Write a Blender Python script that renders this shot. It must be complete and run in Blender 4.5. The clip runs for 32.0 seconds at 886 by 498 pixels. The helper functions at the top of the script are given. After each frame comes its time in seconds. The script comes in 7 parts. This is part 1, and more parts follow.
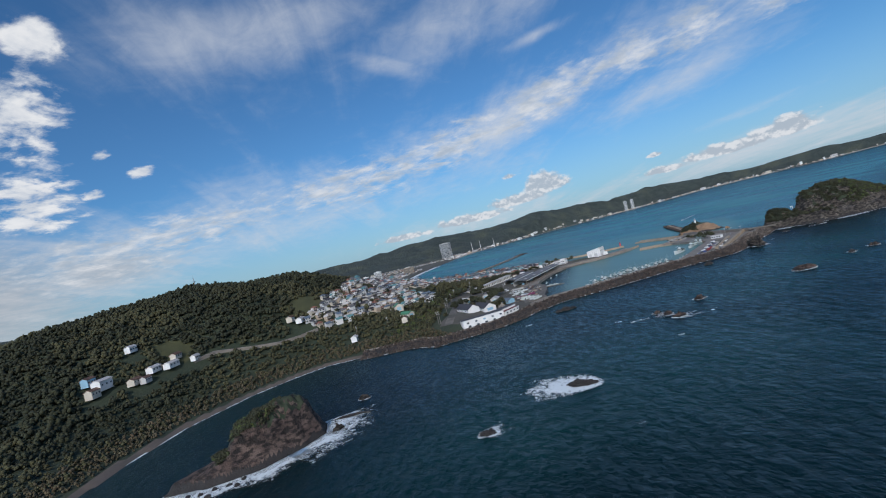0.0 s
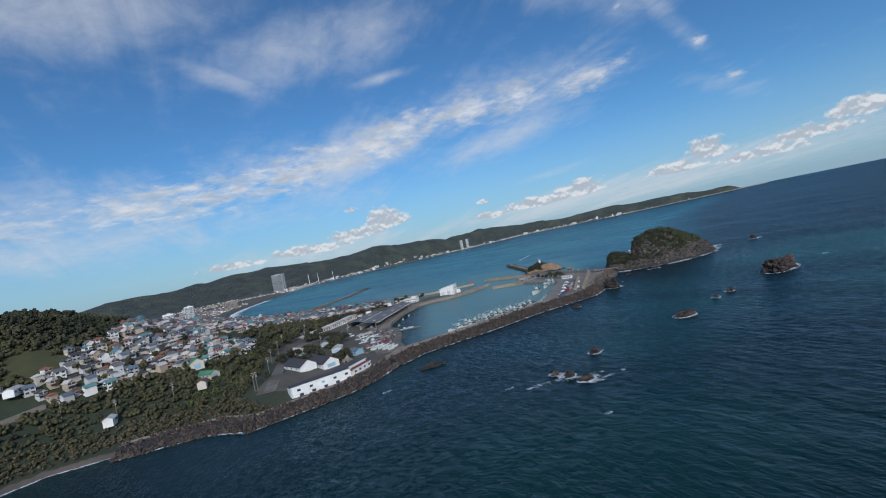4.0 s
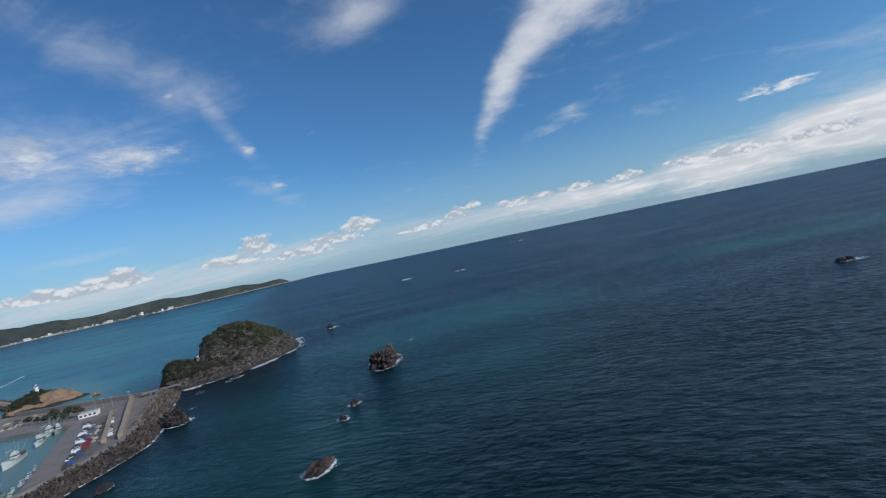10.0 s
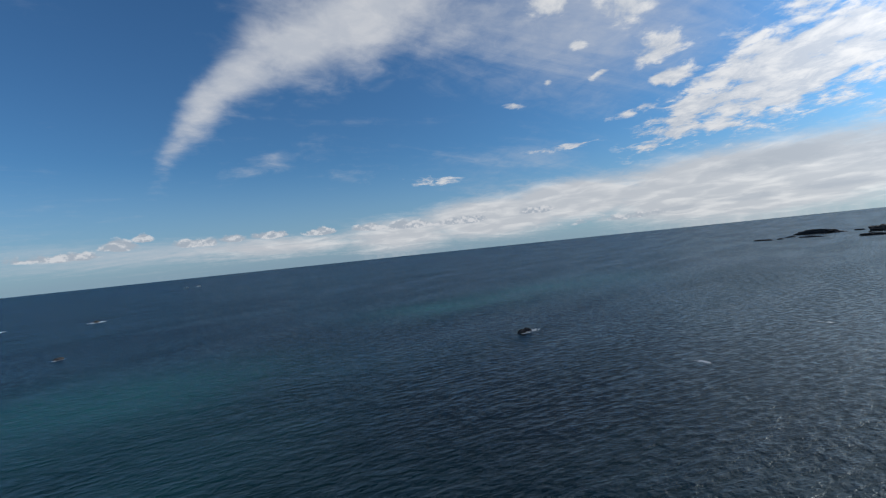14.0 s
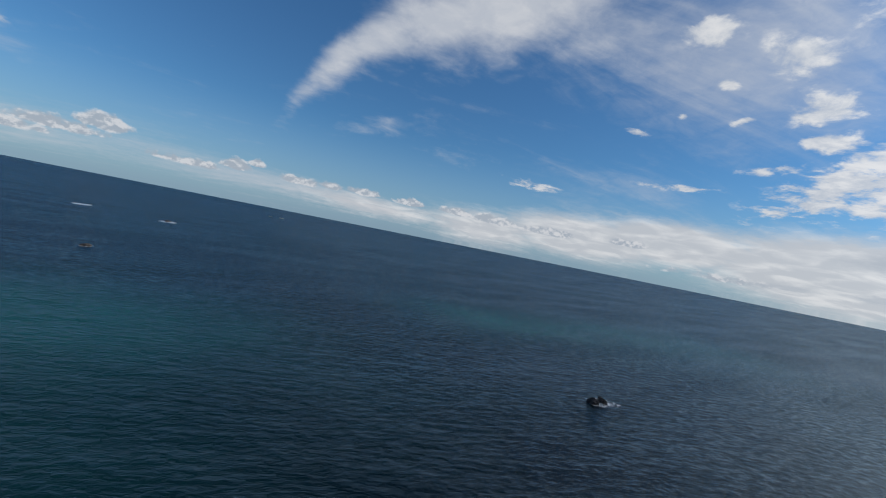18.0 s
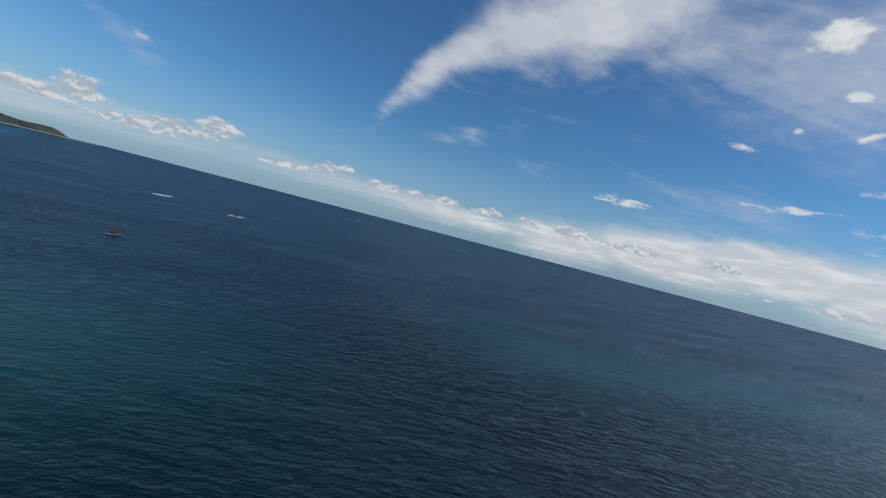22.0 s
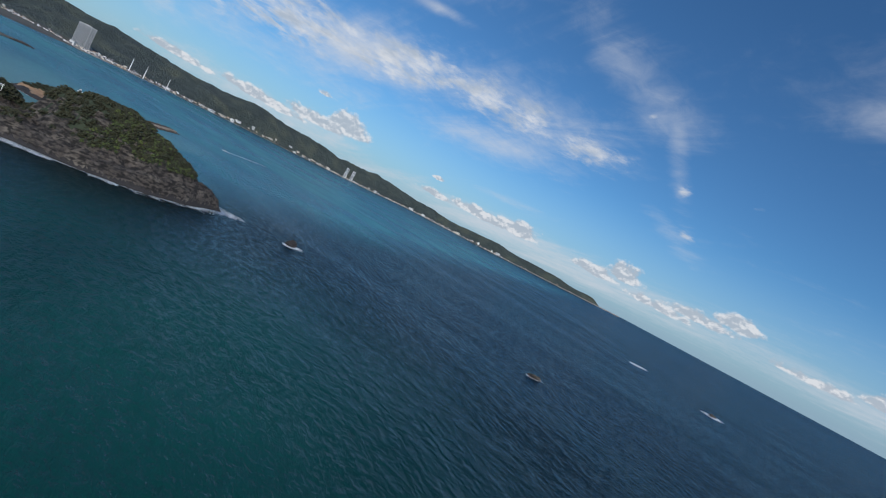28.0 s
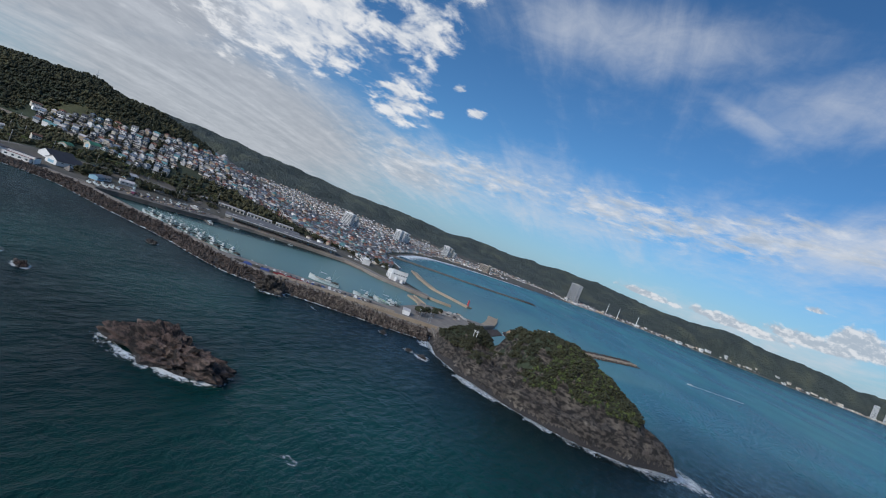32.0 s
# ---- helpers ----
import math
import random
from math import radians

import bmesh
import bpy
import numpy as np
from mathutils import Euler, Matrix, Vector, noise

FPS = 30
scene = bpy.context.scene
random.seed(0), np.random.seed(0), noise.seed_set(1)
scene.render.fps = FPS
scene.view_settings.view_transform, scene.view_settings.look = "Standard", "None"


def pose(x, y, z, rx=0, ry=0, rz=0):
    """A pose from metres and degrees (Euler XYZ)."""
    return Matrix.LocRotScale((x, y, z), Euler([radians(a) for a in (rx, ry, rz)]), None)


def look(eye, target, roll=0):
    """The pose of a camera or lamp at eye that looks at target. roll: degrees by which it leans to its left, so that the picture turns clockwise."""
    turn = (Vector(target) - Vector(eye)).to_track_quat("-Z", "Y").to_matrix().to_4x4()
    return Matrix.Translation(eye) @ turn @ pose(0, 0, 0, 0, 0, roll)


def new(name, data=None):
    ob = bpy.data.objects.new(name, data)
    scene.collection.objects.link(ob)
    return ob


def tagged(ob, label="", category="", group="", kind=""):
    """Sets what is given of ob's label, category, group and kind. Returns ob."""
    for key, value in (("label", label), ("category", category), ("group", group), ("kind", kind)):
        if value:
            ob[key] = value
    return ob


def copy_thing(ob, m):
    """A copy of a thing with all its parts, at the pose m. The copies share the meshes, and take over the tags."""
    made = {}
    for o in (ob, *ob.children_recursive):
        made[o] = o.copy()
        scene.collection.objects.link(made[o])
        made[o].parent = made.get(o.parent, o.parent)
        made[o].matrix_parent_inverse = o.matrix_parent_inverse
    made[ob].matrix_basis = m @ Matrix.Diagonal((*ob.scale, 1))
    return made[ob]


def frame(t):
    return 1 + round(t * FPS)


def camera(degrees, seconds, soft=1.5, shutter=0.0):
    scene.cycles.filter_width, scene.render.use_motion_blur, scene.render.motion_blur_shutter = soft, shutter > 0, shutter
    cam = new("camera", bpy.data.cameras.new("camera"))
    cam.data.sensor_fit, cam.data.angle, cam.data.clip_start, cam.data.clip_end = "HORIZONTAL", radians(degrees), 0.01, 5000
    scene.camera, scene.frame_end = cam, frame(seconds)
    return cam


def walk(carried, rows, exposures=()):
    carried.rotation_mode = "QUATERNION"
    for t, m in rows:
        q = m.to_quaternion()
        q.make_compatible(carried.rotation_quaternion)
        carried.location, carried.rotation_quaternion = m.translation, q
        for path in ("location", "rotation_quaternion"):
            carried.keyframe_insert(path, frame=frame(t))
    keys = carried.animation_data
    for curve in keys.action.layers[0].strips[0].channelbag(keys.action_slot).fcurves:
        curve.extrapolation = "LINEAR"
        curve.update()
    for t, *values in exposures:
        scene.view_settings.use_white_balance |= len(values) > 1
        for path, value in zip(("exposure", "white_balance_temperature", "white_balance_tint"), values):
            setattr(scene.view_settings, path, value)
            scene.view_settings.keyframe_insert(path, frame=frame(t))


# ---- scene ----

# ---- camera ----
EXPOSURES = ((0.0, 0.0), (10.0, 0.0), (13.5, -0.22), (21.0, -0.18), (25.0, -0.02), (32.0, 0.0))
cam = camera(89.67, 32.0, soft=1.1, shutter=0.06)
# seconds, x, y, z, tilt, lean, turn
PATH = [
    (0.0, 37.09, -100.91, 74.76, 89.91, 13.97, 24.67),
    (0.5, 31.28, -90.33, 74.85, 89.81, 12.53, 23.10),
    (1.0, 25.91, -79.57, 74.86, 89.73, 11.99, 20.78),
    (1.5, 21.00, -68.71, 74.71, 89.68, 11.80, 18.07),
    (2.0, 16.74, -58.05, 74.45, 89.67, 11.65, 15.34),
    (2.5, 12.81, -47.10, 74.37, 89.67, 10.85, 13.55),
    (3.0, 8.88, -35.73, 74.48, 89.68, 10.71, 10.86),
    (3.5, 5.23, -24.02, 74.68, 89.67, 11.01, 7.51),
    (4.0, 2.18, -12.08, 74.88, 89.60, 11.50, 3.77),
    (4.5, -0.00, -0.00, 75.00, 89.49, 11.95, -0.11),
    (5.0, -1.00, 12.14, 74.94, 89.41, 12.14, -3.84),
    (5.5, -1.24, 24.38, 74.74, 89.38, 12.11, -7.61),
    (6.0, -0.76, 35.98, 74.50, 89.40, 12.14, -11.63),
    (6.5, 0.55, 48.02, 74.30, 89.43, 12.11, -15.90),
    (7.0, 2.57, 59.82, 74.14, 89.45, 11.92, -20.21),
    (7.5, 6.05, 71.82, 74.10, 89.49, 11.61, -24.74),
    (8.0, 9.60, 83.56, 74.13, 89.50, 11.08, -28.95),
    (8.5, 14.10, 93.71, 74.11, 89.55, 11.05, -33.77),
    (9.0, 20.11, 103.88, 74.11, 89.66, 11.26, -39.02),
    (9.5, 27.40, 114.06, 74.12, 89.72, 11.68, -44.78),
    (10.0, 35.64, 124.08, 74.18, 89.77, 11.76, -50.32),
    (10.5, 45.47, 133.80, 74.32, 89.81, 11.91, -55.96),
    (11.0, 54.55, 142.21, 74.35, 89.89, 12.09, -61.80),
    (11.5, 64.08, 149.00, 74.26, 89.96, 12.30, -67.81),
    (12.0, 76.26, 154.35, 74.31, 90.05, 13.00, -74.33),
    (12.5, 88.63, 158.86, 74.15, 90.19, 12.86, -80.57),
    (13.0, 101.95, 161.48, 74.04, 90.25, 11.70, -85.08),
    (13.5, 115.63, 163.23, 74.04, 90.24, 9.43, -87.86),
    (14.0, 129.00, 164.43, 74.15, 90.18, 5.91, -88.92),
    (14.5, 142.52, 165.37, 74.33, 90.01, 0.47, -86.74),
    (15.0, 156.43, 165.35, 74.50, 89.63, -4.90, -83.05),
    (15.5, 169.64, 165.19, 74.62, 89.48, -8.21, -80.86),
    (16.0, 181.45, 164.99, 74.81, 89.27, -9.96, -79.79),
    (16.5, 192.47, 164.87, 75.01, 89.10, -10.64, -79.47),
    (17.0, 203.33, 164.94, 75.17, 88.97, -10.76, -79.50),
    (17.5, 214.63, 165.33, 75.24, 88.89, -10.80, -79.47),
    (18.0, 227.00, 166.16, 75.17, 88.85, -11.25, -78.98),
    (18.5, 239.58, 167.34, 75.03, 88.75, -11.88, -78.38),
    (19.0, 252.18, 168.95, 74.93, 88.89, -12.60, -77.59),
    (19.5, 265.66, 170.58, 75.19, 88.55, -12.77, -76.69),
    (20.0, 277.84, 172.60, 75.52, 88.59, -13.05, -75.92),
    (20.5, 290.66, 174.37, 76.03, 88.23, -14.46, -73.62),
    (21.0, 302.40, 174.96, 76.41, 88.03, -15.10, -71.00),
    (21.5, 312.65, 176.14, 76.70, 87.87, -14.56, -69.94),
    (22.0, 322.88, 177.81, 76.93, 87.80, -14.58, -68.86),
    (22.5, 333.84, 179.80, 77.08, 87.70, -14.70, -66.89),
    (23.0, 345.35, 182.77, 77.20, 87.81, -14.78, -65.52),
    (23.5, 357.66, 186.97, 77.34, 87.41, -15.35, -62.79),
    (24.0, 370.36, 192.60, 77.37, 87.24, -16.42, -58.90),
    (24.5, 382.96, 199.81, 77.16, 86.94, -16.39, -55.51),
    (25.0, 394.83, 208.52, 76.72, 86.74, -17.24, -51.97),
    (25.5, 405.95, 218.22, 76.12, 86.61, -18.79, -47.66),
    (26.0, 416.30, 228.42, 75.47, 86.52, -20.86, -41.99),
    (26.5, 425.88, 238.60, 74.86, 86.43, -23.28, -34.33),
    (27.0, 434.67, 248.27, 74.38, 86.32, -25.93, -24.09),
    (27.5, 441.51, 257.32, 74.25, 86.35, -27.45, -14.59),
    (28.0, 446.51, 267.24, 74.42, 86.41, -27.92, -5.39),
    (28.5, 449.84, 278.26, 74.85, 86.53, -27.48, 2.83),
    (29.0, 451.11, 289.54, 75.42, 86.70, -26.93, 11.11),
    (29.5, 450.60, 301.20, 75.81, 86.85, -25.81, 18.56),
    (30.0, 448.33, 312.52, 75.91, 87.18, -25.32, 26.37),
    (30.5, 443.98, 323.35, 75.88, 87.50, -24.25, 33.31),
    (31.0, 437.97, 333.87, 75.74, 87.75, -23.63, 40.73),
    (31.5, 430.72, 343.27, 75.37, 88.07, -22.98, 48.25),
    (32.0, 421.86, 351.95, 74.91, 88.39, -21.66, 54.53),
]
walk(cam, [(t, pose(*p)) for t, *p in PATH], EXPOSURES)

# ---- world and sun ----
SUN_AZ, SUN_EL = 168.0, 31.0          # degrees clockwise from +y, and up


def sky_world():
    world = bpy.data.worlds.new("sky")
    scene.world = world
    world.use_nodes = True
    nt = world.node_tree
    nt.nodes.clear()
    N, K = nt.nodes.new, nt.links.new

    def val(s, v):
        if isinstance(v, (int, float)):
            s.default_value = v
        else:
            K(v, s)

    def m(op, a, b=0.0, c=0.0):
        n = N("ShaderNodeMath")
        n.operation = op
        for s, v in zip(n.inputs, (a, b, c)):
            val(s, v)
        return n.outputs[0]

    def step(x, lo, hi):
        n = N("ShaderNodeMapRange")
        n.interpolation_type = "SMOOTHSTEP"
        val(n.inputs["Value"], x)
        val(n.inputs["From Min"], lo)
        val(n.inputs["From Max"], hi)
        return n.outputs[0]

    def vec(x, y, z):
        n = N("ShaderNodeCombineXYZ")
        for s, v in zip(n.inputs, (x, y, z)):
            val(s, v)
        return n.outputs[0]

    def fbm(v, scale, detail=6.0, rough=0.55, warp=0.0):
        n = N("ShaderNodeTexNoise")
        K(v, n.inputs["Vector"])
        n.inputs["Scale"].default_value = scale
        n.inputs["Detail"].default_value = detail
        n.inputs["Roughness"].default_value = rough
        n.inputs["Distortion"].default_value = warp
        return n.outputs["Fac"]

    co = N("ShaderNodeTexCoord").outputs["Generated"]
    sep = N("ShaderNodeSeparateXYZ")
    K(co, sep.inputs[0])
    x, y, z = sep.outputs
    up = m("MAXIMUM", z, 0.004)
    az = m("MULTIPLY", m("ARCTAN2", x, y), 180 / math.pi)
    el = m("MULTIPLY", m("ARCSINE", up), 180 / math.pi)
    sky = N("ShaderNodeTexSky")
    sky.sky_type, sky.sun_disc = "NISHITA", False
    sky.sun_elevation, sky.sun_rotation = radians(SUN_EL), radians(SUN_AZ)
    sky.air_density, sky.dust_density, sky.ozone_density = 1.0, 0.6, 2.2
    K(vec(x, y, up), sky.inputs["Vector"])

    # cloud sheets lie on a plane overhead, heaps stand on the skyline
    flat = m("ADD", up, 0.16)
    sheet = vec(m("DIVIDE", x, flat), m("DIVIDE", y, flat), 0.0)
    puff = fbm(sheet, 8.5, 8.0, 0.64, 0.5)
    silk = fbm(vec(m("ADD", m("DIVIDE", x, flat), m("MULTIPLY", m("DIVIDE", y, flat), 0.5)), m("MULTIPLY", m("DIVIDE", y, flat), 0.35), 3.0), 2.2, 8.0, 0.6, 0.8)
    fine = fbm(sheet, 30.0, 6.0, 0.6, 0.4)
    ring = vec(m("MULTIPLY", az, 0.13), m("MULTIPLY", el, 0.17), 0.0)
    heap = fbm(ring, 4.4, 7.0, 0.58)
    cell = fbm(sheet, 7.0, 6.0, 0.58, 0.3)
    broad = fbm(sheet, 3.2, 4.0, 0.5, 0.4)

    def blob(a, e, wide, high, tilt=0.0, power=1.0):
        da, de = m("SUBTRACT", az, a), m("SUBTRACT", el, e)
        c, s = math.cos(radians(tilt)), math.sin(radians(tilt))
        u = m("DIVIDE", m("ADD", m("MULTIPLY", da, c), m("MULTIPLY", de, s)), wide)
        v = m("DIVIDE", m("SUBTRACT", m("MULTIPLY", de, c), m("MULTIPLY", da, s)), high)
        d = m("ADD", m("MULTIPLY", u, u), m("MULTIPLY", v, v))
        return m("MULTIPLY", m("EXPONENT", m("MULTIPLY", d, -1.0)), power)

    def total(*parts):
        s = parts[0]
        for p in parts[1:]:
            s = m("MAXIMUM", s, p)
        return s

    # the (160, 18) blob, mostly out of view, is added to brighten the sea sunward
    band = total(blob(-56, 8.6, 22, 3.2, 6, 0.9), blob(-33, 10.6, 16, 3.4, 4, 0.98), blob(-20, 12.4, 12, 3.4, 10, 1.0), blob(-8, 14.6, 12, 3.6, 12, 1.0), blob(5, 16.0, 13, 3.2, 0, 0.92), blob(17, 15.8, 8, 2.8, 0, 0.8),
                 blob(-62, 7, 12, 4, 0, 0.9), blob(-116, 24, 26, 16, 0, 0.9), blob(22.2, 21.9, 1.0, 0.5, 20, 0.9), blob(29.4, 15.7, 1.4, 1.3, -40, 0.8), blob(31.7, 11.5, 1.6, 0.6, -10, 0.85), blob(36.6, 16.6, 1.2, 0.5, 10, 0.7), blob(160, 18, 32, 26, 0, 1.3))
    thin = total(blob(27, 19, 7, 1.6, -58, 0.5), blob(-16, 26, 16, 4.5, 8, 0.62), blob(-26, 23.2, 6, 1.6, -20, 0.66), blob(-7, 21.6, 4, 0.7, 5, 0.6), blob(20, 24, 12, 3, -25, 0.42), blob(-50, 6.5, 40, 2.6, 4, 0.62), blob(6, 11.5, 12, 2.2, 6, 0.62), blob(11, 6.2, 5, 0.6, 6, 0.5), blob(-40, 29, 24, 4, 5, 0.6), blob(46, 28.5, 6, 2.5, 20, 0.5), blob(20, 2.4, 34, 2.0, 2, 0.72), blob(-18, 2.2, 16, 1.6, 0, 0.7), blob(60, 2.6, 20, 1.6, 0, 0.7),
                 blob(100, 10, 12, 3, 0, 0.4), blob(110, 25, 18, 10, 0, 0.66), blob(92, 24, 12, 8, 0, 0.42), blob(-48, 9.5, 26, 4.4, 6, 0.62), blob(-18, 13, 20, 4.0, 8, 0.6), blob(8, 16, 16, 3.6, 4, 0.55), blob(30, 11, 5, 1.2, -25, 0.4))
    # one plume of ice cloud, narrow at its foot and spreading upwards
    def summed(*parts):
        t = parts[0]
        for q in parts[1:]:
            t = m("ADD", t, q)
        return t

    plume = summed(blob(58.4, 13.2, 4.4, 1.1, 62, 0.28), blob(61.6, 17.6, 4.8, 2.0, 60, 0.50), blob(65.5, 21.6, 5.4, 2.4, 46, 0.60), blob(72, 24.6, 7.5, 3.0, 30, 0.60), blob(79, 27.0, 8, 3.2, 18, 0.52), blob(86, 30, 10, 4.0, 20, 0.44), blob(72, 30.5, 8, 3.0, 20, 0.34),
                   blob(78, 21.5, 8, 2.4, 20, 0.30), blob(93, 27, 13, 7, 0, 0.36), blob(68, 12.2, 8, 1.5, 16, 0.32), blob(78, 10.5, 7, 1.4, 0, 0.26))
    # a broken field of small heaped clouds towards the sun, and another inland
    # the (142, 40) blob is unseen, added so the sea mirrors a brighter sky
    field = total(blob(129, 14.5, 13, 5.0, 14, 1.25), blob(119, 12.0, 8, 2.4, 24, 1.05), blob(142, 20, 14, 12, 0, 1.3), blob(114, 24.2, 4.6, 2.4, -14, 1.0), blob(105.5, 26.9, 3.8, 1.9, 0, 1.0), blob(117.0, 19.6, 3.8, 2.2, 0, 1.0), blob(118.0, 16.6, 3.4, 1.5, 0, 1.0), blob(126, 28, 9, 5, 0, 1.0), blob(142, 40, 34, 14, 0, 1.2),
                  blob(99.6, 16.7, 1.6, 0.55, -10, 1.0), blob(104.2, 18.7, 0.8, 0.45, 0, 1.0), blob(108.1, 22.0, 1.3, 0.7, -10, 1.0), blob(110.1, 18.4, 1.8, 0.5, 16, 0.95), blob(105.0, 11.0, 5.0, 0.5, 0, 0.8), blob(113.5, 13.6, 4, 0.8, 8, 0.8), blob(88.0, 9.0, 4.5, 0.7, -4, 0.9),
                  blob(-80, 17, 13, 7, 20, 1.05), blob(-66, 22, 5.5, 6, 20, 0.92), blob(-66, 13.5, 5, 4, 0, 0.88), blob(-63, 27.5, 3.4, 2.6, 20, 0.95), blob(-56.4, 15.7, 1.7, 0.7, 10, 0.95), blob(-60.8, 13.8, 1.6, 0.8, 0, 0.9), blob(-59.6, 17.6, 1.4, 0.7, 0, 0.9), blob(-92, 26, 16, 8, 0, 1.1))

    def dome(a, e, wide, high, power=1.0):
        """A heap of cloud with a level foot."""
        return m("MULTIPLY", blob(a, e, wide * 1.2, high * 1.55, 0, power), step(el, e - high * 0.9, e + high * 0.3))

    low = total(dome(14.3, 3.0, 3.6, 1.3), dome(9, 2.7, 4.5, 0.9), dome(3, 2.4, 3.0, 0.6, 0.9), dome(28.2, 3.9, 2.2, 1.5), dome(25, 3.0, 4.0, 1.0, 0.9), dome(40.7, 4.5, 2.6, 1.2), dome(37, 3.4, 4.5, 0.9, 0.9), dome(-10.5, 4.0, 3.0, 1.9), dome(-14, 3.3, 4.5, 1.0, 0.95), dome(-20, 2.5, 5, 0.8), dome(-29, 2.3, 4, 0.6, 0.9),
                dome(53, 3.5, 2.0, 0.8), dome(55.2, 4.3, 1.0, 0.6), dome(60, 3.4, 2.4, 0.7), dome(64, 3.6, 1.6, 0.6), dome(68, 3.7, 2.4, 0.6), dome(74, 3.6, 2.5, 0.6), dome(80, 3.6, 2.2, 0.7), dome(85, 3.4, 3.0, 0.8), dome(92, 3.3, 4.0, 0.7), dome(101, 3.6, 3, 0.7, 0.9), dome(48, 2.8, 5, 0.7, 0.85), dome(33, 2.6, 5, 0.8, 0.85), dome(2.3, 4.4, 1.2, 0.4, 0.8), dome(-14, 6.6, 1.6, 0.5, 0.7), dome(110, 1.5, 12, 0.8, 0.6))
    murk = total(blob(-84, 5, 24, 8, 0, 1.1), blob(-100, 12, 24, 12, 0, 1.1), blob(-62, 6, 9, 3, 0, 0.7))
    bank = total(blob(84, 2.6, 10, 2.8, 0, 0.95), blob(96, 3.6, 12, 3.0, 0, 1.15), blob(106, 4.6, 10, 2.9, 0, 1.2), blob(124, 4.0, 18, 4.4, 0, 1.3), blob(70, 2.4, 14, 1.6, 0, 0.8))
    shade = total(blob(128, 6.0, 9, 1.5, 4, 1.0), blob(124, 2.3, 3.5, 0.5, 0, 1.0), blob(131, 2.6, 4, 0.7, 0, 1.0), blob(117, 2.0, 4, 0.5, 0, 0.8), blob(140, 6, 12, 4, 0, 0.9))
    a1 = m("MULTIPLY", step(m("ADD", m("ADD", m("MULTIPLY", cell, 1.15), m("MULTIPLY", fine, 0.30)), m("MULTIPLY", band, 0.62)), 1.00, 1.48), m("MULTIPLY", step(band, 0.02, 0.8), 0.86))
    a2 = m("MULTIPLY", step(m("ADD", m("ADD", m("MULTIPLY", silk, 0.75), m("MULTIPLY", puff, 0.30)), m("MULTIPLY", thin, 0.62)), 0.58, 1.28), 0.95)
    a6 = m("MULTIPLY", step(m("ADD", m("ADD", m("MULTIPLY", cell, 1.35), m("MULTIPLY", fine, 0.32)), m("MULTIPLY", field, 0.62)), 1.10, 1.42), m("MULTIPLY", step(field, 0.05, 0.6), 0.95))
    a7 = m("MULTIPLY", step(m("ADD", m("ADD", plume, m("MULTIPLY", cell, 0.75)), m("MULTIPLY", silk, 0.55)), 0.78, 1.62), 0.90)
    a8 = m("MULTIPLY", step(m("ADD", shade, m("MULTIPLY", puff, 0.7)), 0.72, 1.25), 0.6)
    a3 = m("MULTIPLY", step(m("ADD", heap, m("MULTIPLY", low, 0.92)), 0.90, 1.14), 0.92)
    a4 = m("MULTIPLY", step(m("ADD", m("ADD", m("MULTIPLY", silk, 0.4), m("MULTIPLY", puff, 0.35)), bank), 0.65, 1.25), 0.93)
    a5 = m("MULTIPLY", step(m("ADD", m("ADD", m("MULTIPLY", silk, 0.35), m("MULTIPLY", puff, 0.35)), murk), 0.55, 1.25), 0.92)
    # light falls on the tops of the heaps, their feet stay grey
    crest = fbm(vec(m("MULTIPLY", az, 0.13), m("MULTIPLY", m("ADD", el, 0.35), 0.17), 0.0), 4.4, 7.0, 0.58)
    lit = step(m("SUBTRACT", heap, crest), -0.05, 0.10)
    lit2 = step(fbm(vec(m("DIVIDE", x, flat), m("ADD", m("DIVIDE", y, flat), 0.06), 1.0), 6.0, 6.0, 0.6), 0.3, 0.7)

    def mix(f, a, b):
        n = N("ShaderNodeMix")
        n.data_type = "RGBA"
        val(n.inputs[0], f)
        for s, v in zip((n.inputs[6], n.inputs[7]), (a, b)):
            if isinstance(v, tuple):
                s.default_value = (*v, 1)
            else:
                K(v, s)
        return n.outputs[2]

    grade = N("ShaderNodeMix")
    grade.data_type, grade.blend_type = "RGBA", "MULTIPLY"
    grade.inputs[0].default_value = 1.0
    K(sky.outputs[0], grade.inputs[6])
    grade.inputs[7].default_value = SKY_TINT
    base = grade.outputs[2]
    haze = m("MULTIPLY", step(el, 13.0, -1.0), 0.60)
    col = mix(haze, base, HAZE)
    col = mix(a2, col, CLOUD_THIN)
    col = mix(a5, col, mix(step(m("ADD", m("MULTIPLY", silk, 0.7), m("MULTIPLY", puff, 0.3)), 0.3, 0.8), CLOUD_MURK, CLOUD_BANK))
    col = mix(a1, col, mix(lit2, CLOUD_GREY, CLOUD_WHITE))
    col = mix(a7, col, mix(step(m("ADD", m("MULTIPLY", puff, 0.6), m("MULTIPLY", broad, 0.4)), 0.38, 0.66), CLOUD_THIN, CLOUD_WHITE))
    col = mix(a4, col, mix(step(broad, 0.40, 0.75), CLOUD_BANK, CLOUD_SUN))
    col = mix(a6, col, mix(step(m("ADD", m("MULTIPLY", puff, 0.5), m("MULTIPLY", cell, 0.5)), 0.42, 0.64), CLOUD_EDGE, CLOUD_SUN))
    col = mix(a8, col, CLOUD_GREY)
    col = mix(a3, col, mix(lit, CLOUD_GREY, CLOUD_WHITE))
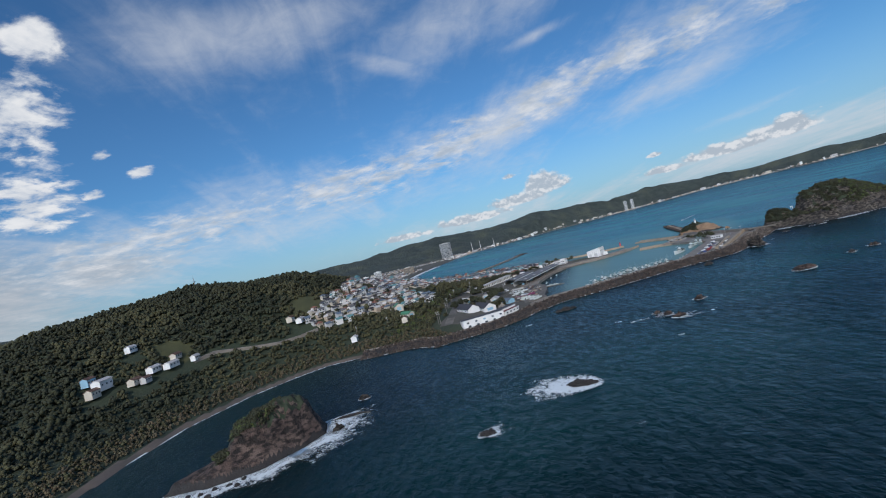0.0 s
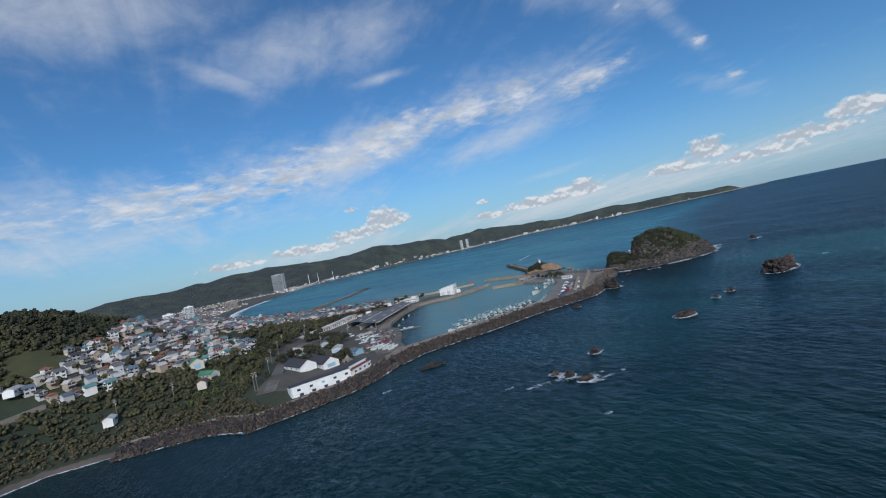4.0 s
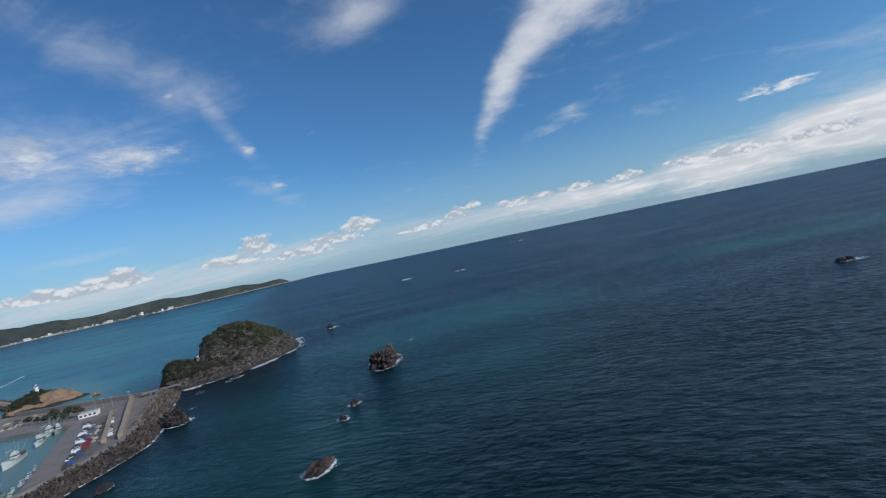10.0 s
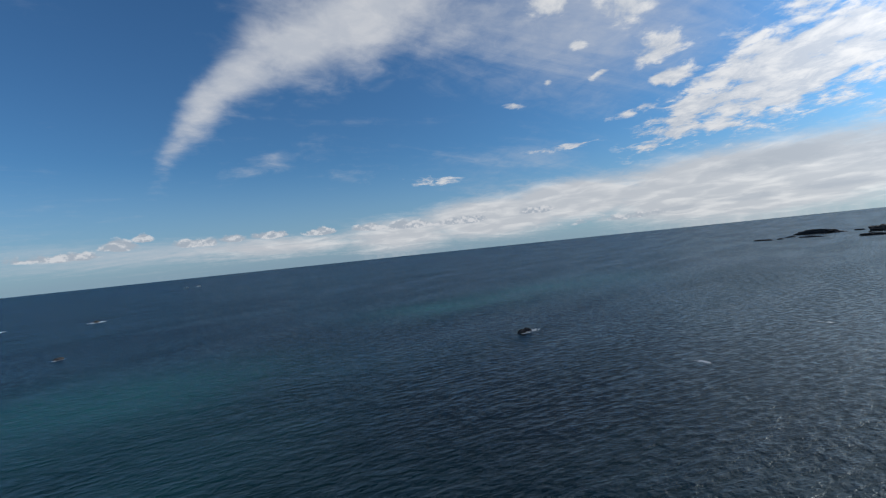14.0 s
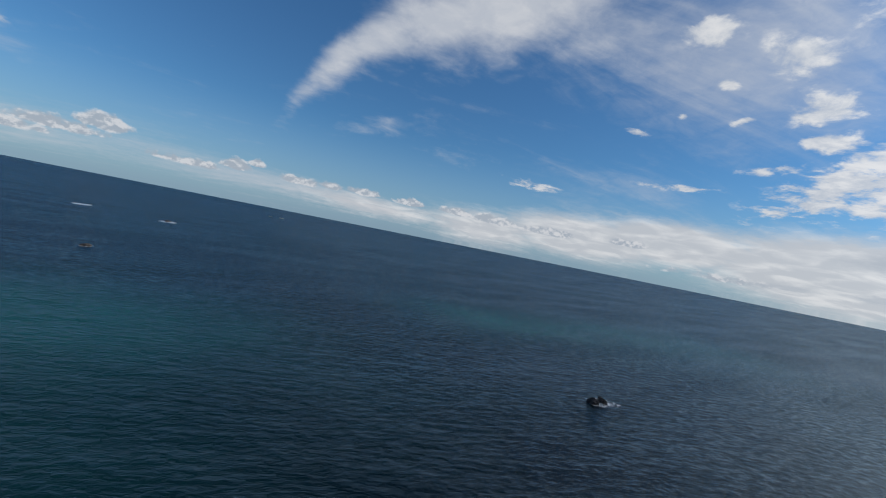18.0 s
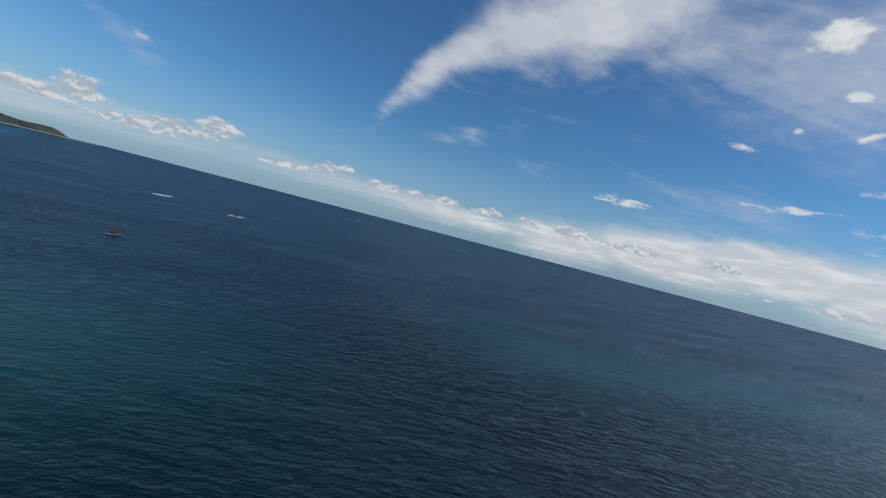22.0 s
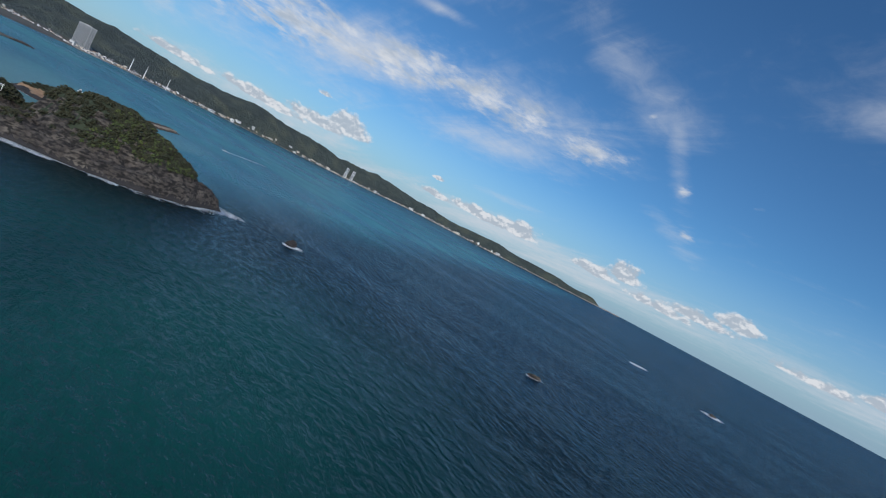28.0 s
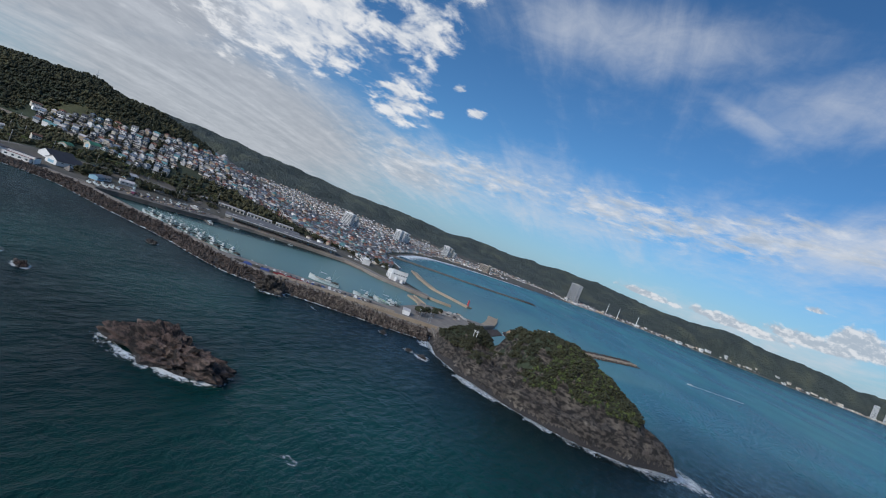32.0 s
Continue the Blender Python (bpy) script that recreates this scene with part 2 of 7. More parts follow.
    # clouds and haze glow towards the sun
    sx, sy, sz = (math.sin(radians(SUN_AZ)) * math.cos(radians(SUN_EL)), math.cos(radians(SUN_AZ)) * math.cos(radians(SUN_EL)), math.sin(radians(SUN_EL)))
    near_sun = m("ADD", m("ADD", m("MULTIPLY", x, sx), m("MULTIPLY", y, sy)), m("MULTIPLY", z, sz))
    glow = m("ADD", 1.0, m("MULTIPLY", m("POWER", m("MAXIMUM", near_sun, 0.0), 9.0), 2.6))
    lift = N("ShaderNodeVectorMath")
    lift.operation = "SCALE"
    K(col, lift.inputs[0])
    K(glow, lift.inputs["Scale"])
    col = lift.outputs[0]
    bg = N("ShaderNodeBackground")
    K(col, bg.inputs["Color"])
    bg.inputs["Strength"].default_value = SKY_STRENGTH
    K(bg.outputs[0], N("ShaderNodeOutputWorld").inputs[0])


SKY_STRENGTH = 0.10
SKY_TINT = (0.43, 0.79, 1.08, 1)
HAZE = (3.2, 4.5, 6.2)
CLOUD_MURK = (3.5, 3.75, 4.2)
CLOUD_WHITE, CLOUD_GREY = (7.2, 7.4, 7.8), (4.2, 4.8, 5.6)
CLOUD_THIN, CLOUD_BANK = (5.9, 6.3, 7.0), (5.9, 6.2, 6.7)
CLOUD_SUN, CLOUD_EDGE = (8.2, 8.3, 8.5), (5.6, 6.1, 6.9)
sky_world()
sun = new("sun", bpy.data.lights.new("sun", "SUN"))
sun.data.energy, sun.data.angle, sun.data.color = 2.2, radians(0.6), (1.0, 0.94, 0.86)
sun.matrix_world = look((0, 0, 0), (-math.sin(radians(SUN_AZ)) * math.cos(radians(SUN_EL)), -math.cos(radians(SUN_AZ)) * math.cos(radians(SUN_EL)), -math.sin(radians(SUN_EL))))


# ---- materials ----
def paint(name, a, b=None, scale=1.0, rough=0.8, bump=0.0, fine=8.0, metal=0.0, vary=0.0, third=None, island=False, strata=0.0):
    """Two colours mixed by coarse and fine noise (scale: metres), relief from the fine one; vary: brightness from piece to piece."""
    b = b or tuple(v * 0.7 for v in a)
    mt = bpy.data.materials.new(name)
    mt.use_nodes = True
    nt = mt.node_tree
    N, K = nt.nodes.new, nt.links.new
    s = nt.nodes["Principled BSDF"]
    s.inputs["Roughness"].default_value, s.inputs["Metallic"].default_value = rough, metal
    pos = N("ShaderNodeNewGeometry").outputs["Position"]

    def ns(sc, det):
        n = N("ShaderNodeTexNoise")
        K(pos, n.inputs["Vector"])
        n.inputs["Scale"].default_value, n.inputs["Detail"].default_value = sc, det
        return n.outputs["Fac"]

    def rng(x, lo, hi):
        r = N("ShaderNodeMapRange")
        K(x, r.inputs[0])
        r.inputs[1].default_value, r.inputs[2].default_value = lo, hi
        return r.outputs[0]

    def mixc(f, p, q, kind="MIX"):
        n = N("ShaderNodeMix")
        n.data_type, n.blend_type = "RGBA", kind
        for sck, v in zip((n.inputs[0], n.inputs[6], n.inputs[7]), (f, p, q)):
            if isinstance(v, tuple):
                sck.default_value = (*v, 1)
            elif isinstance(v, float):
                sck.default_value = v
            else:
                K(v, sck)
        return n.outputs[2]

    coarse, grain = ns(1.0 / scale, 5.0), ns(fine / scale, 3.0)
    col = mixc(rng(coarse, 0.35, 0.65), a, b)
    if third:
        col = mixc(rng(ns(0.31 / scale, 4.0), 0.52, 0.66), col, third)
    col = mixc(rng(grain, 0.2, 0.85), col, mixc(0.5, col, tuple(min(1.0, v * 1.35) for v in a)))
    if strata:
        mp = N("ShaderNodeMapping")
        K(pos, mp.inputs["Vector"])
        mp.inputs["Rotation"].default_value, mp.inputs["Scale"].default_value = (0.5, 0.25, 0.4), (0.26, 0.34, 0.62)
        bed = N("ShaderNodeTexNoise")
        K(mp.outputs[0], bed.inputs["Vector"])
        bed.inputs["Scale"].default_value, bed.inputs["Detail"].default_value = 1.0, 6.0
        col = mixc(rng(bed.outputs["Fac"], 0.56, 0.42), col, mixc(strata, col, (0.010, 0.008, 0.007)))
    if vary:
        rnd = N("ShaderNodeObjectInfo").outputs["Random"] if not island else N("ShaderNodeNewGeometry").outputs["Random Per Island"]
        dim = rng(rnd, 0.0, 1.0)
        mm = N("ShaderNodeMath")
        mm.operation = "MULTIPLY_ADD"
        K(dim, mm.inputs[0])
        mm.inputs[1].default_value, mm.inputs[2].default_value = vary, 1.0 - vary * 0.5
        cc = N("ShaderNodeCombineColor")
        for i in range(3):
            K(mm.outputs[0], cc.inputs[i])
        col = mixc(1.0, col, cc.outputs[0], "MULTIPLY")
    K(col, s.inputs["Base Color"])
    if bump:
        bn = N("ShaderNodeBump")
        bn.inputs["Strength"].default_value, bn.inputs["Distance"].default_value = 1.0, bump
        mx = N("ShaderNodeMath")
        mx.operation = "ADD"
        K(coarse, mx.inputs[0])
        K(grain, mx.inputs[1])
        K(mx.outputs[0], bn.inputs["Height"])
        K(bn.outputs[0], s.inputs["Normal"])
    return mt


def sea_material():
    mt = bpy.data.materials.new("sea_water")
    mt.use_nodes = True
    nt = mt.node_tree
    N, K = nt.nodes.new, nt.links.new
    s = nt.nodes["Principled BSDF"]
    pos = N("ShaderNodeNewGeometry").outputs["Position"]

    def mapped(long, turn):
        """Wave crests stretched by long along a heading of turn degrees from +x."""
        n = N("ShaderNodeMapping")
        K(pos, n.inputs["Vector"])
        n.inputs["Rotation"].default_value = (0, 0, radians(-turn))
        k = N("ShaderNodeMapping")
        K(n.outputs[0], k.inputs["Vector"])
        k.inputs["Scale"].default_value = (1.0 / long, 1, 1)
        return k.outputs[0]

    def ns(v, sc, det, rough=0.5):
        n = N("ShaderNodeTexNoise")
        K(v, n.inputs["Vector"])
        n.inputs["Scale"].default_value, n.inputs["Detail"].default_value, n.inputs["Roughness"].default_value = sc, det, rough
        return n.outputs["Fac"]

    def rng(x, lo, hi):
        r = N("ShaderNodeMapRange")
        r.interpolation_type = "SMOOTHSTEP"
        K(x, r.inputs[0])
        r.inputs[1].default_value, r.inputs[2].default_value = lo, hi
        return r.outputs[0]

    def mixc(f, p, q):
        n = N("ShaderNodeMix")
        n.data_type = "RGBA"
        for sck, v in zip((n.inputs[0], n.inputs[6], n.inputs[7]), (f, p, q)):
            if isinstance(v, tuple):
                sck.default_value = (*v, 1)
            elif isinstance(v, float):
                sck.default_value = v
            else:
                K(v, sck)
        return n.outputs[2]

    depth = N("ShaderNodeAttribute")
    depth.attribute_name = "shoal"
    bay = N("ShaderNodeAttribute")
    bay.attribute_name = "bay"
    basin = N("ShaderNodeAttribute")
    basin.attribute_name = "basin"
    patch = ns(mapped(2.2, -50), 0.0060, 4.0, 0.55)
    col = mixc(rng(patch, 0.40, 0.66), (0.0010, 0.0056, 0.0080), (0.0018, 0.0130, 0.0155))
    col = mixc(depth.outputs["Fac"], col, (0.0065, 0.072, 0.061))
    col = mixc(bay.outputs["Fac"], col, mixc(rng(patch, 0.36, 0.66), (0.020, 0.110, 0.150), (0.034, 0.180, 0.190)))
    col = mixc(basin.outputs["Fac"], col, (0.120, 0.205, 0.185))
    body = N("ShaderNodeBsdfDiffuse")
    K(col, body.inputs["Color"])
    shine = N("ShaderNodeBsdfGlossy")
    shine.inputs["Roughness"].default_value = 0.24
    shine.inputs["Color"].default_value = (0.80, 0.93, 1.0, 1)
    def math2(op, a, b):
        n = N("ShaderNodeMath")
        n.operation = op
        K(a, n.inputs[0])
        if isinstance(b, float):
            n.inputs[1].default_value = b
        else:
            K(b, n.inputs[1])
        return n.outputs[0]

    swell = ns(mapped(2.4, -62), 0.060, 3.0, 0.5)
    chop = ns(mapped(2.0, -66), 0.29, 5.0, 0.60)
    cross = ns(mapped(1.7, -15), 0.42, 4.0, 0.58)
    ripple = ns(mapped(1.5, -50), 1.1, 3.0, 0.6)

    # the sheltered harbour lies calm, the bay half so
    shelter = math2("MAXIMUM", math2("MULTIPLY", basin.outputs["Fac"], 1.1), math2("MULTIPLY", bay.outputs["Fac"], 0.45))
    calm = N("ShaderNodeMath")
    calm.operation, calm.use_clamp = "SUBTRACT", True
    calm.inputs[0].default_value = 1.0
    K(shelter, calm.inputs[1])

    def bump(h, dist, prev=None):
        b = N("ShaderNodeBump")
        b.inputs["Distance"].default_value = dist
        K(calm.outputs[0], b.inputs["Strength"])
        K(h, b.inputs["Height"])
        if prev:
            K(prev, b.inputs["Normal"])
        return b.outputs[0]

    # wind lanes: rougher and smoother stretches of water
    lanes = rng(ns(mapped(3.5, -40), 0.012, 4.0, 0.6), 0.35, 0.68)
    waves = bump(ripple, 0.12, bump(cross, 0.50, bump(chop, 1.25, bump(swell, 2.1))))
    mirror = N("ShaderNodeFresnel")
    mirror.inputs["IOR"].default_value = 1.33
    K(waves, mirror.inputs["Normal"])
    # bright wave backs and shaded faces, put into the gloss by chop noise
    crest = math2("MULTIPLY", rng(chop, 0.36, 0.66), calm.outputs[0])
    gloss = math2("MULTIPLY", math2("MINIMUM", mirror.outputs[0], 0.38), math2("ADD", math2("MULTIPLY", crest, 0.40), math2("ADD", math2("MULTIPLY", lanes, 0.16), 0.46)))
    both = N("ShaderNodeMixShader")
    K(gloss, both.inputs[0])
    K(body.outputs[0], both.inputs[1])
    K(shine.outputs[0], both.inputs[2])
    K(both.outputs[0], nt.nodes["Material Output"].inputs["Surface"])
    for node in (body, shine):
        K(waves, node.inputs["Normal"])
    nt.nodes.remove(s)
    return mt


SEA = sea_material()
FOREST = paint("forest_floor", (0.030, 0.039, 0.020), (0.020, 0.029, 0.016), 30, 0.95, 0.8, 6, third=(0.045, 0.050, 0.026))
GRASS = paint("hill_grass", (0.060, 0.060, 0.024), (0.042, 0.044, 0.018), 9, 0.95, 0.1, 9)
# woods of the distant hills, greyed and lightened: haze put into the colour
HAZY_FAR_WOODS = paint("hazy_far_woods", (0.052, 0.064, 0.054), (0.022, 0.030, 0.029), 45, 0.95, 14.0, 4, third=(0.080, 0.086, 0.058))
LEAF = paint("leaf_mass", (0.029, 0.030, 0.012), (0.013, 0.016, 0.007), 24, 0.9, 0.25, 22, vary=0.5, third=(0.036, 0.034, 0.014), island=True)
LEAF_BRIGHT = paint("sunny_scrub", (0.068, 0.085, 0.020), (0.036, 0.046, 0.014), 14, 0.9, 0.2, 18, vary=0.6, island=True)
BARK = paint("bark", (0.10, 0.075, 0.055), None, 1.5, 0.95, 0.05)
ROCK = paint("brown_rock", (0.110, 0.088, 0.072), (0.030, 0.024, 0.021), 3.2, 0.92, 1.8, 5, third=(0.200, 0.165, 0.130), strata=0.92)
ROCK_DARK = paint("wet_rock", (0.030, 0.025, 0.023), (0.016, 0.014, 0.014), 4, 0.85, 0.5, 6)
ROCK_ORANGE = paint("orange_rock", (0.30, 0.19, 0.11), (0.20, 0.12, 0.075), 8, 0.92, 0.7, 5)
CONCRETE = paint("weathered_concrete", (0.215, 0.185, 0.160), (0.140, 0.120, 0.105), 9, 0.9, 0.05, 8)
CONCRETE_TAN = paint("tan_concrete", (0.33, 0.255, 0.180), (0.25, 0.19, 0.135), 9, 0.9, 0.05, 8)
ARMOUR_PALE = paint("pale_armour_block", (0.150, 0.120, 0.096), (0.070, 0.056, 0.047), 5, 0.93, 0.15, 5, vary=0.8, island=True)
ARMOUR = paint("armour_block", (0.072, 0.052, 0.043), (0.030, 0.024, 0.021), 5, 0.93, 0.15, 5, vary=0.9, island=True)
ARMOUR_PIECE = paint("armour_block_single", (0.072, 0.052, 0.043), (0.030, 0.024, 0.021), 5, 0.93, 0.15, 5, vary=0.9)
SAND = paint("dark_sand", (0.115, 0.088, 0.072), (0.075, 0.060, 0.050), 18, 0.95, 0.1, 6)
PALE_SAND = paint("pale_sand", (0.36, 0.30, 0.24), (0.24, 0.20, 0.17), 40, 0.95, 0.1, 6)
ASPHALT = paint("old_asphalt", (0.150, 0.130, 0.112), (0.078, 0.068, 0.060), 7, 0.93, 0.03, 8)
TOWN_GROUND = paint("town_ground", (0.098, 0.084, 0.070), (0.055, 0.052, 0.040), 16, 0.95, 0.05, 8, third=(0.045, 0.050, 0.022))
WHITE = paint("white_paint", (0.72, 0.70, 0.68), (0.58, 0.56, 0.54), 6, 0.7, 0.01, 8)
GREYROOF = paint("grey_roof", (0.150, 0.144, 0.145), (0.098, 0.094, 0.096), 5, 0.75, 0.02, 8)
DARKROOF = paint("dark_roof", (0.055, 0.05, 0.055), (0.04, 0.037, 0.042), 5, 0.7, 0.02, 8)
GLASS = paint("window_glass", (0.05, 0.065, 0.08), (0.035, 0.045, 0.055), 3, 0.12)
STEEL = paint("grey_steel", (0.40, 0.41, 0.42), (0.30, 0.30, 0.31), 3, 0.5, 0.0, 8, 0.3)


# ---- mesh helpers ----
def mesh_object(name, verts, faces, material, parent=None, label="", smooth=False):
    me = bpy.data.meshes.new(name)
    me.from_pydata([tuple(map(float, v)) for v in verts], [], [tuple(map(int, q)) for q in faces])
    me.materials.append(material)
    if smooth:
        me.shade_smooth()
    ob = new(name, me)
    if parent:
        ob.parent = parent
    if label:
        ob["label"] = label
    return ob


def part(name, bm, material, parent, label="", smooth=False):
    me = bpy.data.meshes.new(name)
    bm.to_mesh(me)
    bm.free()
    me.materials.append(material)
    if smooth:
        me.shade_smooth()
    ob = new(name, me)
    ob.parent = parent
    if label:
        ob["label"] = label
    return ob


def thing(name, label, category, at=(0, 0, 0), turn=0.0, group="", kind=""):
    ob = new(name)
    ob.matrix_basis = pose(*at, 0, 0, turn)
    return tagged(ob, label, category, group, kind)


def box(bm, x0, x1, y0, y1, z0, z1, bevel=0.0):
    r = bmesh.ops.create_cube(bm, size=1.0, matrix=Matrix.LocRotScale(((x0 + x1) / 2, (y0 + y1) / 2, (z0 + z1) / 2), None, (x1 - x0, y1 - y0, z1 - z0)))
    if bevel:
        es = {e for v in r["verts"] for e in v.link_edges}
        bmesh.ops.bevel(bm, geom=list(es), offset=bevel, segments=1, affect="EDGES")
    return bm


def boxes(*dims, bevel=0.0):
    bm = bmesh.new()
    for d in dims:
        box(bm, *d, bevel=bevel)
    return bm


def rod(bm, p, q, r0, r1=None, sides=6):
    p, q = Vector(p), Vector(q)
    d = q - p
    m4 = Matrix.Translation((p + q) / 2) @ d.to_track_quat("Z", "Y").to_matrix().to_4x4()
    bmesh.ops.create_cone(bm, cap_ends=True, segments=sides, radius1=r0, radius2=r0 if r1 is None else r1, depth=d.length, matrix=m4)
    return bm


def segments(poly, closed=True):
    p = np.array(poly, float)
    q = np.roll(p, -1, axis=0) if closed else p[1:]
    return p[:len(q)], q


def distance(x, y, poly, closed=True):
    p, q = segments(poly, closed)
    best = np.full(x.shape, 1e9)
    for a, b in zip(p, q):
        d = b - a
        t = np.clip(((x - a[0]) * d[0] + (y - a[1]) * d[1]) / max(d @ d, 1e-9), 0, 1)
        best = np.minimum(best, np.hypot(x - a[0] - t * d[0], y - a[1] - t * d[1]))
    return best


def inside(x, y, poly):
    p, q = segments(poly)
    r = np.zeros(x.shape, bool)
    for a, b in zip(p, q):
        if a[1] == b[1]:
            continue
        r ^= ((a[1] > y) != (b[1] > y)) & (x < (b[0] - a[0]) * (y - a[1]) / (b[1] - a[1]) + a[0])
    return r


def signed(x, y, poly):
    d = distance(x, y, poly)
    return np.where(inside(x, y, poly), d, -d)


def smooth01(v):
    v = np.clip(v, 0, 1)
    return v * v * (3 - 2 * v)


def lattice(ix, iy, seed):
    h = (ix.astype(np.int64) * 374761393 + iy.astype(np.int64) * 668265263 + seed * 974711) & 0xFFFFFFFF
    h = ((h ^ (h >> 13)) * 1274126177) & 0xFFFFFFFF
    return ((h ^ (h >> 16)) & 0xFFFF) / 65535.0


def bumps(x, y, size, octaves=4, seed=1):
    """Value noise from -1 to 1, the largest lumps size metres wide."""
    total, amp, norm = np.zeros(np.shape(x)), 1.0, 0.0
    for o in range(octaves):
        u, v = np.asarray(x) / size + 17.3 * o, np.asarray(y) / size - 9.1 * o
        iu, iv = np.floor(u), np.floor(v)
        fu, fv = smooth01(u - iu), smooth01(v - iv)
        c = [lattice(iu + i, iv + j, seed + o) for i, j in ((0, 0), (1, 0), (0, 1), (1, 1))]
        total += amp * ((c[0] * (1 - fu) + c[1] * fu) * (1 - fv) + (c[2] * (1 - fu) + c[3] * fu) * fv) * 2 - amp
        norm += amp
        amp *= 0.5
        size *= 0.5
    return total / norm


# ---- plan ----
MID = (150.0, 250.0)
SHORE = [(-700, -2500), (-300, -1200), (-240, -400), (-246, -100), (-236, 10), (-250, 42), (-263, 86), (-262, 138), (-249, 175), (-234, 199), (-205, 211), (-160, 222), (-131, 214), (-106, 232), (-88, 250), (-76, 270), (-66, 288),
         (-60, 312), (-66, 334), (-74, 352), (-78, 392), (-86, 424), (-100, 440), (-104, 480), (-99, 545), (-86, 588), (-62, 604), (-36, 612), (-11, 638), (6, 660), (-2, 671), (-40, 672), (-86, 672), (-130, 694), (-205, 738), (-300, 766),
         (-420, 860), (-560, 985), (-650, 1090)]
FAR_SHORE = [(-735, 1250), (-790, 1420), (-850, 1700), (-930, 2150), (-985, 2500), (-900, 2800), (-700, 3350), (-350, 3900), (250, 4270), (1000, 4370), (1700, 4320), (2300, 4150), (2640, 4030),
             (2420, 4290), (1400, 4760), (100, 4880), (-1500, 4520), (-3000, 3600), (-4200, 1800), (-4400, 0), (-3800, -2000), (-2500, -3500)]
COAST = SHORE + FAR_SHORE
RIDGE = [(-720, -160, 36), (-600, 60, 56), (-530, 170, 78), (-482, 272, 90), (-432, 345, 82), (-414, 405, 60), (-400, 490, 22)]
FAR_AZ = [-180, -112, -100, -90, -80, -70, -60, -50, -40, -34, -30, -26, -22, -18, -14, -11, -7, -2, 5, 13, 20, 25, 30, 33.5]
FAR_EL = [1.2, 1.2, 1.2, 1.25, 1.4, 1.2, 0.95, 1.0, 1.2, 1.42, 1.85, 1.55, 1.1, 1.5, 1.68, 1.34, 1.05, 1.05, 0.78, 0.66, 0.52, 0.47, 0.3, -0.2]
FAR_R = [2600, 2600, 2600, 2700, 2800, 2900, 2900, 3000, 3100, 3200, 3250, 3300, 3350, 3450, 3600, 3750, 4000, 4350, 4400, 4450, 4480, 4500, 4520, 4530]


def bearing(x, y):
    return np.degrees(np.arctan2(x - MID[0], y - MID[1])), np.hypot(x - MID[0], y - MID[1])


def sea_level(x, y):
    """The open sea lifts towards its rim, so that it ends where the true horizon lies."""
    a, r = bearing(x, y)
    a = np.where(a < -100, a + 360, a)
    rim = np.interp(a, [-100, -9, 0, 5, 16, 27, 33.5, 240, 258], [0, 0, 14, 33, 30, 44, 54, 54, 0])
    return rim * np.clip((r - 1600) / 2950, 0, None) ** 2


def land_height(x, y):
    x, y = np.asarray(x, float), np.asarray(y, float)
    d = signed(x, y, COAST)
    a, r = bearing(x, y)
    h = np.where(d > 0, 1.6 + 2.6 * smooth01(d / 30) + 2.0 * smooth01(d / 200), np.maximum(d * 0.25, -6))
    west = smooth01((-105 - x) / 30) * smooth01((330 - y) / 60)        # dunes and thicket behind the cove
    h += np.where(d > 0, west * 5.0 * smooth01((d - 8) / 60), 0)
    hill = np.zeros(x.shape)
    for (x0, y0, z0), (x1, y1, z1) in zip(RIDGE, RIDGE[1:]):
        t = np.clip(((x - x0) * (x1 - x0) + (y - y0) * (y1 - y0)) / ((x1 - x0) ** 2 + (y1 - y0) ** 2), 0, 1)
        dd = np.hypot(x - x0 - t * (x1 - x0), y - y0 - t * (y1 - y0))
        hill = np.maximum(hill, (z0 + t * (z1 - z0)) * np.exp(-(dd / 165.0) ** 2))
    h += np.where(d > 0, hill * smooth01(d / 130) * (1 + 0.10 * bumps(x, y, 90, 4, 3)), 0)
    crest = np.interp(a, FAR_AZ, FAR_EL) + (0.46 * bumps(a * 10, a * 0 + 3.0, 60, 4, 23) + 0.06) * np.interp(a, [8, 30], [1.0, 0.25])
    rr = np.interp(a, FAR_AZ, FAR_R)
    top = 75 + rr * np.tan(np.radians(crest))
    foot = np.interp(a, [-180, -40, -20, -5, 33], [0.70, 0.72, 0.76, 0.93, 0.965])
    u = (r / rr - foot) / (1 - foot)
    spur = bumps(x, y, 420, 5, 7) * np.interp(a, [-30, -12], [1.0, 0.6])
    far = top * smooth01(u + 0.30 * spur * (u > 0.02) * np.clip(1.3 - u, 0, 1)) * np.where(u > 1, np.exp(-(u - 1) * 0.8), 1) * (1 + 0.16 * bumps(x, y, 230, 5, 9))
    gully = 1 - np.abs(bumps(x, y, 300, 4, 19)) * 2.2
    far = far * (1 - 0.62 * np.clip(gully, 0, 1) * np.clip(1.15 - u, 0, 1) * (u > 0))
    h = h + np.where(d > 0, far * smooth01(d / 90), 0)
    return h + sea_level(x, y) * np.where(u > 0.3, 0.0, 1.0) * (r > 1600)


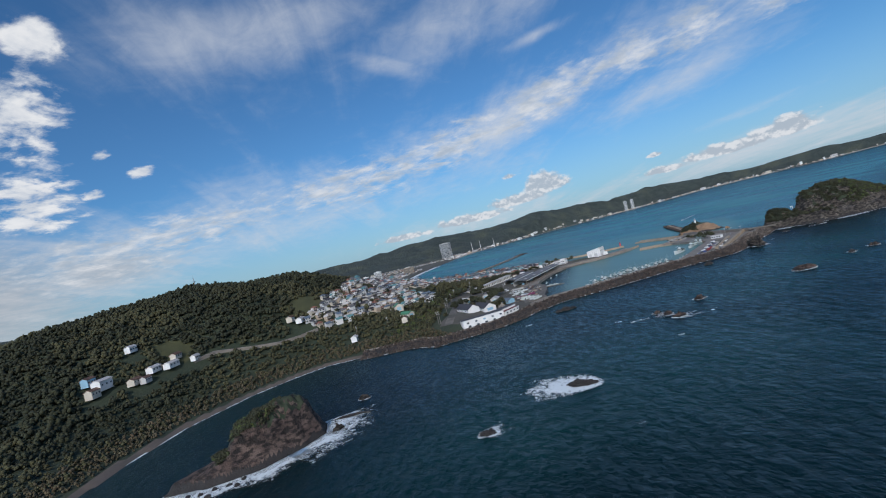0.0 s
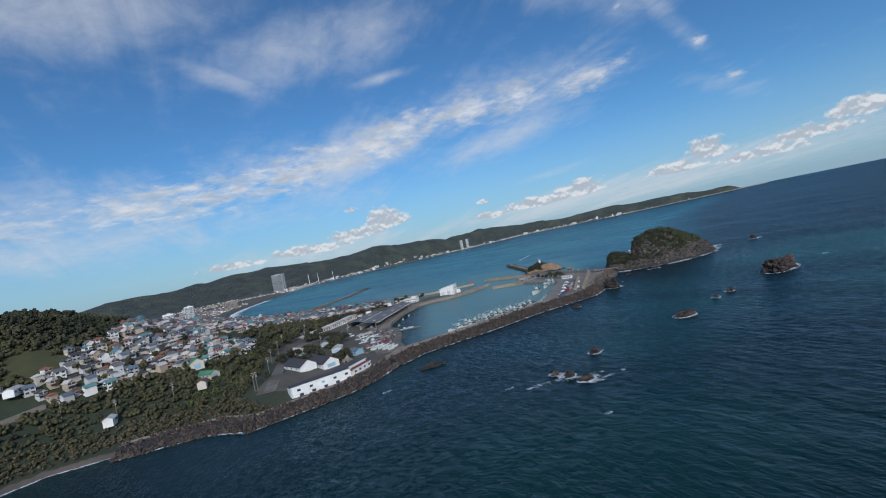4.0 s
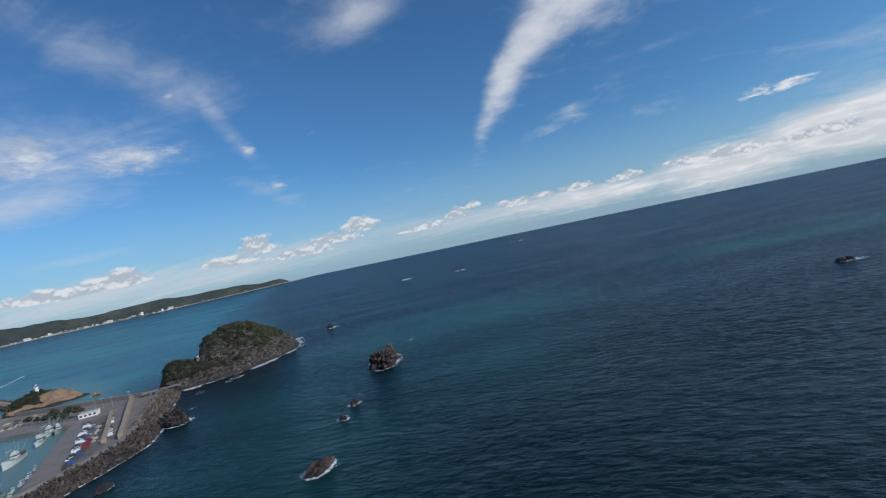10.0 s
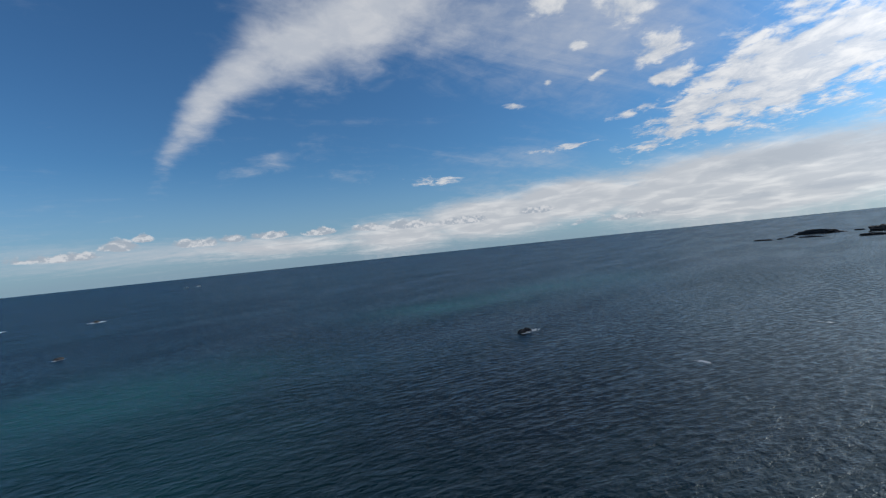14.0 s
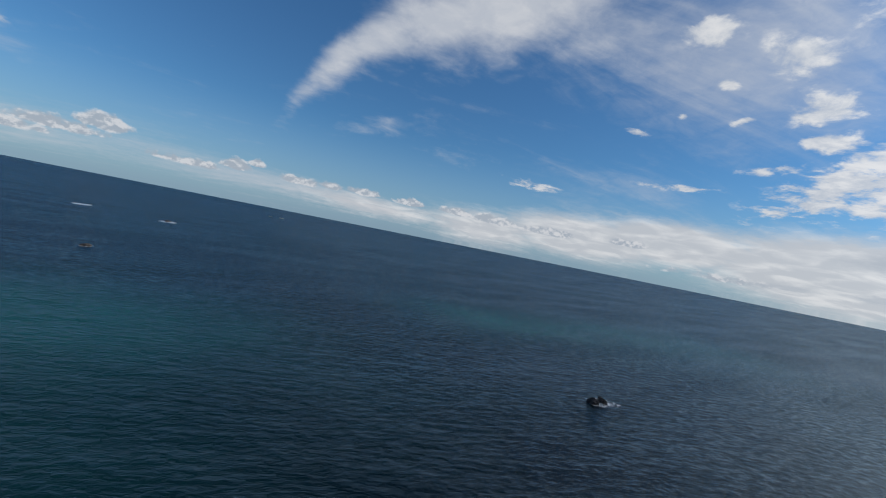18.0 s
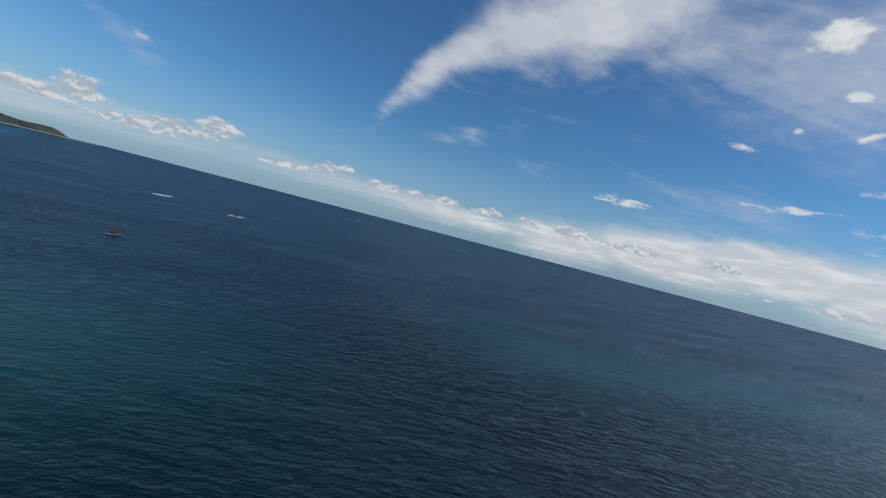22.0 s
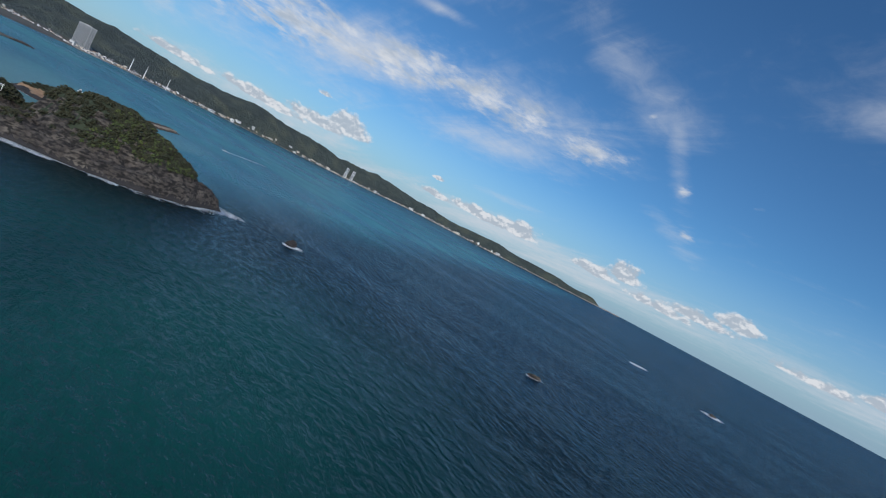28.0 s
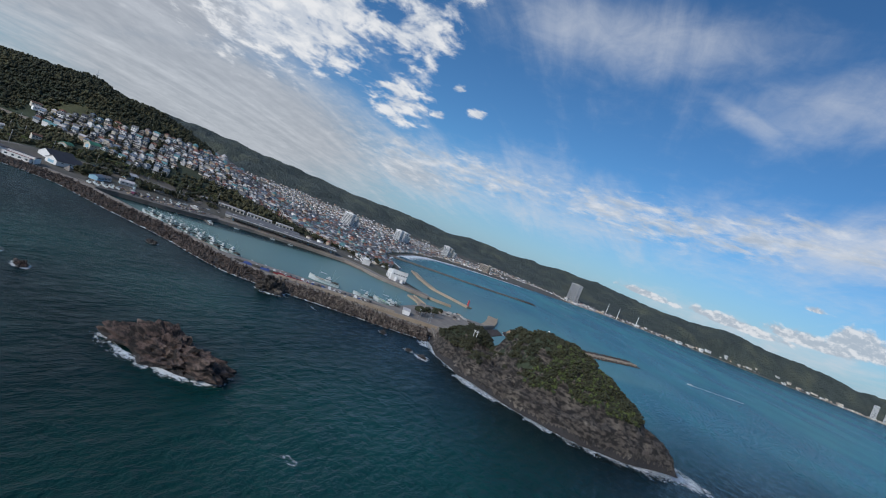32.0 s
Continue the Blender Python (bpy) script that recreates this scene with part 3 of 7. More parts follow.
def polar(name, r0, r1, rings, spokes, a0=0.0, a1=360.0):
    rad = r0 * (r1 / r0) ** (np.arange(rings + 1) / rings)
    ang = np.radians(np.linspace(a0, a1, spokes + 1))
    A, Rr = np.meshgrid(ang, rad)
    x, y = MID[0] + Rr * np.sin(A), MID[1] + Rr * np.cos(A)
    i = np.arange(rings)[:, None] * (spokes + 1) + np.arange(spokes)[None, :]
    f = np.stack([i, i + 1, i + spokes + 2, i + spokes + 1], -1).reshape(-1, 4)
    return x.ravel(), y.ravel(), f


def sheet(name, x, y, z, faces, mats, slot=None, smooth=True):
    used, inv = np.unique(faces, return_inverse=True)
    me = bpy.data.meshes.new(name)
    me.vertices.add(len(used))
    me.vertices.foreach_set("co", np.stack([x[used], y[used], z[used]], -1).ravel())
    f = inv.reshape(faces.shape)
    me.loops.add(f.size)
    me.loops.foreach_set("vertex_index", f.ravel().astype(np.int32))
    me.polygons.add(len(f))
    me.polygons.foreach_set("loop_start", (np.arange(len(f)) * f.shape[1]).astype(np.int32))
    me.polygons.foreach_set("loop_total", np.full(len(f), f.shape[1], np.int32))
    for mt in mats:
        me.materials.append(mt)
    if slot is not None:
        me.polygons.foreach_set("material_index", slot.astype(np.int32))
    me.update(calc_edges=True)
    me.validate()
    if smooth:
        me.shade_smooth()
    return new(name, me), used


def offset_line(line, off):
    p = np.array(line, float)
    t = np.gradient(p, axis=0)
    n = np.stack([t[:, 1], -t[:, 0]], -1)
    return p + n / np.linalg.norm(n, axis=1, keepdims=True) * off


# ---- sea ----
def build_sea():
    x, y, f = polar("water", 0.05, 4640.0, 200, 480)
    z = sea_level(x, y)
    ob, used = sheet("water", x, y, z, f, [SEA])
    x, y = x[used], y[used]
    shoal = np.clip(1 - distance(x, y, COAST) / 150, 0, 1) ** 2 * 0.25
    for cx, cy, rad, k in ((390, 405, 105, 1.0), (325, 435, 90, 0.85), (440, 330, 75, 0.5), (325, 300, 65, 0.32), (470, 460, 70, 0.45), (720, 195, 90, 0.75), (770, 120, 90, 0.75), (840, 30, 100, 0.7), (900, -80, 110, 0.6), (120, 330, 65, 0.55), (180, 390, 60, 0.6), (255, 300, 70, 0.42), (90, 270, 60, 0.45), (30, 120, 100, 0.3), (-30, 60, 60, 0.3)):
        shoal = np.maximum(shoal, k * np.exp(-((x - cx) ** 2 + (y - cy) ** 2) / rad ** 2))
    shoal = np.clip(shoal * (0.85 + 0.5 * bumps(x, y, 70, 4, 31)), 0, 1)
    bay = [(-64, 335), (40, 388), (150, 545), (160, 640), (190, 900), (100, 1300), (-250, 1500), (-850, 1500), (-600, 1000), (-100, 660)]
    basin = np.where(inside(x, y, bay), np.clip(distance(x, y, bay) / 22, 0, 1), 0) * np.clip(1.35 - np.hypot(x + 10, y - 520) / 420, 0.0, 1) * 0.85
    gulf = [(120, 520), (330, 640), (480, 900), (800, 1600), (1500, 2700), (2500, 4200), (2420, 4290), (1000, 4700), (-700, 3800), (-1200, 2600), (-1000, 1500), (-700, 1000), (-100, 650), (-64, 335), (40, 400)]
    wide = np.where(inside(x, y, gulf), np.clip(distance(x, y, gulf) / 160, 0, 1), 0) * np.clip(1.25 - np.hypot(x, y - 700) / 4200, 0.25, 1)
    for key, data in (("shoal", shoal), ("basin", basin), ("bay", wide)):
        at = ob.data.attributes.new(key, "FLOAT", "POINT")
        at.data.foreach_set("value", data.astype(np.float32))
    tagged(ob, "dark teal open sea with wind ripples and turquoise shoals", "sea", kind="structure")


build_sea()


# ---- land ----
def build_land():
    x, y, f = polar("ground", 150.0, 4690.0, 330, 780, -138.0, 34.5)
    z = land_height(x, y)
    keep = (z[f] > -2.0).any(1)
    f = f[keep]
    cx, cy = x[f].mean(1), y[f].mean(1)
    d = signed(cx, cy, COAST)
    h = z[f].mean(1) - sea_level(cx, cy)
    a, r = bearing(cx, cy)
    slot = np.zeros(len(f), int)
    slot[(d < 4.5 + 3 * bumps(cx, cy, 40, 3, 4))] = 1
    town = (h < 14) & (d >= 10) & ((cy > 330) | ((cx > -150) & (cy > 255))) & (r < 2900)
    slot[town] = 2
    # past 1500 m the woods take the colour with haze in it
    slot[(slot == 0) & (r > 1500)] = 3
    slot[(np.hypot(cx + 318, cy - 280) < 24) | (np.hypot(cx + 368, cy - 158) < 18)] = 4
    ob, _ = sheet("ground", x, y, z, f, [FOREST, SAND, TOWN_GROUND, HAZY_FAR_WOODS, GRASS], slot)
    tagged(ob, "wooded hills, dark sand beaches and flat town ground", "land", kind="structure")
    # a continuous pale beach along the far shore
    line = np.array(FAR_SHORE[3:13], float)
    seg = [a + (b - a) * k / 12 for a, b in zip(line, line[1:]) for k in range(12)]
    v = []
    for off, lift in ((-12, 0.3), (6, 2.0), (30, 5.5)):
        for px, py in offset_line(seg, -off):
            v.append((px, py, float(sea_level(np.array(px), np.array(py))) + lift))
    n = len(seg)
    f = [(k * n + i, k * n + i + 1, (k + 1) * n + i + 1, (k + 1) * n + i) for k in range(2) for i in range(n - 1)]
    tagged(mesh_object("far_beach", v, f, PALE_SAND), "pale sand beach along the far shore", "beach", kind="structure")


build_land()


# ---- scattering ----
RNG = np.random.default_rng(7)


def turned(n, tilt=math.pi):
    """n turns: any way up (tilt pi) or upright (0)."""
    a, b, c = RNG.uniform(-1, 1, n) * tilt, RNG.uniform(-1, 1, n) * tilt, RNG.uniform(0, 2 * math.pi, n)
    m = np.zeros((n, 3, 3))
    ca, sa, cb, sb, cc, sc = np.cos(a), np.sin(a), np.cos(b), np.sin(b), np.cos(c), np.sin(c)
    m[:, 0] = np.stack([cc * cb, cc * sb * sa - sc * ca, cc * sb * ca + sc * sa], -1)
    m[:, 1] = np.stack([sc * cb, sc * sb * sa + cc * ca, sc * sb * ca - cc * sa], -1)
    m[:, 2] = np.stack([-sb, cb * sa, cb * ca], -1)
    return m


def repeat(name, verts, faces, places, turns, scales, material, parent=None, label="", smooth=False):
    """One mesh of many copies of a shape; scales: one number or three for each."""
    v, f = np.array(verts, float), np.array(faces, int)
    scales = np.asarray(scales, float)
    scales = scales[:, None] * np.ones(3) if scales.ndim == 1 else scales
    all_v = np.einsum("nij,nkj->nki", turns, v[None] * scales[:, None, :]) + np.asarray(places)[:, None, :]
    all_f = (f[None] + (np.arange(len(places)) * len(v))[:, None, None]).reshape(-1, f.shape[1])
    all_v = all_v.reshape(-1, 3)
    ob, _ = sheet(name, all_v[:, 0], all_v[:, 1], all_v[:, 2], all_f, [material], None, smooth)
    if parent:
        ob.parent = parent
    if label:
        ob["label"] = label
    return ob


def lump(seed, sub=1, rough=0.35, flat=0.8):
    """A knobbly stone or leaf clump of 20 or 80 triangles, about 1 m in radius."""
    bm = bmesh.new()
    bmesh.ops.create_icosphere(bm, subdivisions=sub, radius=1.0)
    rnd = random.Random(seed)
    for v in bm.verts:
        v.co *= 1 + rnd.uniform(-rough, rough)
        v.co.z *= flat
    vs, fs = [tuple(v.co) for v in bm.verts], [[v.index for v in f.verts] for f in bm.faces]
    bm.free()
    return vs, fs


def join(shapes):
    vs, fs = [], []
    for v, f in shapes:
        fs += [[i + len(vs) for i in q] for q in f]
        vs += list(v)
    return vs, fs


def crown(seed, clumps=9, spread=0.62):
    """A tree crown of leaf clumps set round a dome, with gaps between them."""
    rnd = random.Random(seed)
    out = []
    for i in range(clumps):
        a, up = i * 2.4 + rnd.uniform(-0.4, 0.4), rnd.uniform(0.0, 1.0)
        rr = spread * math.sqrt(max(0.0, 1 - up * up * 0.85)) * rnd.uniform(0.75, 1.15)
        s = rnd.uniform(0.30, 0.48)
        v, f = lump(seed * 31 + i, 1, 0.42, 0.75)
        out.append(([(x * s + rr * math.cos(a), y * s + rr * math.sin(a), z * s + 0.35 + up * 0.75) for x, y, z in v], f))
    return join(out)


def tetrapod():
    out = []
    dirs = [(0, 0, 1), (0.943, 0, -0.333), (-0.471, 0.816, -0.333), (-0.471, -0.816, -0.333)]
    for d in dirs:
        d = Vector(d)
        q = d.to_track_quat("Z", "Y")
        ring = [q @ Vector((0.42 * math.cos(k * math.pi / 2), 0.42 * math.sin(k * math.pi / 2), 0.05)) for k in range(4)]
        tip = [q @ Vector((0.24 * math.cos(k * math.pi / 2), 0.24 * math.sin(k * math.pi / 2), 1.05)) for k in range(4)]
        out.append(([tuple(p) for p in ring + tip], [[k, (k + 1) % 4, 4 + (k + 1) % 4, 4 + k] for k in range(4)] + [[4, 5, 6, 7]]))
    return join(out)


TETRA = tetrapod()


# ---- foam ----
def foam_material():
    mt = bpy.data.materials.new("sea_foam")
    mt.use_nodes = True
    nt = mt.node_tree
    N, K = nt.nodes.new, nt.links.new
    s = nt.nodes["Principled BSDF"]
    s.inputs["Base Color"].default_value, s.inputs["Roughness"].default_value = (0.80, 0.83, 0.84, 1), 0.8
    pos = N("ShaderNodeNewGeometry").outputs["Position"]
    edge = N("ShaderNodeAttribute")
    edge.attribute_name = "fade"

    def ns(sc, det):
        n = N("ShaderNodeTexNoise")
        K(pos, n.inputs["Vector"])
        n.inputs["Scale"].default_value, n.inputs["Detail"].default_value, n.inputs["Distortion"].default_value = sc, det, 1.2
        return n.outputs["Fac"]

    def m(op, a, b):
        n = N("ShaderNodeMath")
        n.operation = op
        for sck, v in zip(n.inputs, (a, b)):
            if isinstance(v, float):
                sck.default_value = v
            else:
                K(v, sck)
        return n.outputs[0]

    f = m("ADD", m("MULTIPLY", ns(0.16, 3.0), 0.8), m("MULTIPLY", ns(0.9, 7.0), 0.9))
    f = m("SUBTRACT", f, edge.outputs["Fac"])
    r = N("ShaderNodeMapRange")
    K(f, r.inputs[0])
    r.inputs[1].default_value, r.inputs[2].default_value, r.inputs[4].default_value = 0.36, 0.60, 0.9
    K(r.outputs[0], s.inputs["Alpha"])
    return mt


FOAM = foam_material()


def foam(outline, width, closed=True, strength=0.0, drift=(0, 0), label="white surf washing round the rocks"):
    """A ragged sheet of foam just above the water, outward from an outline; strength below 0 makes it fuller."""
    p = np.array(outline, float)
    q = []
    ends = list(zip(p, np.roll(p, -1, 0))) if closed else list(zip(p, p[1:]))
    for a, b in ends:
        n = max(1, int(np.hypot(*(b - a)) / 3))
        q += [a + (b - a) * k / n for k in range(n)]
    if not closed:
        q.append(p[-1])
    q = np.array(q)
    tang = np.roll(q, -1, 0) - np.roll(q, 1, 0)
    if not closed:
        tang[0], tang[-1] = q[1] - q[0], q[-1] - q[-2]
    nrm = np.stack([tang[:, 1], -tang[:, 0]], -1)
    nrm /= np.maximum(np.linalg.norm(nrm, axis=1, keepdims=True), 1e-6)
    rows, fade = [], []
    gust = 0.65 + 0.7 * RNG.random(len(q))
    gust = (gust + np.roll(gust, 1) + np.roll(gust, 2)) / 3
    for k, (off, fd) in enumerate(((-0.35, 0.30), (0.0, 0.26), (0.3, 0.46), (0.65, 0.66), (1.0, 1.0))):
        push = np.clip((nrm @ np.array(drift, float))[:, None], -0.6, 2) if any(drift) else 0
        rows.append(q + nrm * (off * width * gust[:, None] * (1 + push * (off > 0))))
        fade.append(np.full(len(q), fd + strength))
    v = np.concatenate(rows)
    n = len(q)
    cols = np.arange(n if closed else n - 1)
    f = np.concatenate([np.stack([k * n + cols, (k + 1) * n + cols, (k + 1) * n + (cols + 1) % n, k * n + (cols + 1) % n], -1) for k in range(4)])
    ob, used = sheet("sea_foam", v[:, 0], v[:, 1], np.full(len(v), 0.12), f, [FOAM])
    at = ob.data.attributes.new("fade", "FLOAT", "POINT")
    at.data.foreach_set("value", np.concatenate(fade)[used].astype(np.float32))
    tagged(ob, label, "foam", kind="stuff")
    return ob


def oval(cx, cy, a, b, turn=0.0, n=16):
    c, s = math.cos(radians(turn)), math.sin(radians(turn))
    return [(cx + a * math.cos(t) * c - b * math.sin(t) * s, cy + a * math.cos(t) * s + b * math.sin(t) * c) for t in (k * 2 * math.pi / n for k in range(n))]


# ---- rocks and islands ----
def rock(name, x, y, a, b, h, turn=0.0, seed=1, material=None, label="", wash=3.0, peak=(0.1, 0.0), group="", sub=4, full=0.03, drift=(0, 0)):
    """A craggy sea rock: half-axes a and b, height h over the water, its top shifted by peak."""
    bm = bmesh.new()
    bmesh.ops.create_icosphere(bm, subdivisions=sub, radius=1.0)
    off = Vector((seed * 13.7, seed * 5.1, seed * 2.3))
    for v in bm.verts:
        d = v.co.copy()
        n1 = noise.fractal(d * 1.3 + off, 0.9, 2.0, 5)
        n2 = abs(noise.fractal(d * 3.6 + off, 0.7, 2.1, 5))
        r = 1 + 0.38 * n1 - 0.36 * n2
        up = max(0.0, d.z)
        v.co = Vector(((d.x * r * (1 - 0.25 * up) + peak[0] * up) * a, (d.y * r * (1 - 0.25 * up) + peak[1] * up) * b, (up ** 0.85 * (1 + 0.55 * n1 - 0.60 * n2)) * h if d.z > 0 else d.z * 2.5))
    me = bpy.data.meshes.new(name)
    bm.to_mesh(me)
    bm.free()
    me.materials.append(material or ROCK)
    me.materials.append(ROCK_DARK)
    for p in me.polygons:
        z = p.center.z
        if z < 0.10 * h + 0.5 + 0.5 * noise.noise(p.center * 0.4 + off):
            p.material_index = 1
    ob = new(name, me)
    ob.matrix_basis = pose(x, y, 0, 0, 0, turn)
    tagged(ob, label, "rock", group)
    if wash:
        foam(oval(x, y, a * 0.96, b * 0.96, turn), wash, strength=full, drift=drift)
    return ob


def island(name, outline, ridge, reach, cliff, step_m, seed, label, green_from, rock_mat, top_mat, flat=1.6, shelf=2.0):
    """A heightfield island: the ridge's heights fall off over reach metres, and a cliff rises from the outline."""
    p = np.array(outline, float)
    x0, y0, x1, y1 = p[:, 0].min() - 3, p[:, 1].min() - 3, p[:, 0].max() + 3, p[:, 1].max() + 3
    gx, gy = np.arange(x0, x1 + step_m, step_m), np.arange(y0, y1 + step_m, step_m)
    X, Y = np.meshgrid(gx, gy)
    x, y = X.ravel(), Y.ravel()
    x = x + bumps(x, y, 5, 2, seed) * step_m * 0.4
    d = signed(x, y, outline) + 2.2 * bumps(x, y, 14, 4, seed + 5)
    top = np.zeros(x.shape)
    ridge = [p if len(p) == 4 else (*p, reach) for p in ridge]
    for (ax, ay, az, ar), (bx, by, bz, br) in zip(ridge, ridge[1:]):
        t = np.clip(((x - ax) * (bx - ax) + (y - ay) * (by - ay)) / ((bx - ax) ** 2 + (by - ay) ** 2), 0, 1)
        dd = np.hypot(x - ax - t * (bx - ax), y - ay - t * (by - ay))
        top = np.maximum(top, (az + t * (bz - az)) * np.clip(1 - (dd / (ar + t * (br - ar))) ** flat, 0, 1))
    top = np.maximum(top, shelf * (1 + 0.5 * bumps(x, y, 20, 3, seed + 11)))
    wall = cliff * (0.9 + 0.45 * bumps(x, y, 16, 4, seed + 9)) * smooth01(d / 7) + np.clip(d - 5, 0, None) * 1.5
    gully = np.abs(bumps(x, y, 9, 4, seed + 21))
    z = np.where(d > 0, np.minimum(top * (1 + 0.05 * bumps(x, y, 12, 3, seed)) + 1.0, wall + 0.6) + (2.4 * bumps(x, y, 6, 4, seed + 2) - 4.8 * gully + 1.6 * np.abs(bumps(x, y, 3.4, 3, seed + 31)) + 1.0) * smooth01(d / 6) * np.clip(top / 10, 0.3, 1), np.maximum(d * 1.2, -4))
    nx, ny = len(gx), len(gy)
    i = np.arange(ny - 1)[:, None] * nx + np.arange(nx - 1)[None, :]
    f = np.stack([i, i + 1, i + nx + 1, i + nx], -1).reshape(-1, 4)
    f = f[(z[f] > -3).any(1)]
    zc, spread = z[f].mean(1), np.ptp(z[f], axis=1) / step_m
    cx, cy = x[f].mean(1), y[f].mean(1)
    slot = np.where((zc > (green_from(cx) if callable(green_from) else green_from) + 4 * bumps(cx, cy, 18, 4, seed + 4)) & (spread < 2.1), 1, 0)
    slot[(zc < 2.6 + 1.6 * bumps(cx, cy, 9, 2, 2))] = 2
    ob, _ = sheet(name, x, y, z, f, [rock_mat, top_mat, ROCK_DARK], slot, smooth=False)
    tagged(ob, label, "island")
    g = slot == 1
    return ob, np.stack([cx[g], cy[g], zc[g]], -1)


def shrubs(name, spots, count, size, material, parent, label, seed=3):
    pick = RNG.integers(0, len(spots), count)
    at = spots[pick] + RNG.uniform(-1, 1, (count, 3)) * (1.0, 1.0, 0.1)
    v, f = crown(seed, 6)
    s = size * RNG.uniform(0.55, 1.3, count)
    at[:, 2] -= s * 0.25
    repeat(name, v, f, at, turned(count, 0.15), np.stack([s, s, s * RNG.uniform(0.6, 1.1, count)], -1), material, parent, label)["kind"] = "stuff"


ISLE = [(160, 562), (174, 552), (197, 541), (226, 540), (260, 549), (284, 561), (298, 573), (312, 592), (324, 625), (310, 640), (285, 652), (255, 656), (225, 646), (195, 622), (166, 594)]
isle, tops = island("wooded_island", ISLE, [(172, 579, 15, 20), (183, 583, 19, 22), (196, 586, 8, 22), (210, 588, 16, 15), (221, 591, 33, 22), (238, 595, 39, 33), (252, 600, 37, 40), (266, 606, 30, 38), (282, 611, 22, 32), (302, 616, 12, 26), (322, 626, 3, 18)], 40, 12, 1.3, 21,
                    "steep brown rock island with dark green scrub on top", lambda v: np.interp(v, [180, 222, 270, 300], [9.0, 11.0, 14.0, 18.0]), ROCK, FOREST, 2.2, 9.0)
shrubs("scrub", tops, 3000, 2.0, LEAF, isle, "dense dark green coastal scrub")
# east end: yellow-green scrub, with sun through a cloud gap put into its colour
east = tops[(tops[:, 0] > 250) & (tops[:, 1] < 612)]
shrubs("sunny_scrub", east, 900, 1.4, LEAF_BRIGHT, isle, "yellow-green grass and low bushes, coloured brighter as if sunlit", 5)
foam(ISLE, 6, strength=0.06)
foam([(286, 569), (302, 584), (314, 602), (323, 627), (312, 634)], 15, False, -0.16)
foam([(174, 552), (186, 545)], 11, False, -0.24)
foam([(226, 539), (246, 544), (256, 547)], 10, False, -0.26)
foam([(272, 555), (286, 561)], 10, False, -0.24)
shrine = thing("shrine_gate", "small white stone gate on the island path", "gate", (196, 570, 19), 30)
for sx in (-1.2, 1.2):
    part("post", rod(bmesh.new(), (sx, 0, -1), (sx, 0, 3), 0.16), WHITE, shrine)
part("lintel", boxes((-1.9, 1.9, -0.2, 0.2, 2.9, 3.2)), WHITE, shrine)
part("tie_beam", boxes((-1.5, 1.5, -0.12, 0.12, 2.2, 2.4)), WHITE, shrine)

ROCK_RED = paint("reddish_rock", (0.125, 0.080, 0.065), (0.040, 0.027, 0.024), 2.6, 0.92, 1.4, 5, third=(0.18, 0.125, 0.100), strata=0.9)
COVE_ISLE = [(-171, 13), (-152, 19), (-134, 35), (-127, 53), (-125, 67), (-134, 78), (-150, 76), (-160, 58), (-170, 36)]
cove, tops = island("cove_island", COVE_ISLE, [(-166, 20, 3, 12), (-154, 30, 4.5, 13), (-148, 36, 9, 14), (-144, 43, 18, 16), (-139, 52, 21.5, 17), (-135, 62, 20.5, 16), (-131, 69, 16, 14)], 19, 15, 0.8, 33, "brown rock islet with a cap of green bushes near the cove", 8, ROCK_RED, FOREST, 4.0, 2.4)
back = tops[(tops[:, 0] + 0.35 * tops[:, 1] < -122)]
shrubs("scrub", back, 420, 1.4, LEAF, cove, "green windswept bushes", 4)
shrubs("sunny_scrub", back, 90, 1.2, LEAF_BRIGHT, cove, "yellow-green grass tufts", 8)
foam(COVE_ISLE, 5, strength=0.05)
foam([(-168, 14), (-152, 20), (-134, 36), (-127, 53)], 18, False, -0.26)
foam([(-128, 44), (-123, 60), (-126, 76), (-134, 84)], 26, False, -0.16)
for k, (rx, ry) in enumerate(((-150, 15), (-146, 19), (-141, 22), (-155, 13), (-138, 27), (-144, 14), (-136, 22), (-149, 11))):
    rock("sea_rock", rx, ry, 1.6, 1.2, 1.2, 40 * k, 60 + k, ROCK_DARK, "small wet black rock in the surf below the islet", 0, group="surf rocks", sub=2)

LIGHT_ISLE = [(76, 724), (92, 709), (112, 705), (128, 709), (142, 718), (139, 732), (132, 752), (120, 772), (98, 778), (80, 758)]
light_isle, tops = island("lighthouse_islet", LIGHT_ISLE, [(86, 744, 8), (106, 757, 12), (124, 738, 9), (140, 722, 2)], 26, 4, 1.0, 41, "orange sandstone islet with bushes below the lighthouse", lambda v: np.where(v < 106, 5.0, 11.5), ROCK_ORANGE, FOREST)
west = tops[tops[:, 0] < 112]
shrubs("scrub", west if len(west) else tops, 260, 1.6, LEAF, light_isle, "green bushes", 6)
foam(LIGHT_ISLE, 4, strength=0.1)

for k, (rx, ry, half, turn, h) in enumerate(((2046, -1063, 11, -95, 3), (1551, -820, 31, -161, 3.5), (1536, -859, 12, -101, 3), (1587, -929, 16, -103, 3.5), (1634, -1069, 72, -136, 15), (1478, -914, 38, -160, 3.6), (1601, -1161, 20, 0, 4.5), (1285, -916, 34, -121, 7), (1461, -1130, 70, -90, 18))):
    rock("reef_rock", rx, ry, half, max(4, half * 0.28), h, turn, 90 + k, ROCK_DARK, "long low black reef rock on the horizon", 6, (-0.3, 0), "horizon reef", 4, 0.08).location.z = 0.6
foam([(2040, -1040), (1980, -1000), (1700, -880), (1600, -830)], 10, False, 0.12, label="thin white surf over the far reef")

LBL = "brown sea rock with surf at its foot"
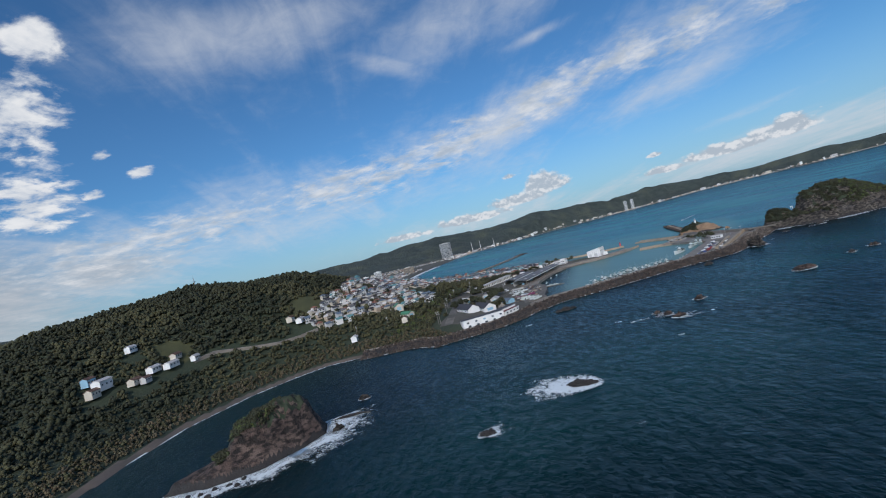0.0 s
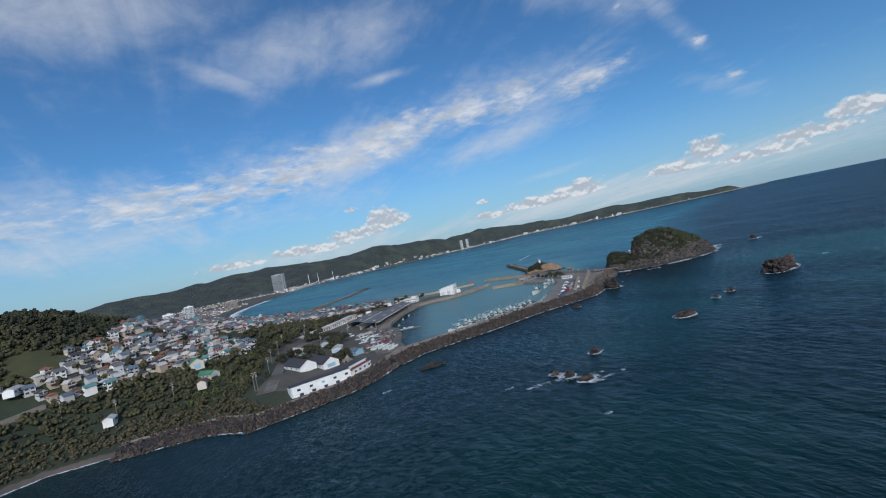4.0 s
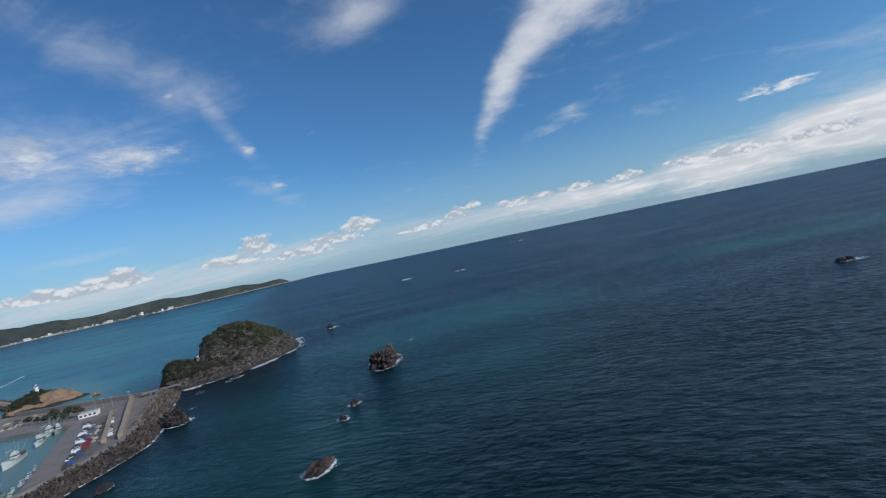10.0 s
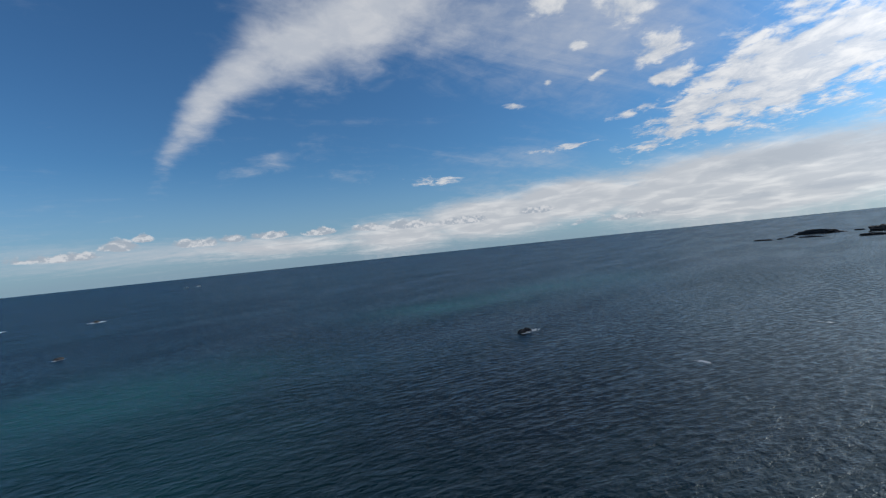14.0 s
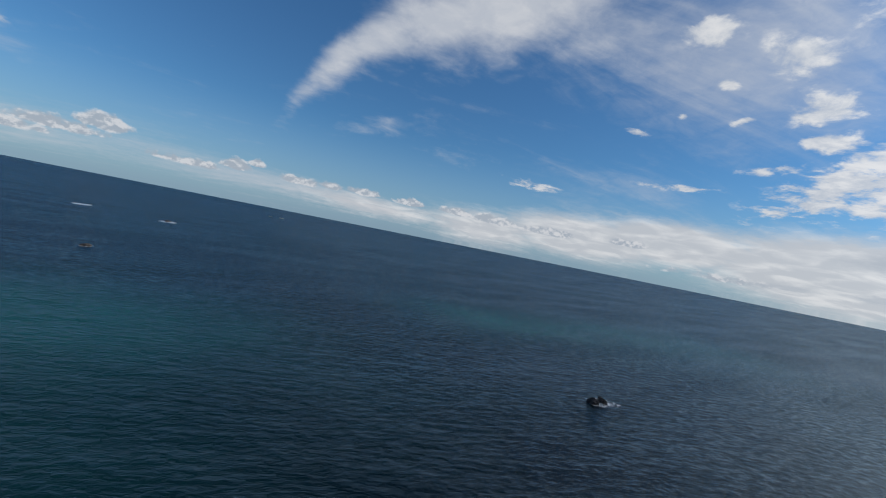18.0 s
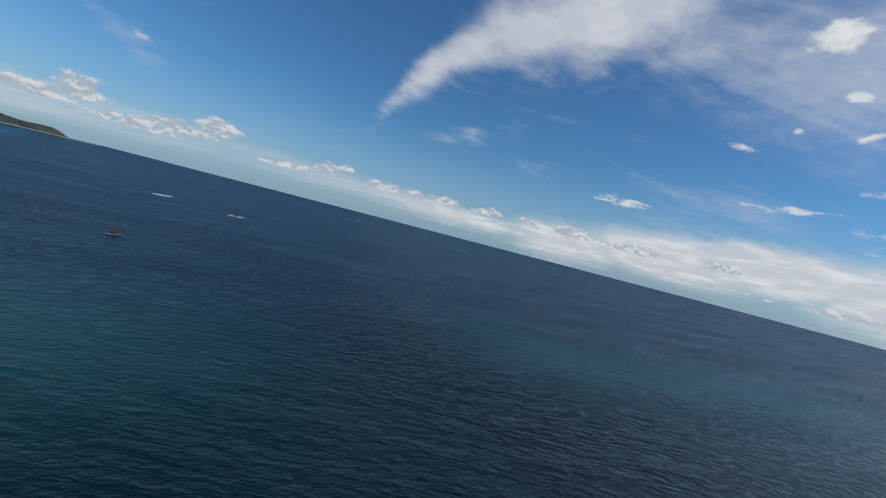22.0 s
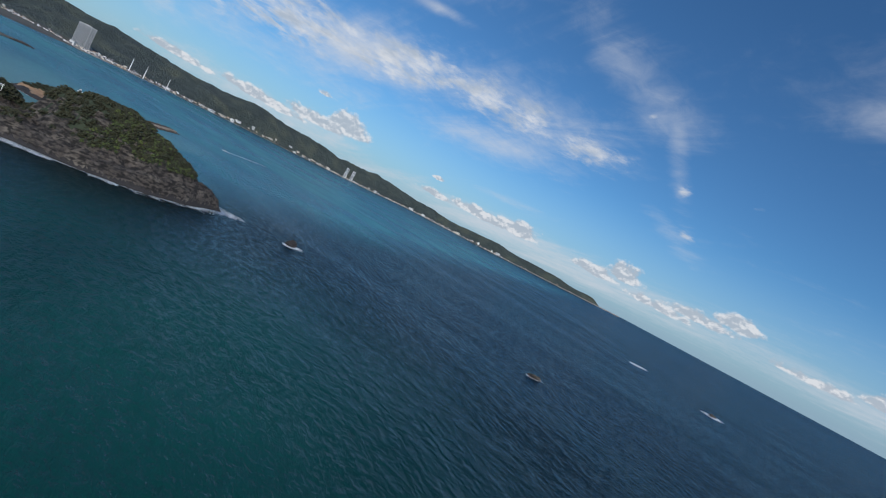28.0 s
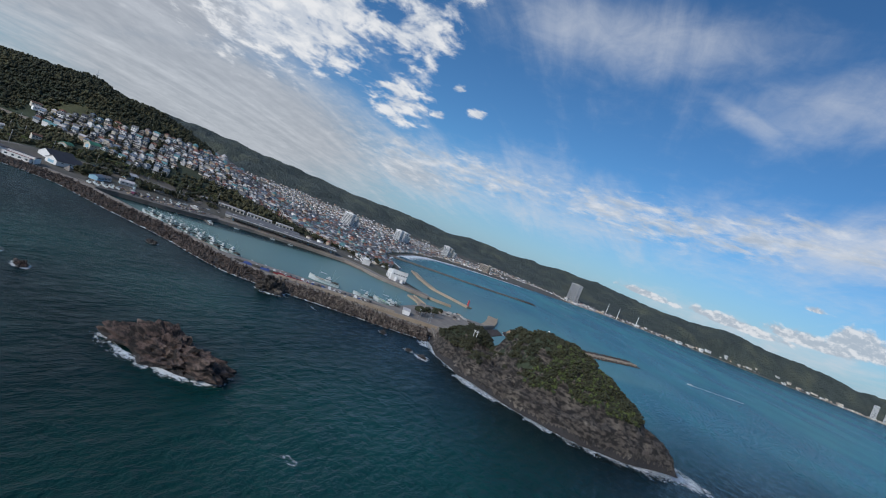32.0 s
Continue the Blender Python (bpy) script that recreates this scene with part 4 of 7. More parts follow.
rock("sea_rock", 251, 381, 26, 12, 8.6, 46, 3, ROCK_RED, "large jagged brown sea rock ringed by surf", 5, (0.1, 0.1), full=0.05, sub=5, drift=(0.6, -0.6))
rock("breakwater_boulder", 131, 446, 8.0, 10.0, 10.5, 10, 8, ROCK, "rugged brown boulder standing against the breakwater", 4, (0.0, 0.0), full=0.03, drift=(1, -0.3))
rock("sea_rock", 127, 283, 7.5, 5, 3.6, 20, 5, ROCK_RED, LBL, 4, group="shore rocks", full=0.00)
rock("sea_rock", 182, 330, 4.0, 2.6, 2.2, 30, 6, ROCK_RED, LBL, 3, group="shore rocks")
rock("sea_rock", 165, 318, 3.6, 2.4, 1.6, 70, 7, ROCK_DARK, LBL, 3, group="shore rocks", full=0.00)
rock("sea_rock", 36, 209, 3.8, 2.8, 2.2, 100, 9, ROCK_RED, LBL, 6, group="shore rocks", full=-0.03, drift=(-1, 0))
rock("sea_rock", 42, 200, 4.4, 3.0, 2.2, 30, 10, ROCK_RED, LBL, 5, group="shore rocks", full=-0.04, drift=(1, 0))
rock("sea_rock", 30, 214, 2.4, 2.0, 2.0, 30, 11, ROCK_RED, LBL, 4, group="shore rocks", full=0.00)
rock("sea_rock", 57, 240, 4.4, 3.0, 2.4, 60, 12, ROCK_RED, LBL, 4, group="shore rocks", full=0.03)
rock("long_reef_rock", -39, 273, 9.5, 3.0, 2.2, 28, 13, ROCK_DARK, "long low black rock off the sea wall", 1.2, full=0.18)
rock("sea_rock", 79, 378, 4.0, 3.0, 2.4, 40, 14, ROCK_DARK, LBL, 2, group="shore rocks", full=0.09)
rock("sea_rock", -5, 101, 6.0, 3.6, 2.4, 10, 15, ROCK_DARK, "dark rock in a wide ring of breaking surf", 11, group="shore rocks", full=-0.24, drift=(-1.2, 0))
rock("sea_rock", -36, 57, 4.0, 2.4, 1.6, 30, 16, ROCK_DARK, LBL, 5, group="shore rocks", full=0.00, drift=(1, 1))
rock("sea_rock", -133, 110, 3.6, 2.6, 2.2, 30, 17, ROCK, LBL, 3, group="shore rocks", full=0.10, drift=(1.2, 0.4))
rock("sea_rock", -121, 70, 3.0, 2.6, 3.0, 30, 18, ROCK, LBL, 4, group="shore rocks", full=-0.06)
rock("long_reef_rock", -124, 86, 9, 1.8, 1.2, 25, 19, ROCK_DARK, "long low black reef awash", 4, full=-0.03)
rock("sea_rock", 382, 629, 5.5, 4.0, 4.6, 40, 20, ROCK_DARK, "black sea rock off the island's point", 5, group="shore rocks", full=-0.12, drift=(0.8, -0.8))
rock("sea_rock", 142, 690, 4.5, 3.4, 4.0, 10, 22, ROCK_ORANGE, "orange rock beside the lighthouse islet", 4, full=-0.03)
rock("sea_rock", 172, 513, 3.4, 2.4, 1.8, 10, 23, ROCK_DARK, LBL, 3, group="shore rocks", full=0.06)
rock("sea_rock", 207, 524, 4.0, 2.6, 2.0, 10, 24, ROCK_DARK, LBL, 6, group="shore rocks", full=0.03)
rock("sea_rock", 198, 519, 2.6, 2.0, 1.2, 70, 25, ROCK_DARK, LBL, 4, group="shore rocks", full=0.03)
rock("sea_rock", 496, 114, 3.8, 3.0, 3.4, 10, 26, ROCK_DARK, "pair of small black rocks in open water", 5, group="open water rocks", full=0.04, drift=(1.4, -1.2))
rock("sea_rock", 502, 108, 4.2, 2.6, 2.8, 60, 27, ROCK_DARK, "pair of small black rocks in open water", 6, group="open water rocks", full=-0.02, drift=(1.4, -1.2))
rock("sea_rock", 597, 594, 7.0, 3.5, 2.6, 20, 28, ROCK, "brown reef rock in open water", 5, group="open water rocks", full=-0.02)
rock("sea_rock", 1033, 905, 14, 5, 4.0, 30, 29, ROCK, "far brown reef rock in open water", 14, group="open water rocks", full=-0.26)
foam([(14, 200), (26, 205), (38, 204), (52, 206)], 6, False, 0.17, label="thin streaks of foam drifting off the rocks")
foam([(44, 196), (54, 200), (64, 206)], 5, False, 0.18, label="thin streaks of foam drifting off the rocks")
foam(oval(1015, 1104, 20, 6, 25), 12, strength=-0.24, label="white water breaking over a far sunken reef")
foam(oval(327, 629, 6, 4, 25), 11, strength=-0.20, label="surf breaking on the point of the island")
for rx, ry, a, b in ((372, 36, 8, 3), (432, -80, 8, 3), (311, 410, 5, 3), (150, 470, 7, 1.5), (6, 206, 4, 2), (40, 160, 3, 2), (20, 60, 3, 1.5), (-62, 236, 5, 2)):
    foam(oval(rx, ry, a * 0.55, b * 0.5, 25), a * 0.5, strength=0.17, label="white water breaking over a sunken reef")


# ---- breakwater and harbour works ----
def swept(name, line, profile, material, parent=None, label=""):
    """A profile of (offset to the right, height) points swept along a line, closed all round."""
    rows = [np.column_stack([offset_line(line, o), np.full(len(line), h)]) for o, h in profile]
    n, k = len(line), len(profile)
    v = np.stack(rows, 1).reshape(-1, 3)
    f = []
    for i in range(n - 1):
        for j in range(k):
            a, b = i * k + j, i * k + (j + 1) % k
            f.append((a, b, b + k, a + k))
    vs = [tuple(p) for p in v]
    me = bpy.data.meshes.new(name)
    me.from_pydata(vs, [], f + [tuple(range(k))[::-1], tuple((n - 1) * k + j for j in range(k))])
    me.materials.append(material)
    me.update()
    ob = new(name, me)
    if parent:
        ob.parent = parent
    if label:
        ob["label"] = label
    return ob


def slab(name, outline, z0, z1, material, parent=None, label=""):
    n = len(outline)
    area = sum(a[0] * b[1] - a[1] * b[0] for a, b in zip(outline, outline[1:] + outline[:1]))
    if area < 0:
        outline = outline[::-1]
    v = [(x, y, z0) for x, y in outline] + [(x, y, z1) for x, y in outline]
    f = [tuple(range(n, 2 * n)), tuple(range(n))[::-1]] + [(i, (i + 1) % n, n + (i + 1) % n, n + i) for i in range(n)]
    return mesh_object(name, v, f, material, parent, label)


def armour(line, o0, z0, o1, z1, spacing, size, keep=0, parent=None, material=None):
    """Concrete armour blocks heaped on a slope between two offsets; the first keep are pieces of their own."""
    p = np.array(line, float)
    seg = np.linalg.norm(np.diff(p, axis=0), axis=1)
    length, width = seg.sum(), math.hypot(o1 - o0, z1 - z0)
    n = int(length * width / spacing ** 2)
    s = RNG.uniform(0, length, n)
    cum = np.concatenate([[0], np.cumsum(seg)])
    i = np.clip(np.searchsorted(cum, s) - 1, 0, len(seg) - 1)
    w = ((s - cum[i]) / seg[i])[:, None]
    t = RNG.random(n)
    lo, hi = offset_line(line, o0), offset_line(line, o1)
    a, b = lo[i] * (1 - w) + lo[i + 1] * w, hi[i] * (1 - w) + hi[i + 1] * w
    xy = a * (1 - t[:, None]) + b * t[:, None]
    at = np.column_stack([xy, z0 + (z1 - z0) * t + RNG.uniform(-0.2, 0.7, n)])
    sc = size * RNG.uniform(0.8, 1.2, n)
    rot = turned(n)
    order = np.argsort(np.hypot(at[:, 0] - 40, at[:, 1] - 340)) if keep else np.arange(n)
    single, rest = order[:keep], order[keep:]
    repeat("armour_heap", *TETRA, at[rest], rot[rest], sc[rest], material or ARMOUR, parent)["kind"] = "stuff"
    me = None
    for k in single:
        if me is None:
            me = bpy.data.meshes.new("armour_block")
            me.from_pydata(*[TETRA[0], [], TETRA[1]])
            me.materials.append(ARMOUR_PIECE)
        ob = new("armour_block", me)
        ob.parent = parent
        ob.matrix_basis = Matrix.Translation(at[k]) @ Matrix(rot[k]).to_4x4() @ Matrix.Diagonal((sc[k], sc[k], sc[k], 1))


ARM = [(-74, 300), (-60, 322), (-38, 338), (-8, 358), (25, 384), (52, 404), (76, 416), (98, 430), (112, 454), (122, 480), (135, 508), (148, 535), (157, 558)]
arm = thing("breakwater_1", "long concrete breakwater with a heaped armour-block slope", "breakwater", kind="structure")
swept("rubble_core", ARM, [(2.2, -3), (15, -3), (13.5, 0.4), (8, 3.0), (2.2, 4.6)], ROCK_DARK, arm, "dark rubble core")
swept("parapet_wall", ARM, [(-1.2, -1), (2.2, -1), (2.2, 5.6), (0.6, 6.2), (-1.2, 6.2)], CONCRETE, arm, "tall stained concrete parapet")
swept("deck", ARM[:8], [(-15, -3), (-1.2, -3), (-1.2, 2.3), (-15, 2.2)], CONCRETE, arm, "worn tan concrete roadway")
swept("kerb", ARM[:7], [(-15.0, 2.2), (-14.5, 2.2), (-14.5, 2.5), (-15.0, 2.5)], CONCRETE_TAN, arm)
armour(ARM, 15.2, -0.4, 2.4, 4.9, 1.75, 1.55, 300, arm)
armour(ARM[8:], 14, 0.6, 0.0, 6.0, 1.8, 1.25, 0, arm, ARMOUR_PALE)
foam(offset_line(ARM, 15.0), 3.4, False, 0.02, label="thin white surf along the breakwater")

FRONT = [(-205, 214), (-182, 222), (-158, 229), (-133, 222), (-112, 240), (-94, 256), (-83, 274), (-76, 294), (-74, 302)]
front = thing("sea_wall_1", "concrete sea wall with armour blocks below the white sheds", "sea wall", kind="structure")
swept("rubble_core", FRONT, [(-2, -3), (13, -3), (11, 0.3), (4, 3.2), (-2, 3.6)], ROCK_DARK, front, "dark rubble core")
swept("parapet_wall", FRONT, [(-3.2, 0), (-2, 0), (-2, 4.6), (-3.2, 4.6)], CONCRETE, front)
armour(FRONT, 13, -0.4, -1.5, 3.8, 1.75, 1.55, 0, front)
foam(offset_line(FRONT, 12.0), 2.8, False, 0.05, label="thin white surf along the sea wall")

PLATFORM = [(52, 404), (58, 428), (70, 466), (84, 510), (99, 556), (62, 612), (48, 624), (54, 640), (74, 690), (84, 696), (112, 640), (150, 580), (156, 558), (147, 535), (134, 508), (121, 480), (111, 454), (97, 430), (76, 416)]
platform = thing("harbour_platform", "concrete harbour platform with parking and net yards", "quay", kind="structure")
slab("deck", PLATFORM, -3, 2.5, CONCRETE, platform)
slab("parking_lot", [(74, 440), (86, 476), (104, 548), (120, 546), (108, 500), (96, 452), (84, 436)], 2.504, 2.512, ASPHALT, platform, "patched grey asphalt")
for k, line in enumerate(([(104, 452), (116, 490), (130, 536), (144, 580)], [(97, 458), (109, 500), (122, 548)])):
    swept("inner_wall", line, [(-1.3, 2.3), (1.3, 2.3), (1.3, 5.6 - k), (-1.3, 5.6 - k)], CONCRETE_TAN, platform, "long tan concrete wall")
swept("north_wall", [(150, 574), (136, 600), (112, 642), (84, 698)], [(-1.5, -2), (1.5, -2), (1.0, 6.0), (-1.0, 6.0)], CONCRETE, platform, "tall dark concrete wall")
swept("north_rubble", [(152, 578), (138, 604), (114, 646), (86, 702)], [(0.8, -3), (11, -3), (9, 0.5), (0.8, 3.5)], ARMOUR, platform)

for nm, line, w, lab, mt in (("pier_1", [(62, 616), (48, 625), (30, 628), (18, 629)], 4.5, "narrow tan concrete pier", CONCRETE_TAN), ("mole_1", [(78, 694), (60, 716), (36, 742), (14, 763)], 6.5, "tan concrete mole with a rubble edge", CONCRETE_TAN),
                             ("mole_2", [(-205, 770), (-140, 744), (-76, 726), (-10, 741)], 5.5, "curved tan concrete mole with a red beacon", CONCRETE_TAN), ("mole_3", [(-352, 790), (-338, 880), (-322, 980), (-316, 1080), (-312, 1160)], 9, "long grey concrete mole with a rubble head", CONCRETE),
                             ("pier_2", [(-4, 664), (8, 676), (14, 690)], 3, "short concrete pier", CONCRETE_TAN)):
    pr = thing(nm, lab, "mole", kind="structure")
    swept("deck", line, [(-w, -3), (w, -3), (w, 1.8), (-w, 1.8)], mt, pr)
    swept("edge_wall", line, [(w - 1.2, 1.7), (w - 0.4, 1.7), (w - 0.4, 3.0), (w - 1.2, 3.0)], mt, pr)
rub = thing("rubble_mole", "low mole of heaped tan rubble beyond the lighthouse", "breakwater", kind="structure")
RUB = [(94, 776), (90, 830), (84, 900), (78, 970), (76, 1015)]
swept("rubble_core", RUB, [(-10, -3), (10, -3), (4, 2.6), (-4, 2.6)], CONCRETE_TAN, rub)
armour(RUB, 10, -0.3, -10, 2.4, 2.4, 1.5, 0, rub)
tip = thing("mole_end", "round head of tan rubble at the end of the grey mole", "breakwater", kind="structure")
armour([(-313, 1150), (-310, 1180), (-306, 1200)], 10, 0.3, -11, 1.2, 2.2, 1.7, 0, tip)

bridge = thing("footbridge", "narrow concrete footbridge from the breakwater to the island", "bridge")
part("deck", rod(bmesh.new(), (150, 568, 5), (172, 558, 6), 0.2), CONCRETE, bridge)
swept("walkway", [(148, 570), (160, 564), (174, 556)], [(-1.3, 4.6), (1.3, 4.6), (1.3, 5.0), (-1.3, 5.0)], CONCRETE, bridge)
for o in (-1.3, 1.2):
    swept("parapet", [(148, 570), (160, 564), (174, 556)], [(o, 5.0), (o + 0.12, 5.0), (o + 0.12, 6.0), (o, 6.0)], CONCRETE, bridge)
for px, py in ((154, 567), (163, 562.4)):
    part("pillar", boxes((px - 0.6, px + 0.6, py - 0.6, py + 0.6, -2, 4.6)), CONCRETE, bridge)


def beacon(x, y, z, colour, h, r, name, label):
    t = thing(name, label, "lighthouse", (x, y, z))
    part("base", rod(bmesh.new(), (0, 0, -1.5), (0, 0, h * 0.08), r * 1.7, r * 1.7, 12), colour, t)
    part("tower", rod(bmesh.new(), (0, 0, h * 0.05), (0, 0, h * 0.72), r, r * 0.72, 16), colour, t)
    part("gallery", rod(bmesh.new(), (0, 0, h * 0.72), (0, 0, h * 0.76), r * 1.15, r * 1.15, 16), colour, t)
    part("lantern", rod(bmesh.new(), (0, 0, h * 0.76), (0, 0, h * 0.9), r * 0.55, r * 0.55, 12), GLASS, t)
    part("dome", rod(bmesh.new(), (0, 0, h * 0.9), (0, 0, h), r * 0.65, 0.1, 12), colour, t)
    for k in range(8):
        a = k * math.pi / 4
        part("rail_post", rod(bmesh.new(), (r * 1.1 * math.cos(a), r * 1.1 * math.sin(a), h * 0.76), (r * 1.1 * math.cos(a), r * 1.1 * math.sin(a), h * 0.82), 0.05, None, 4), colour, t)
    part("door", boxes((-0.45, 0.45, -r * 1.02, -r * 0.9, 0.3, 2.3)), GLASS, t)
    return t


RED = paint("red_paint", (0.55, 0.05, 0.05), (0.42, 0.045, 0.04), 3, 0.55)
beacon(108, 758, 10.0, WHITE, 11.0, 1.9, "lighthouse", "white round lighthouse on the orange islet")
beacon(-14, 740, 1.8, RED, 9.0, 1.3, "red_beacon", "small red beacon at the end of the mole")

foam([(-238, 0), (-249, 42), (-261, 86), (-260, 138), (-247, 175), (-232, 198), (-205, 209)], 3.2, False, 0.00, label="thin white surf along the cove beach")
foam([(-205, 741), (-300, 769), (-420, 863)], 9, False, -0.02, label="white surf rolling onto the bay beach")
foam([(-420, 866), (-560, 992), (-650, 1097), (-735, 1257), (-790, 1427), (-850, 1707)], 42, False, -0.16, label="broad white surf rolling onto the bay beach")


# ---- building helpers ----
def ground(x, y):
    return float(land_height(np.array([x]), np.array([y]))[0])


MESHES = {}


def shared(name, key, make, material, parent, at=(0, 0, 0), turn=0.0, label=""):
    """A part whose mesh is built once for each key and material."""
    k = (name, key, material.name)
    if k not in MESHES:
        bm = make()
        me = bpy.data.meshes.new(name)
        bm.to_mesh(me)
        bm.free()
        me.materials.append(material)
        MESHES[k] = me
    ob = new(name, MESHES[k])
    ob.parent = parent
    ob.matrix_basis = pose(*at, 0, 0, turn)
    if label:
        ob["label"] = label
    return ob


def pane(parent, x, y, z, w, h, turn=0.0, material=None, name="window"):
    """A window: a dark pane with a light frame round it, set in the wall's face."""
    ob = shared(name, (w, h), lambda: boxes((-w / 2, w / 2, -0.06, 0.05, -h / 2, h / 2)), material or GLASS, parent, (x, y, z), turn)
    if name == "window":
        t = 0.10
        shared("window_frame", (w, h), lambda: boxes((-w / 2 - t, w / 2 + t, -0.09, 0.02, h / 2, h / 2 + t), (-w / 2 - t, w / 2 + t, -0.09, 0.02, -h / 2 - t, -h / 2), (-w / 2 - t, -w / 2, -0.09, 0.02, -h / 2, h / 2), (w / 2, w / 2 + t, -0.09, 0.02, -h / 2, h / 2)), FRAME, ob)
    return ob


FRAME = paint("window_frame_metal", (0.55, 0.56, 0.57), (0.45, 0.45, 0.46), 2, 0.5)


def gable_roof(w, d, h, over=0.5, thick=0.25):
    """A pitched roof with its ridge along y."""
    bm = bmesh.new()
    a, b = w / 2 + over, d / 2 + over
    drop = over * h / (w / 2)
    top = [(-a, -drop), (0, h), (a, -drop)]
    ring = [(x, z + thick) for x, z in top] + [(x, z) for x, z in top[::-1]]
    va = [bm.verts.new((x, -b, z)) for x, z in ring]
    vb = [bm.verts.new((x, b, z)) for x, z in ring]
    n = len(ring)
    for i in range(n):
        bm.faces.new((va[i], va[(i + 1) % n], vb[(i + 1) % n], vb[i]))
    bm.faces.new(va[::-1])
    bm.faces.new(vb)
    bmesh.ops.recalc_face_normals(bm, faces=bm.faces)
    return bm


def hip_roof(w, d, h, over=0.6):
    bm = bmesh.new()
    a, b = w / 2 + over, d / 2 + over
    r = max(0.2, (d - w) / 2) if d > w else 0.2
    low = [bm.verts.new(p) for p in ((-a, -b, 0), (a, -b, 0), (a, b, 0), (-a, b, 0))]
    eave = [bm.verts.new((v.co.x, v.co.y, 0.22)) for v in low]
    top = [bm.verts.new((0, -r, h)), bm.verts.new((0, r, h))]
    bm.faces.new(low[::-1])
    for i in range(4):
        bm.faces.new((low[i], low[(i + 1) % 4], eave[(i + 1) % 4], eave[i]))
    bm.faces.new((eave[0], eave[1], top[0]))
    bm.faces.new((eave[1], eave[2], top[1], top[0]))
    bm.faces.new((eave[2], eave[3], top[1]))
    bm.faces.new((eave[3], eave[0], top[0], top[1]))
    bmesh.ops.recalc_face_normals(bm, faces=bm.faces)
    return bm


def gabled_body(w, d, h, rise):
    bm = bmesh.new()
    ring = [(-w / 2, -1), (w / 2, -1), (w / 2, h), (0, h + rise), (-w / 2, h)]
    va = [bm.verts.new((x, -d / 2, z)) for x, z in ring]
    vb = [bm.verts.new((x, d / 2, z)) for x, z in ring]
    for i in range(5):
        bm.faces.new((va[i], va[(i + 1) % 5], vb[(i + 1) % 5], vb[i]))
    bm.faces.new(va[::-1])
    bm.faces.new(vb)
    bmesh.ops.recalc_face_normals(bm, faces=bm.faces)
    return bm


# ---- white shed row on the sea wall ----
def shed_row():
    z = 3.4
    for k, (x, y, L, h, turn, w, lab, roof, rows) in enumerate(((-108, 259, 38, 6.2, 37.5, 8.5, "long white two-storey fishery shed with a dark flat roof", DARKROOF, 5), (-94.5, 282, 23, 5.8, 68, 8.5, "white two-storey fishery shed with a dark flat roof", DARKROOF, 3), (-88.2, 279.8, 20, 4.2, 68, 4.4, "low white shed with a dark red roof and a window band", MAROON, 4))):
        t = thing("sea_front_shed", lab, "shed", (x, y, z), turn, "sea front sheds")
        part("wall", boxes((-L / 2, L / 2, -w / 2, w / 2, -2, h), bevel=0.08), WHITE, t, "stained white painted wall")
        part("roof", boxes((-L / 2 - 0.3, L / 2 + 0.3, -w / 2 - 0.3, w / 2 + 0.3, h, h + 0.35)), roof, t)
        part("roof_edge", boxes((-L / 2 - 0.32, L / 2 + 0.32, -w / 2 - 0.36, -w / 2 - 0.3, h - 0.1, h + 0.45)), WHITE, t)
        for i in range(rows):
            px = -L / 2 + (i + 0.6) * L / rows
            pane(t, px, -w / 2, h * 0.66, 2.0, 1.3, 0, BLUEPANE if (k == 0 and i == 2) else None)
            if k < 2:
                pane(t, px + 1.2, -w / 2, 1.0, 2.4, 1.6, 0, None, "shutter")
            pane(t, px, w / 2, h * 0.6, 1.8, 1.2, 180)
        part("drain_pipe", rod(bmesh.new(), (-L / 2 + 0.4, -w / 2 - 0.1, -1), (-L / 2 + 0.4, -w / 2 - 0.1, h), 0.09), STEEL, t)


MAROON = paint("maroon_roof", (0.16, 0.035, 0.035), (0.11, 0.03, 0.03), 4, 0.7)
BLUEPANE = paint("pale_blue_panel", (0.25, 0.42, 0.52), (0.2, 0.34, 0.44), 2, 0.5)
BLUEROOF = paint("blue_roof", (0.115, 0.145, 0.185), (0.085, 0.11, 0.145), 4, 0.6)
TEALROOF = paint("teal_roof", (0.11, 0.23, 0.235), (0.085, 0.17, 0.175), 4, 0.6)
GREENROOF = paint("green_roof", (0.07, 0.22, 0.12), (0.05, 0.16, 0.09), 4, 0.6)
BROWNROOF = paint("brown_roof", (0.14, 0.075, 0.05), (0.10, 0.055, 0.04), 4, 0.75)
REDROOF = paint("red_roof", (0.26, 0.105, 0.075), (0.18, 0.08, 0.058), 4, 0.75)
PALEROOF = paint("pale_roof", (0.52, 0.48, 0.46), (0.40, 0.37, 0.36), 4, 0.7)
CREAM = paint("cream_wall", (0.54, 0.48, 0.40), (0.44, 0.39, 0.33), 4, 0.8)
GREYWALL = paint("grey_wall", (0.50, 0.48, 0.47), (0.40, 0.39, 0.38), 5, 0.8)
TANWALL = paint("tan_wall", (0.42, 0.33, 0.25), (0.34, 0.27, 0.2), 5, 0.8)
shed_row()

road = thing("coast_road", "narrow grey asphalt road behind the sheds", "road", kind="structure")
ROAD = [(-139, 254), (-143, 270), (-149, 290), (-157, 312), (-164, 334), (-171, 362), (-172, 400), (-160, 430)]
rz = [ground(x, y) for x, y in ROAD]
rows = []
for o in (-4.0, 4.0):
    for (x, y), z in zip(offset_line(ROAD, o), rz):
        rows.append((x, y, max(z, ground(x, y)) + 0.25))
n = len(ROAD)
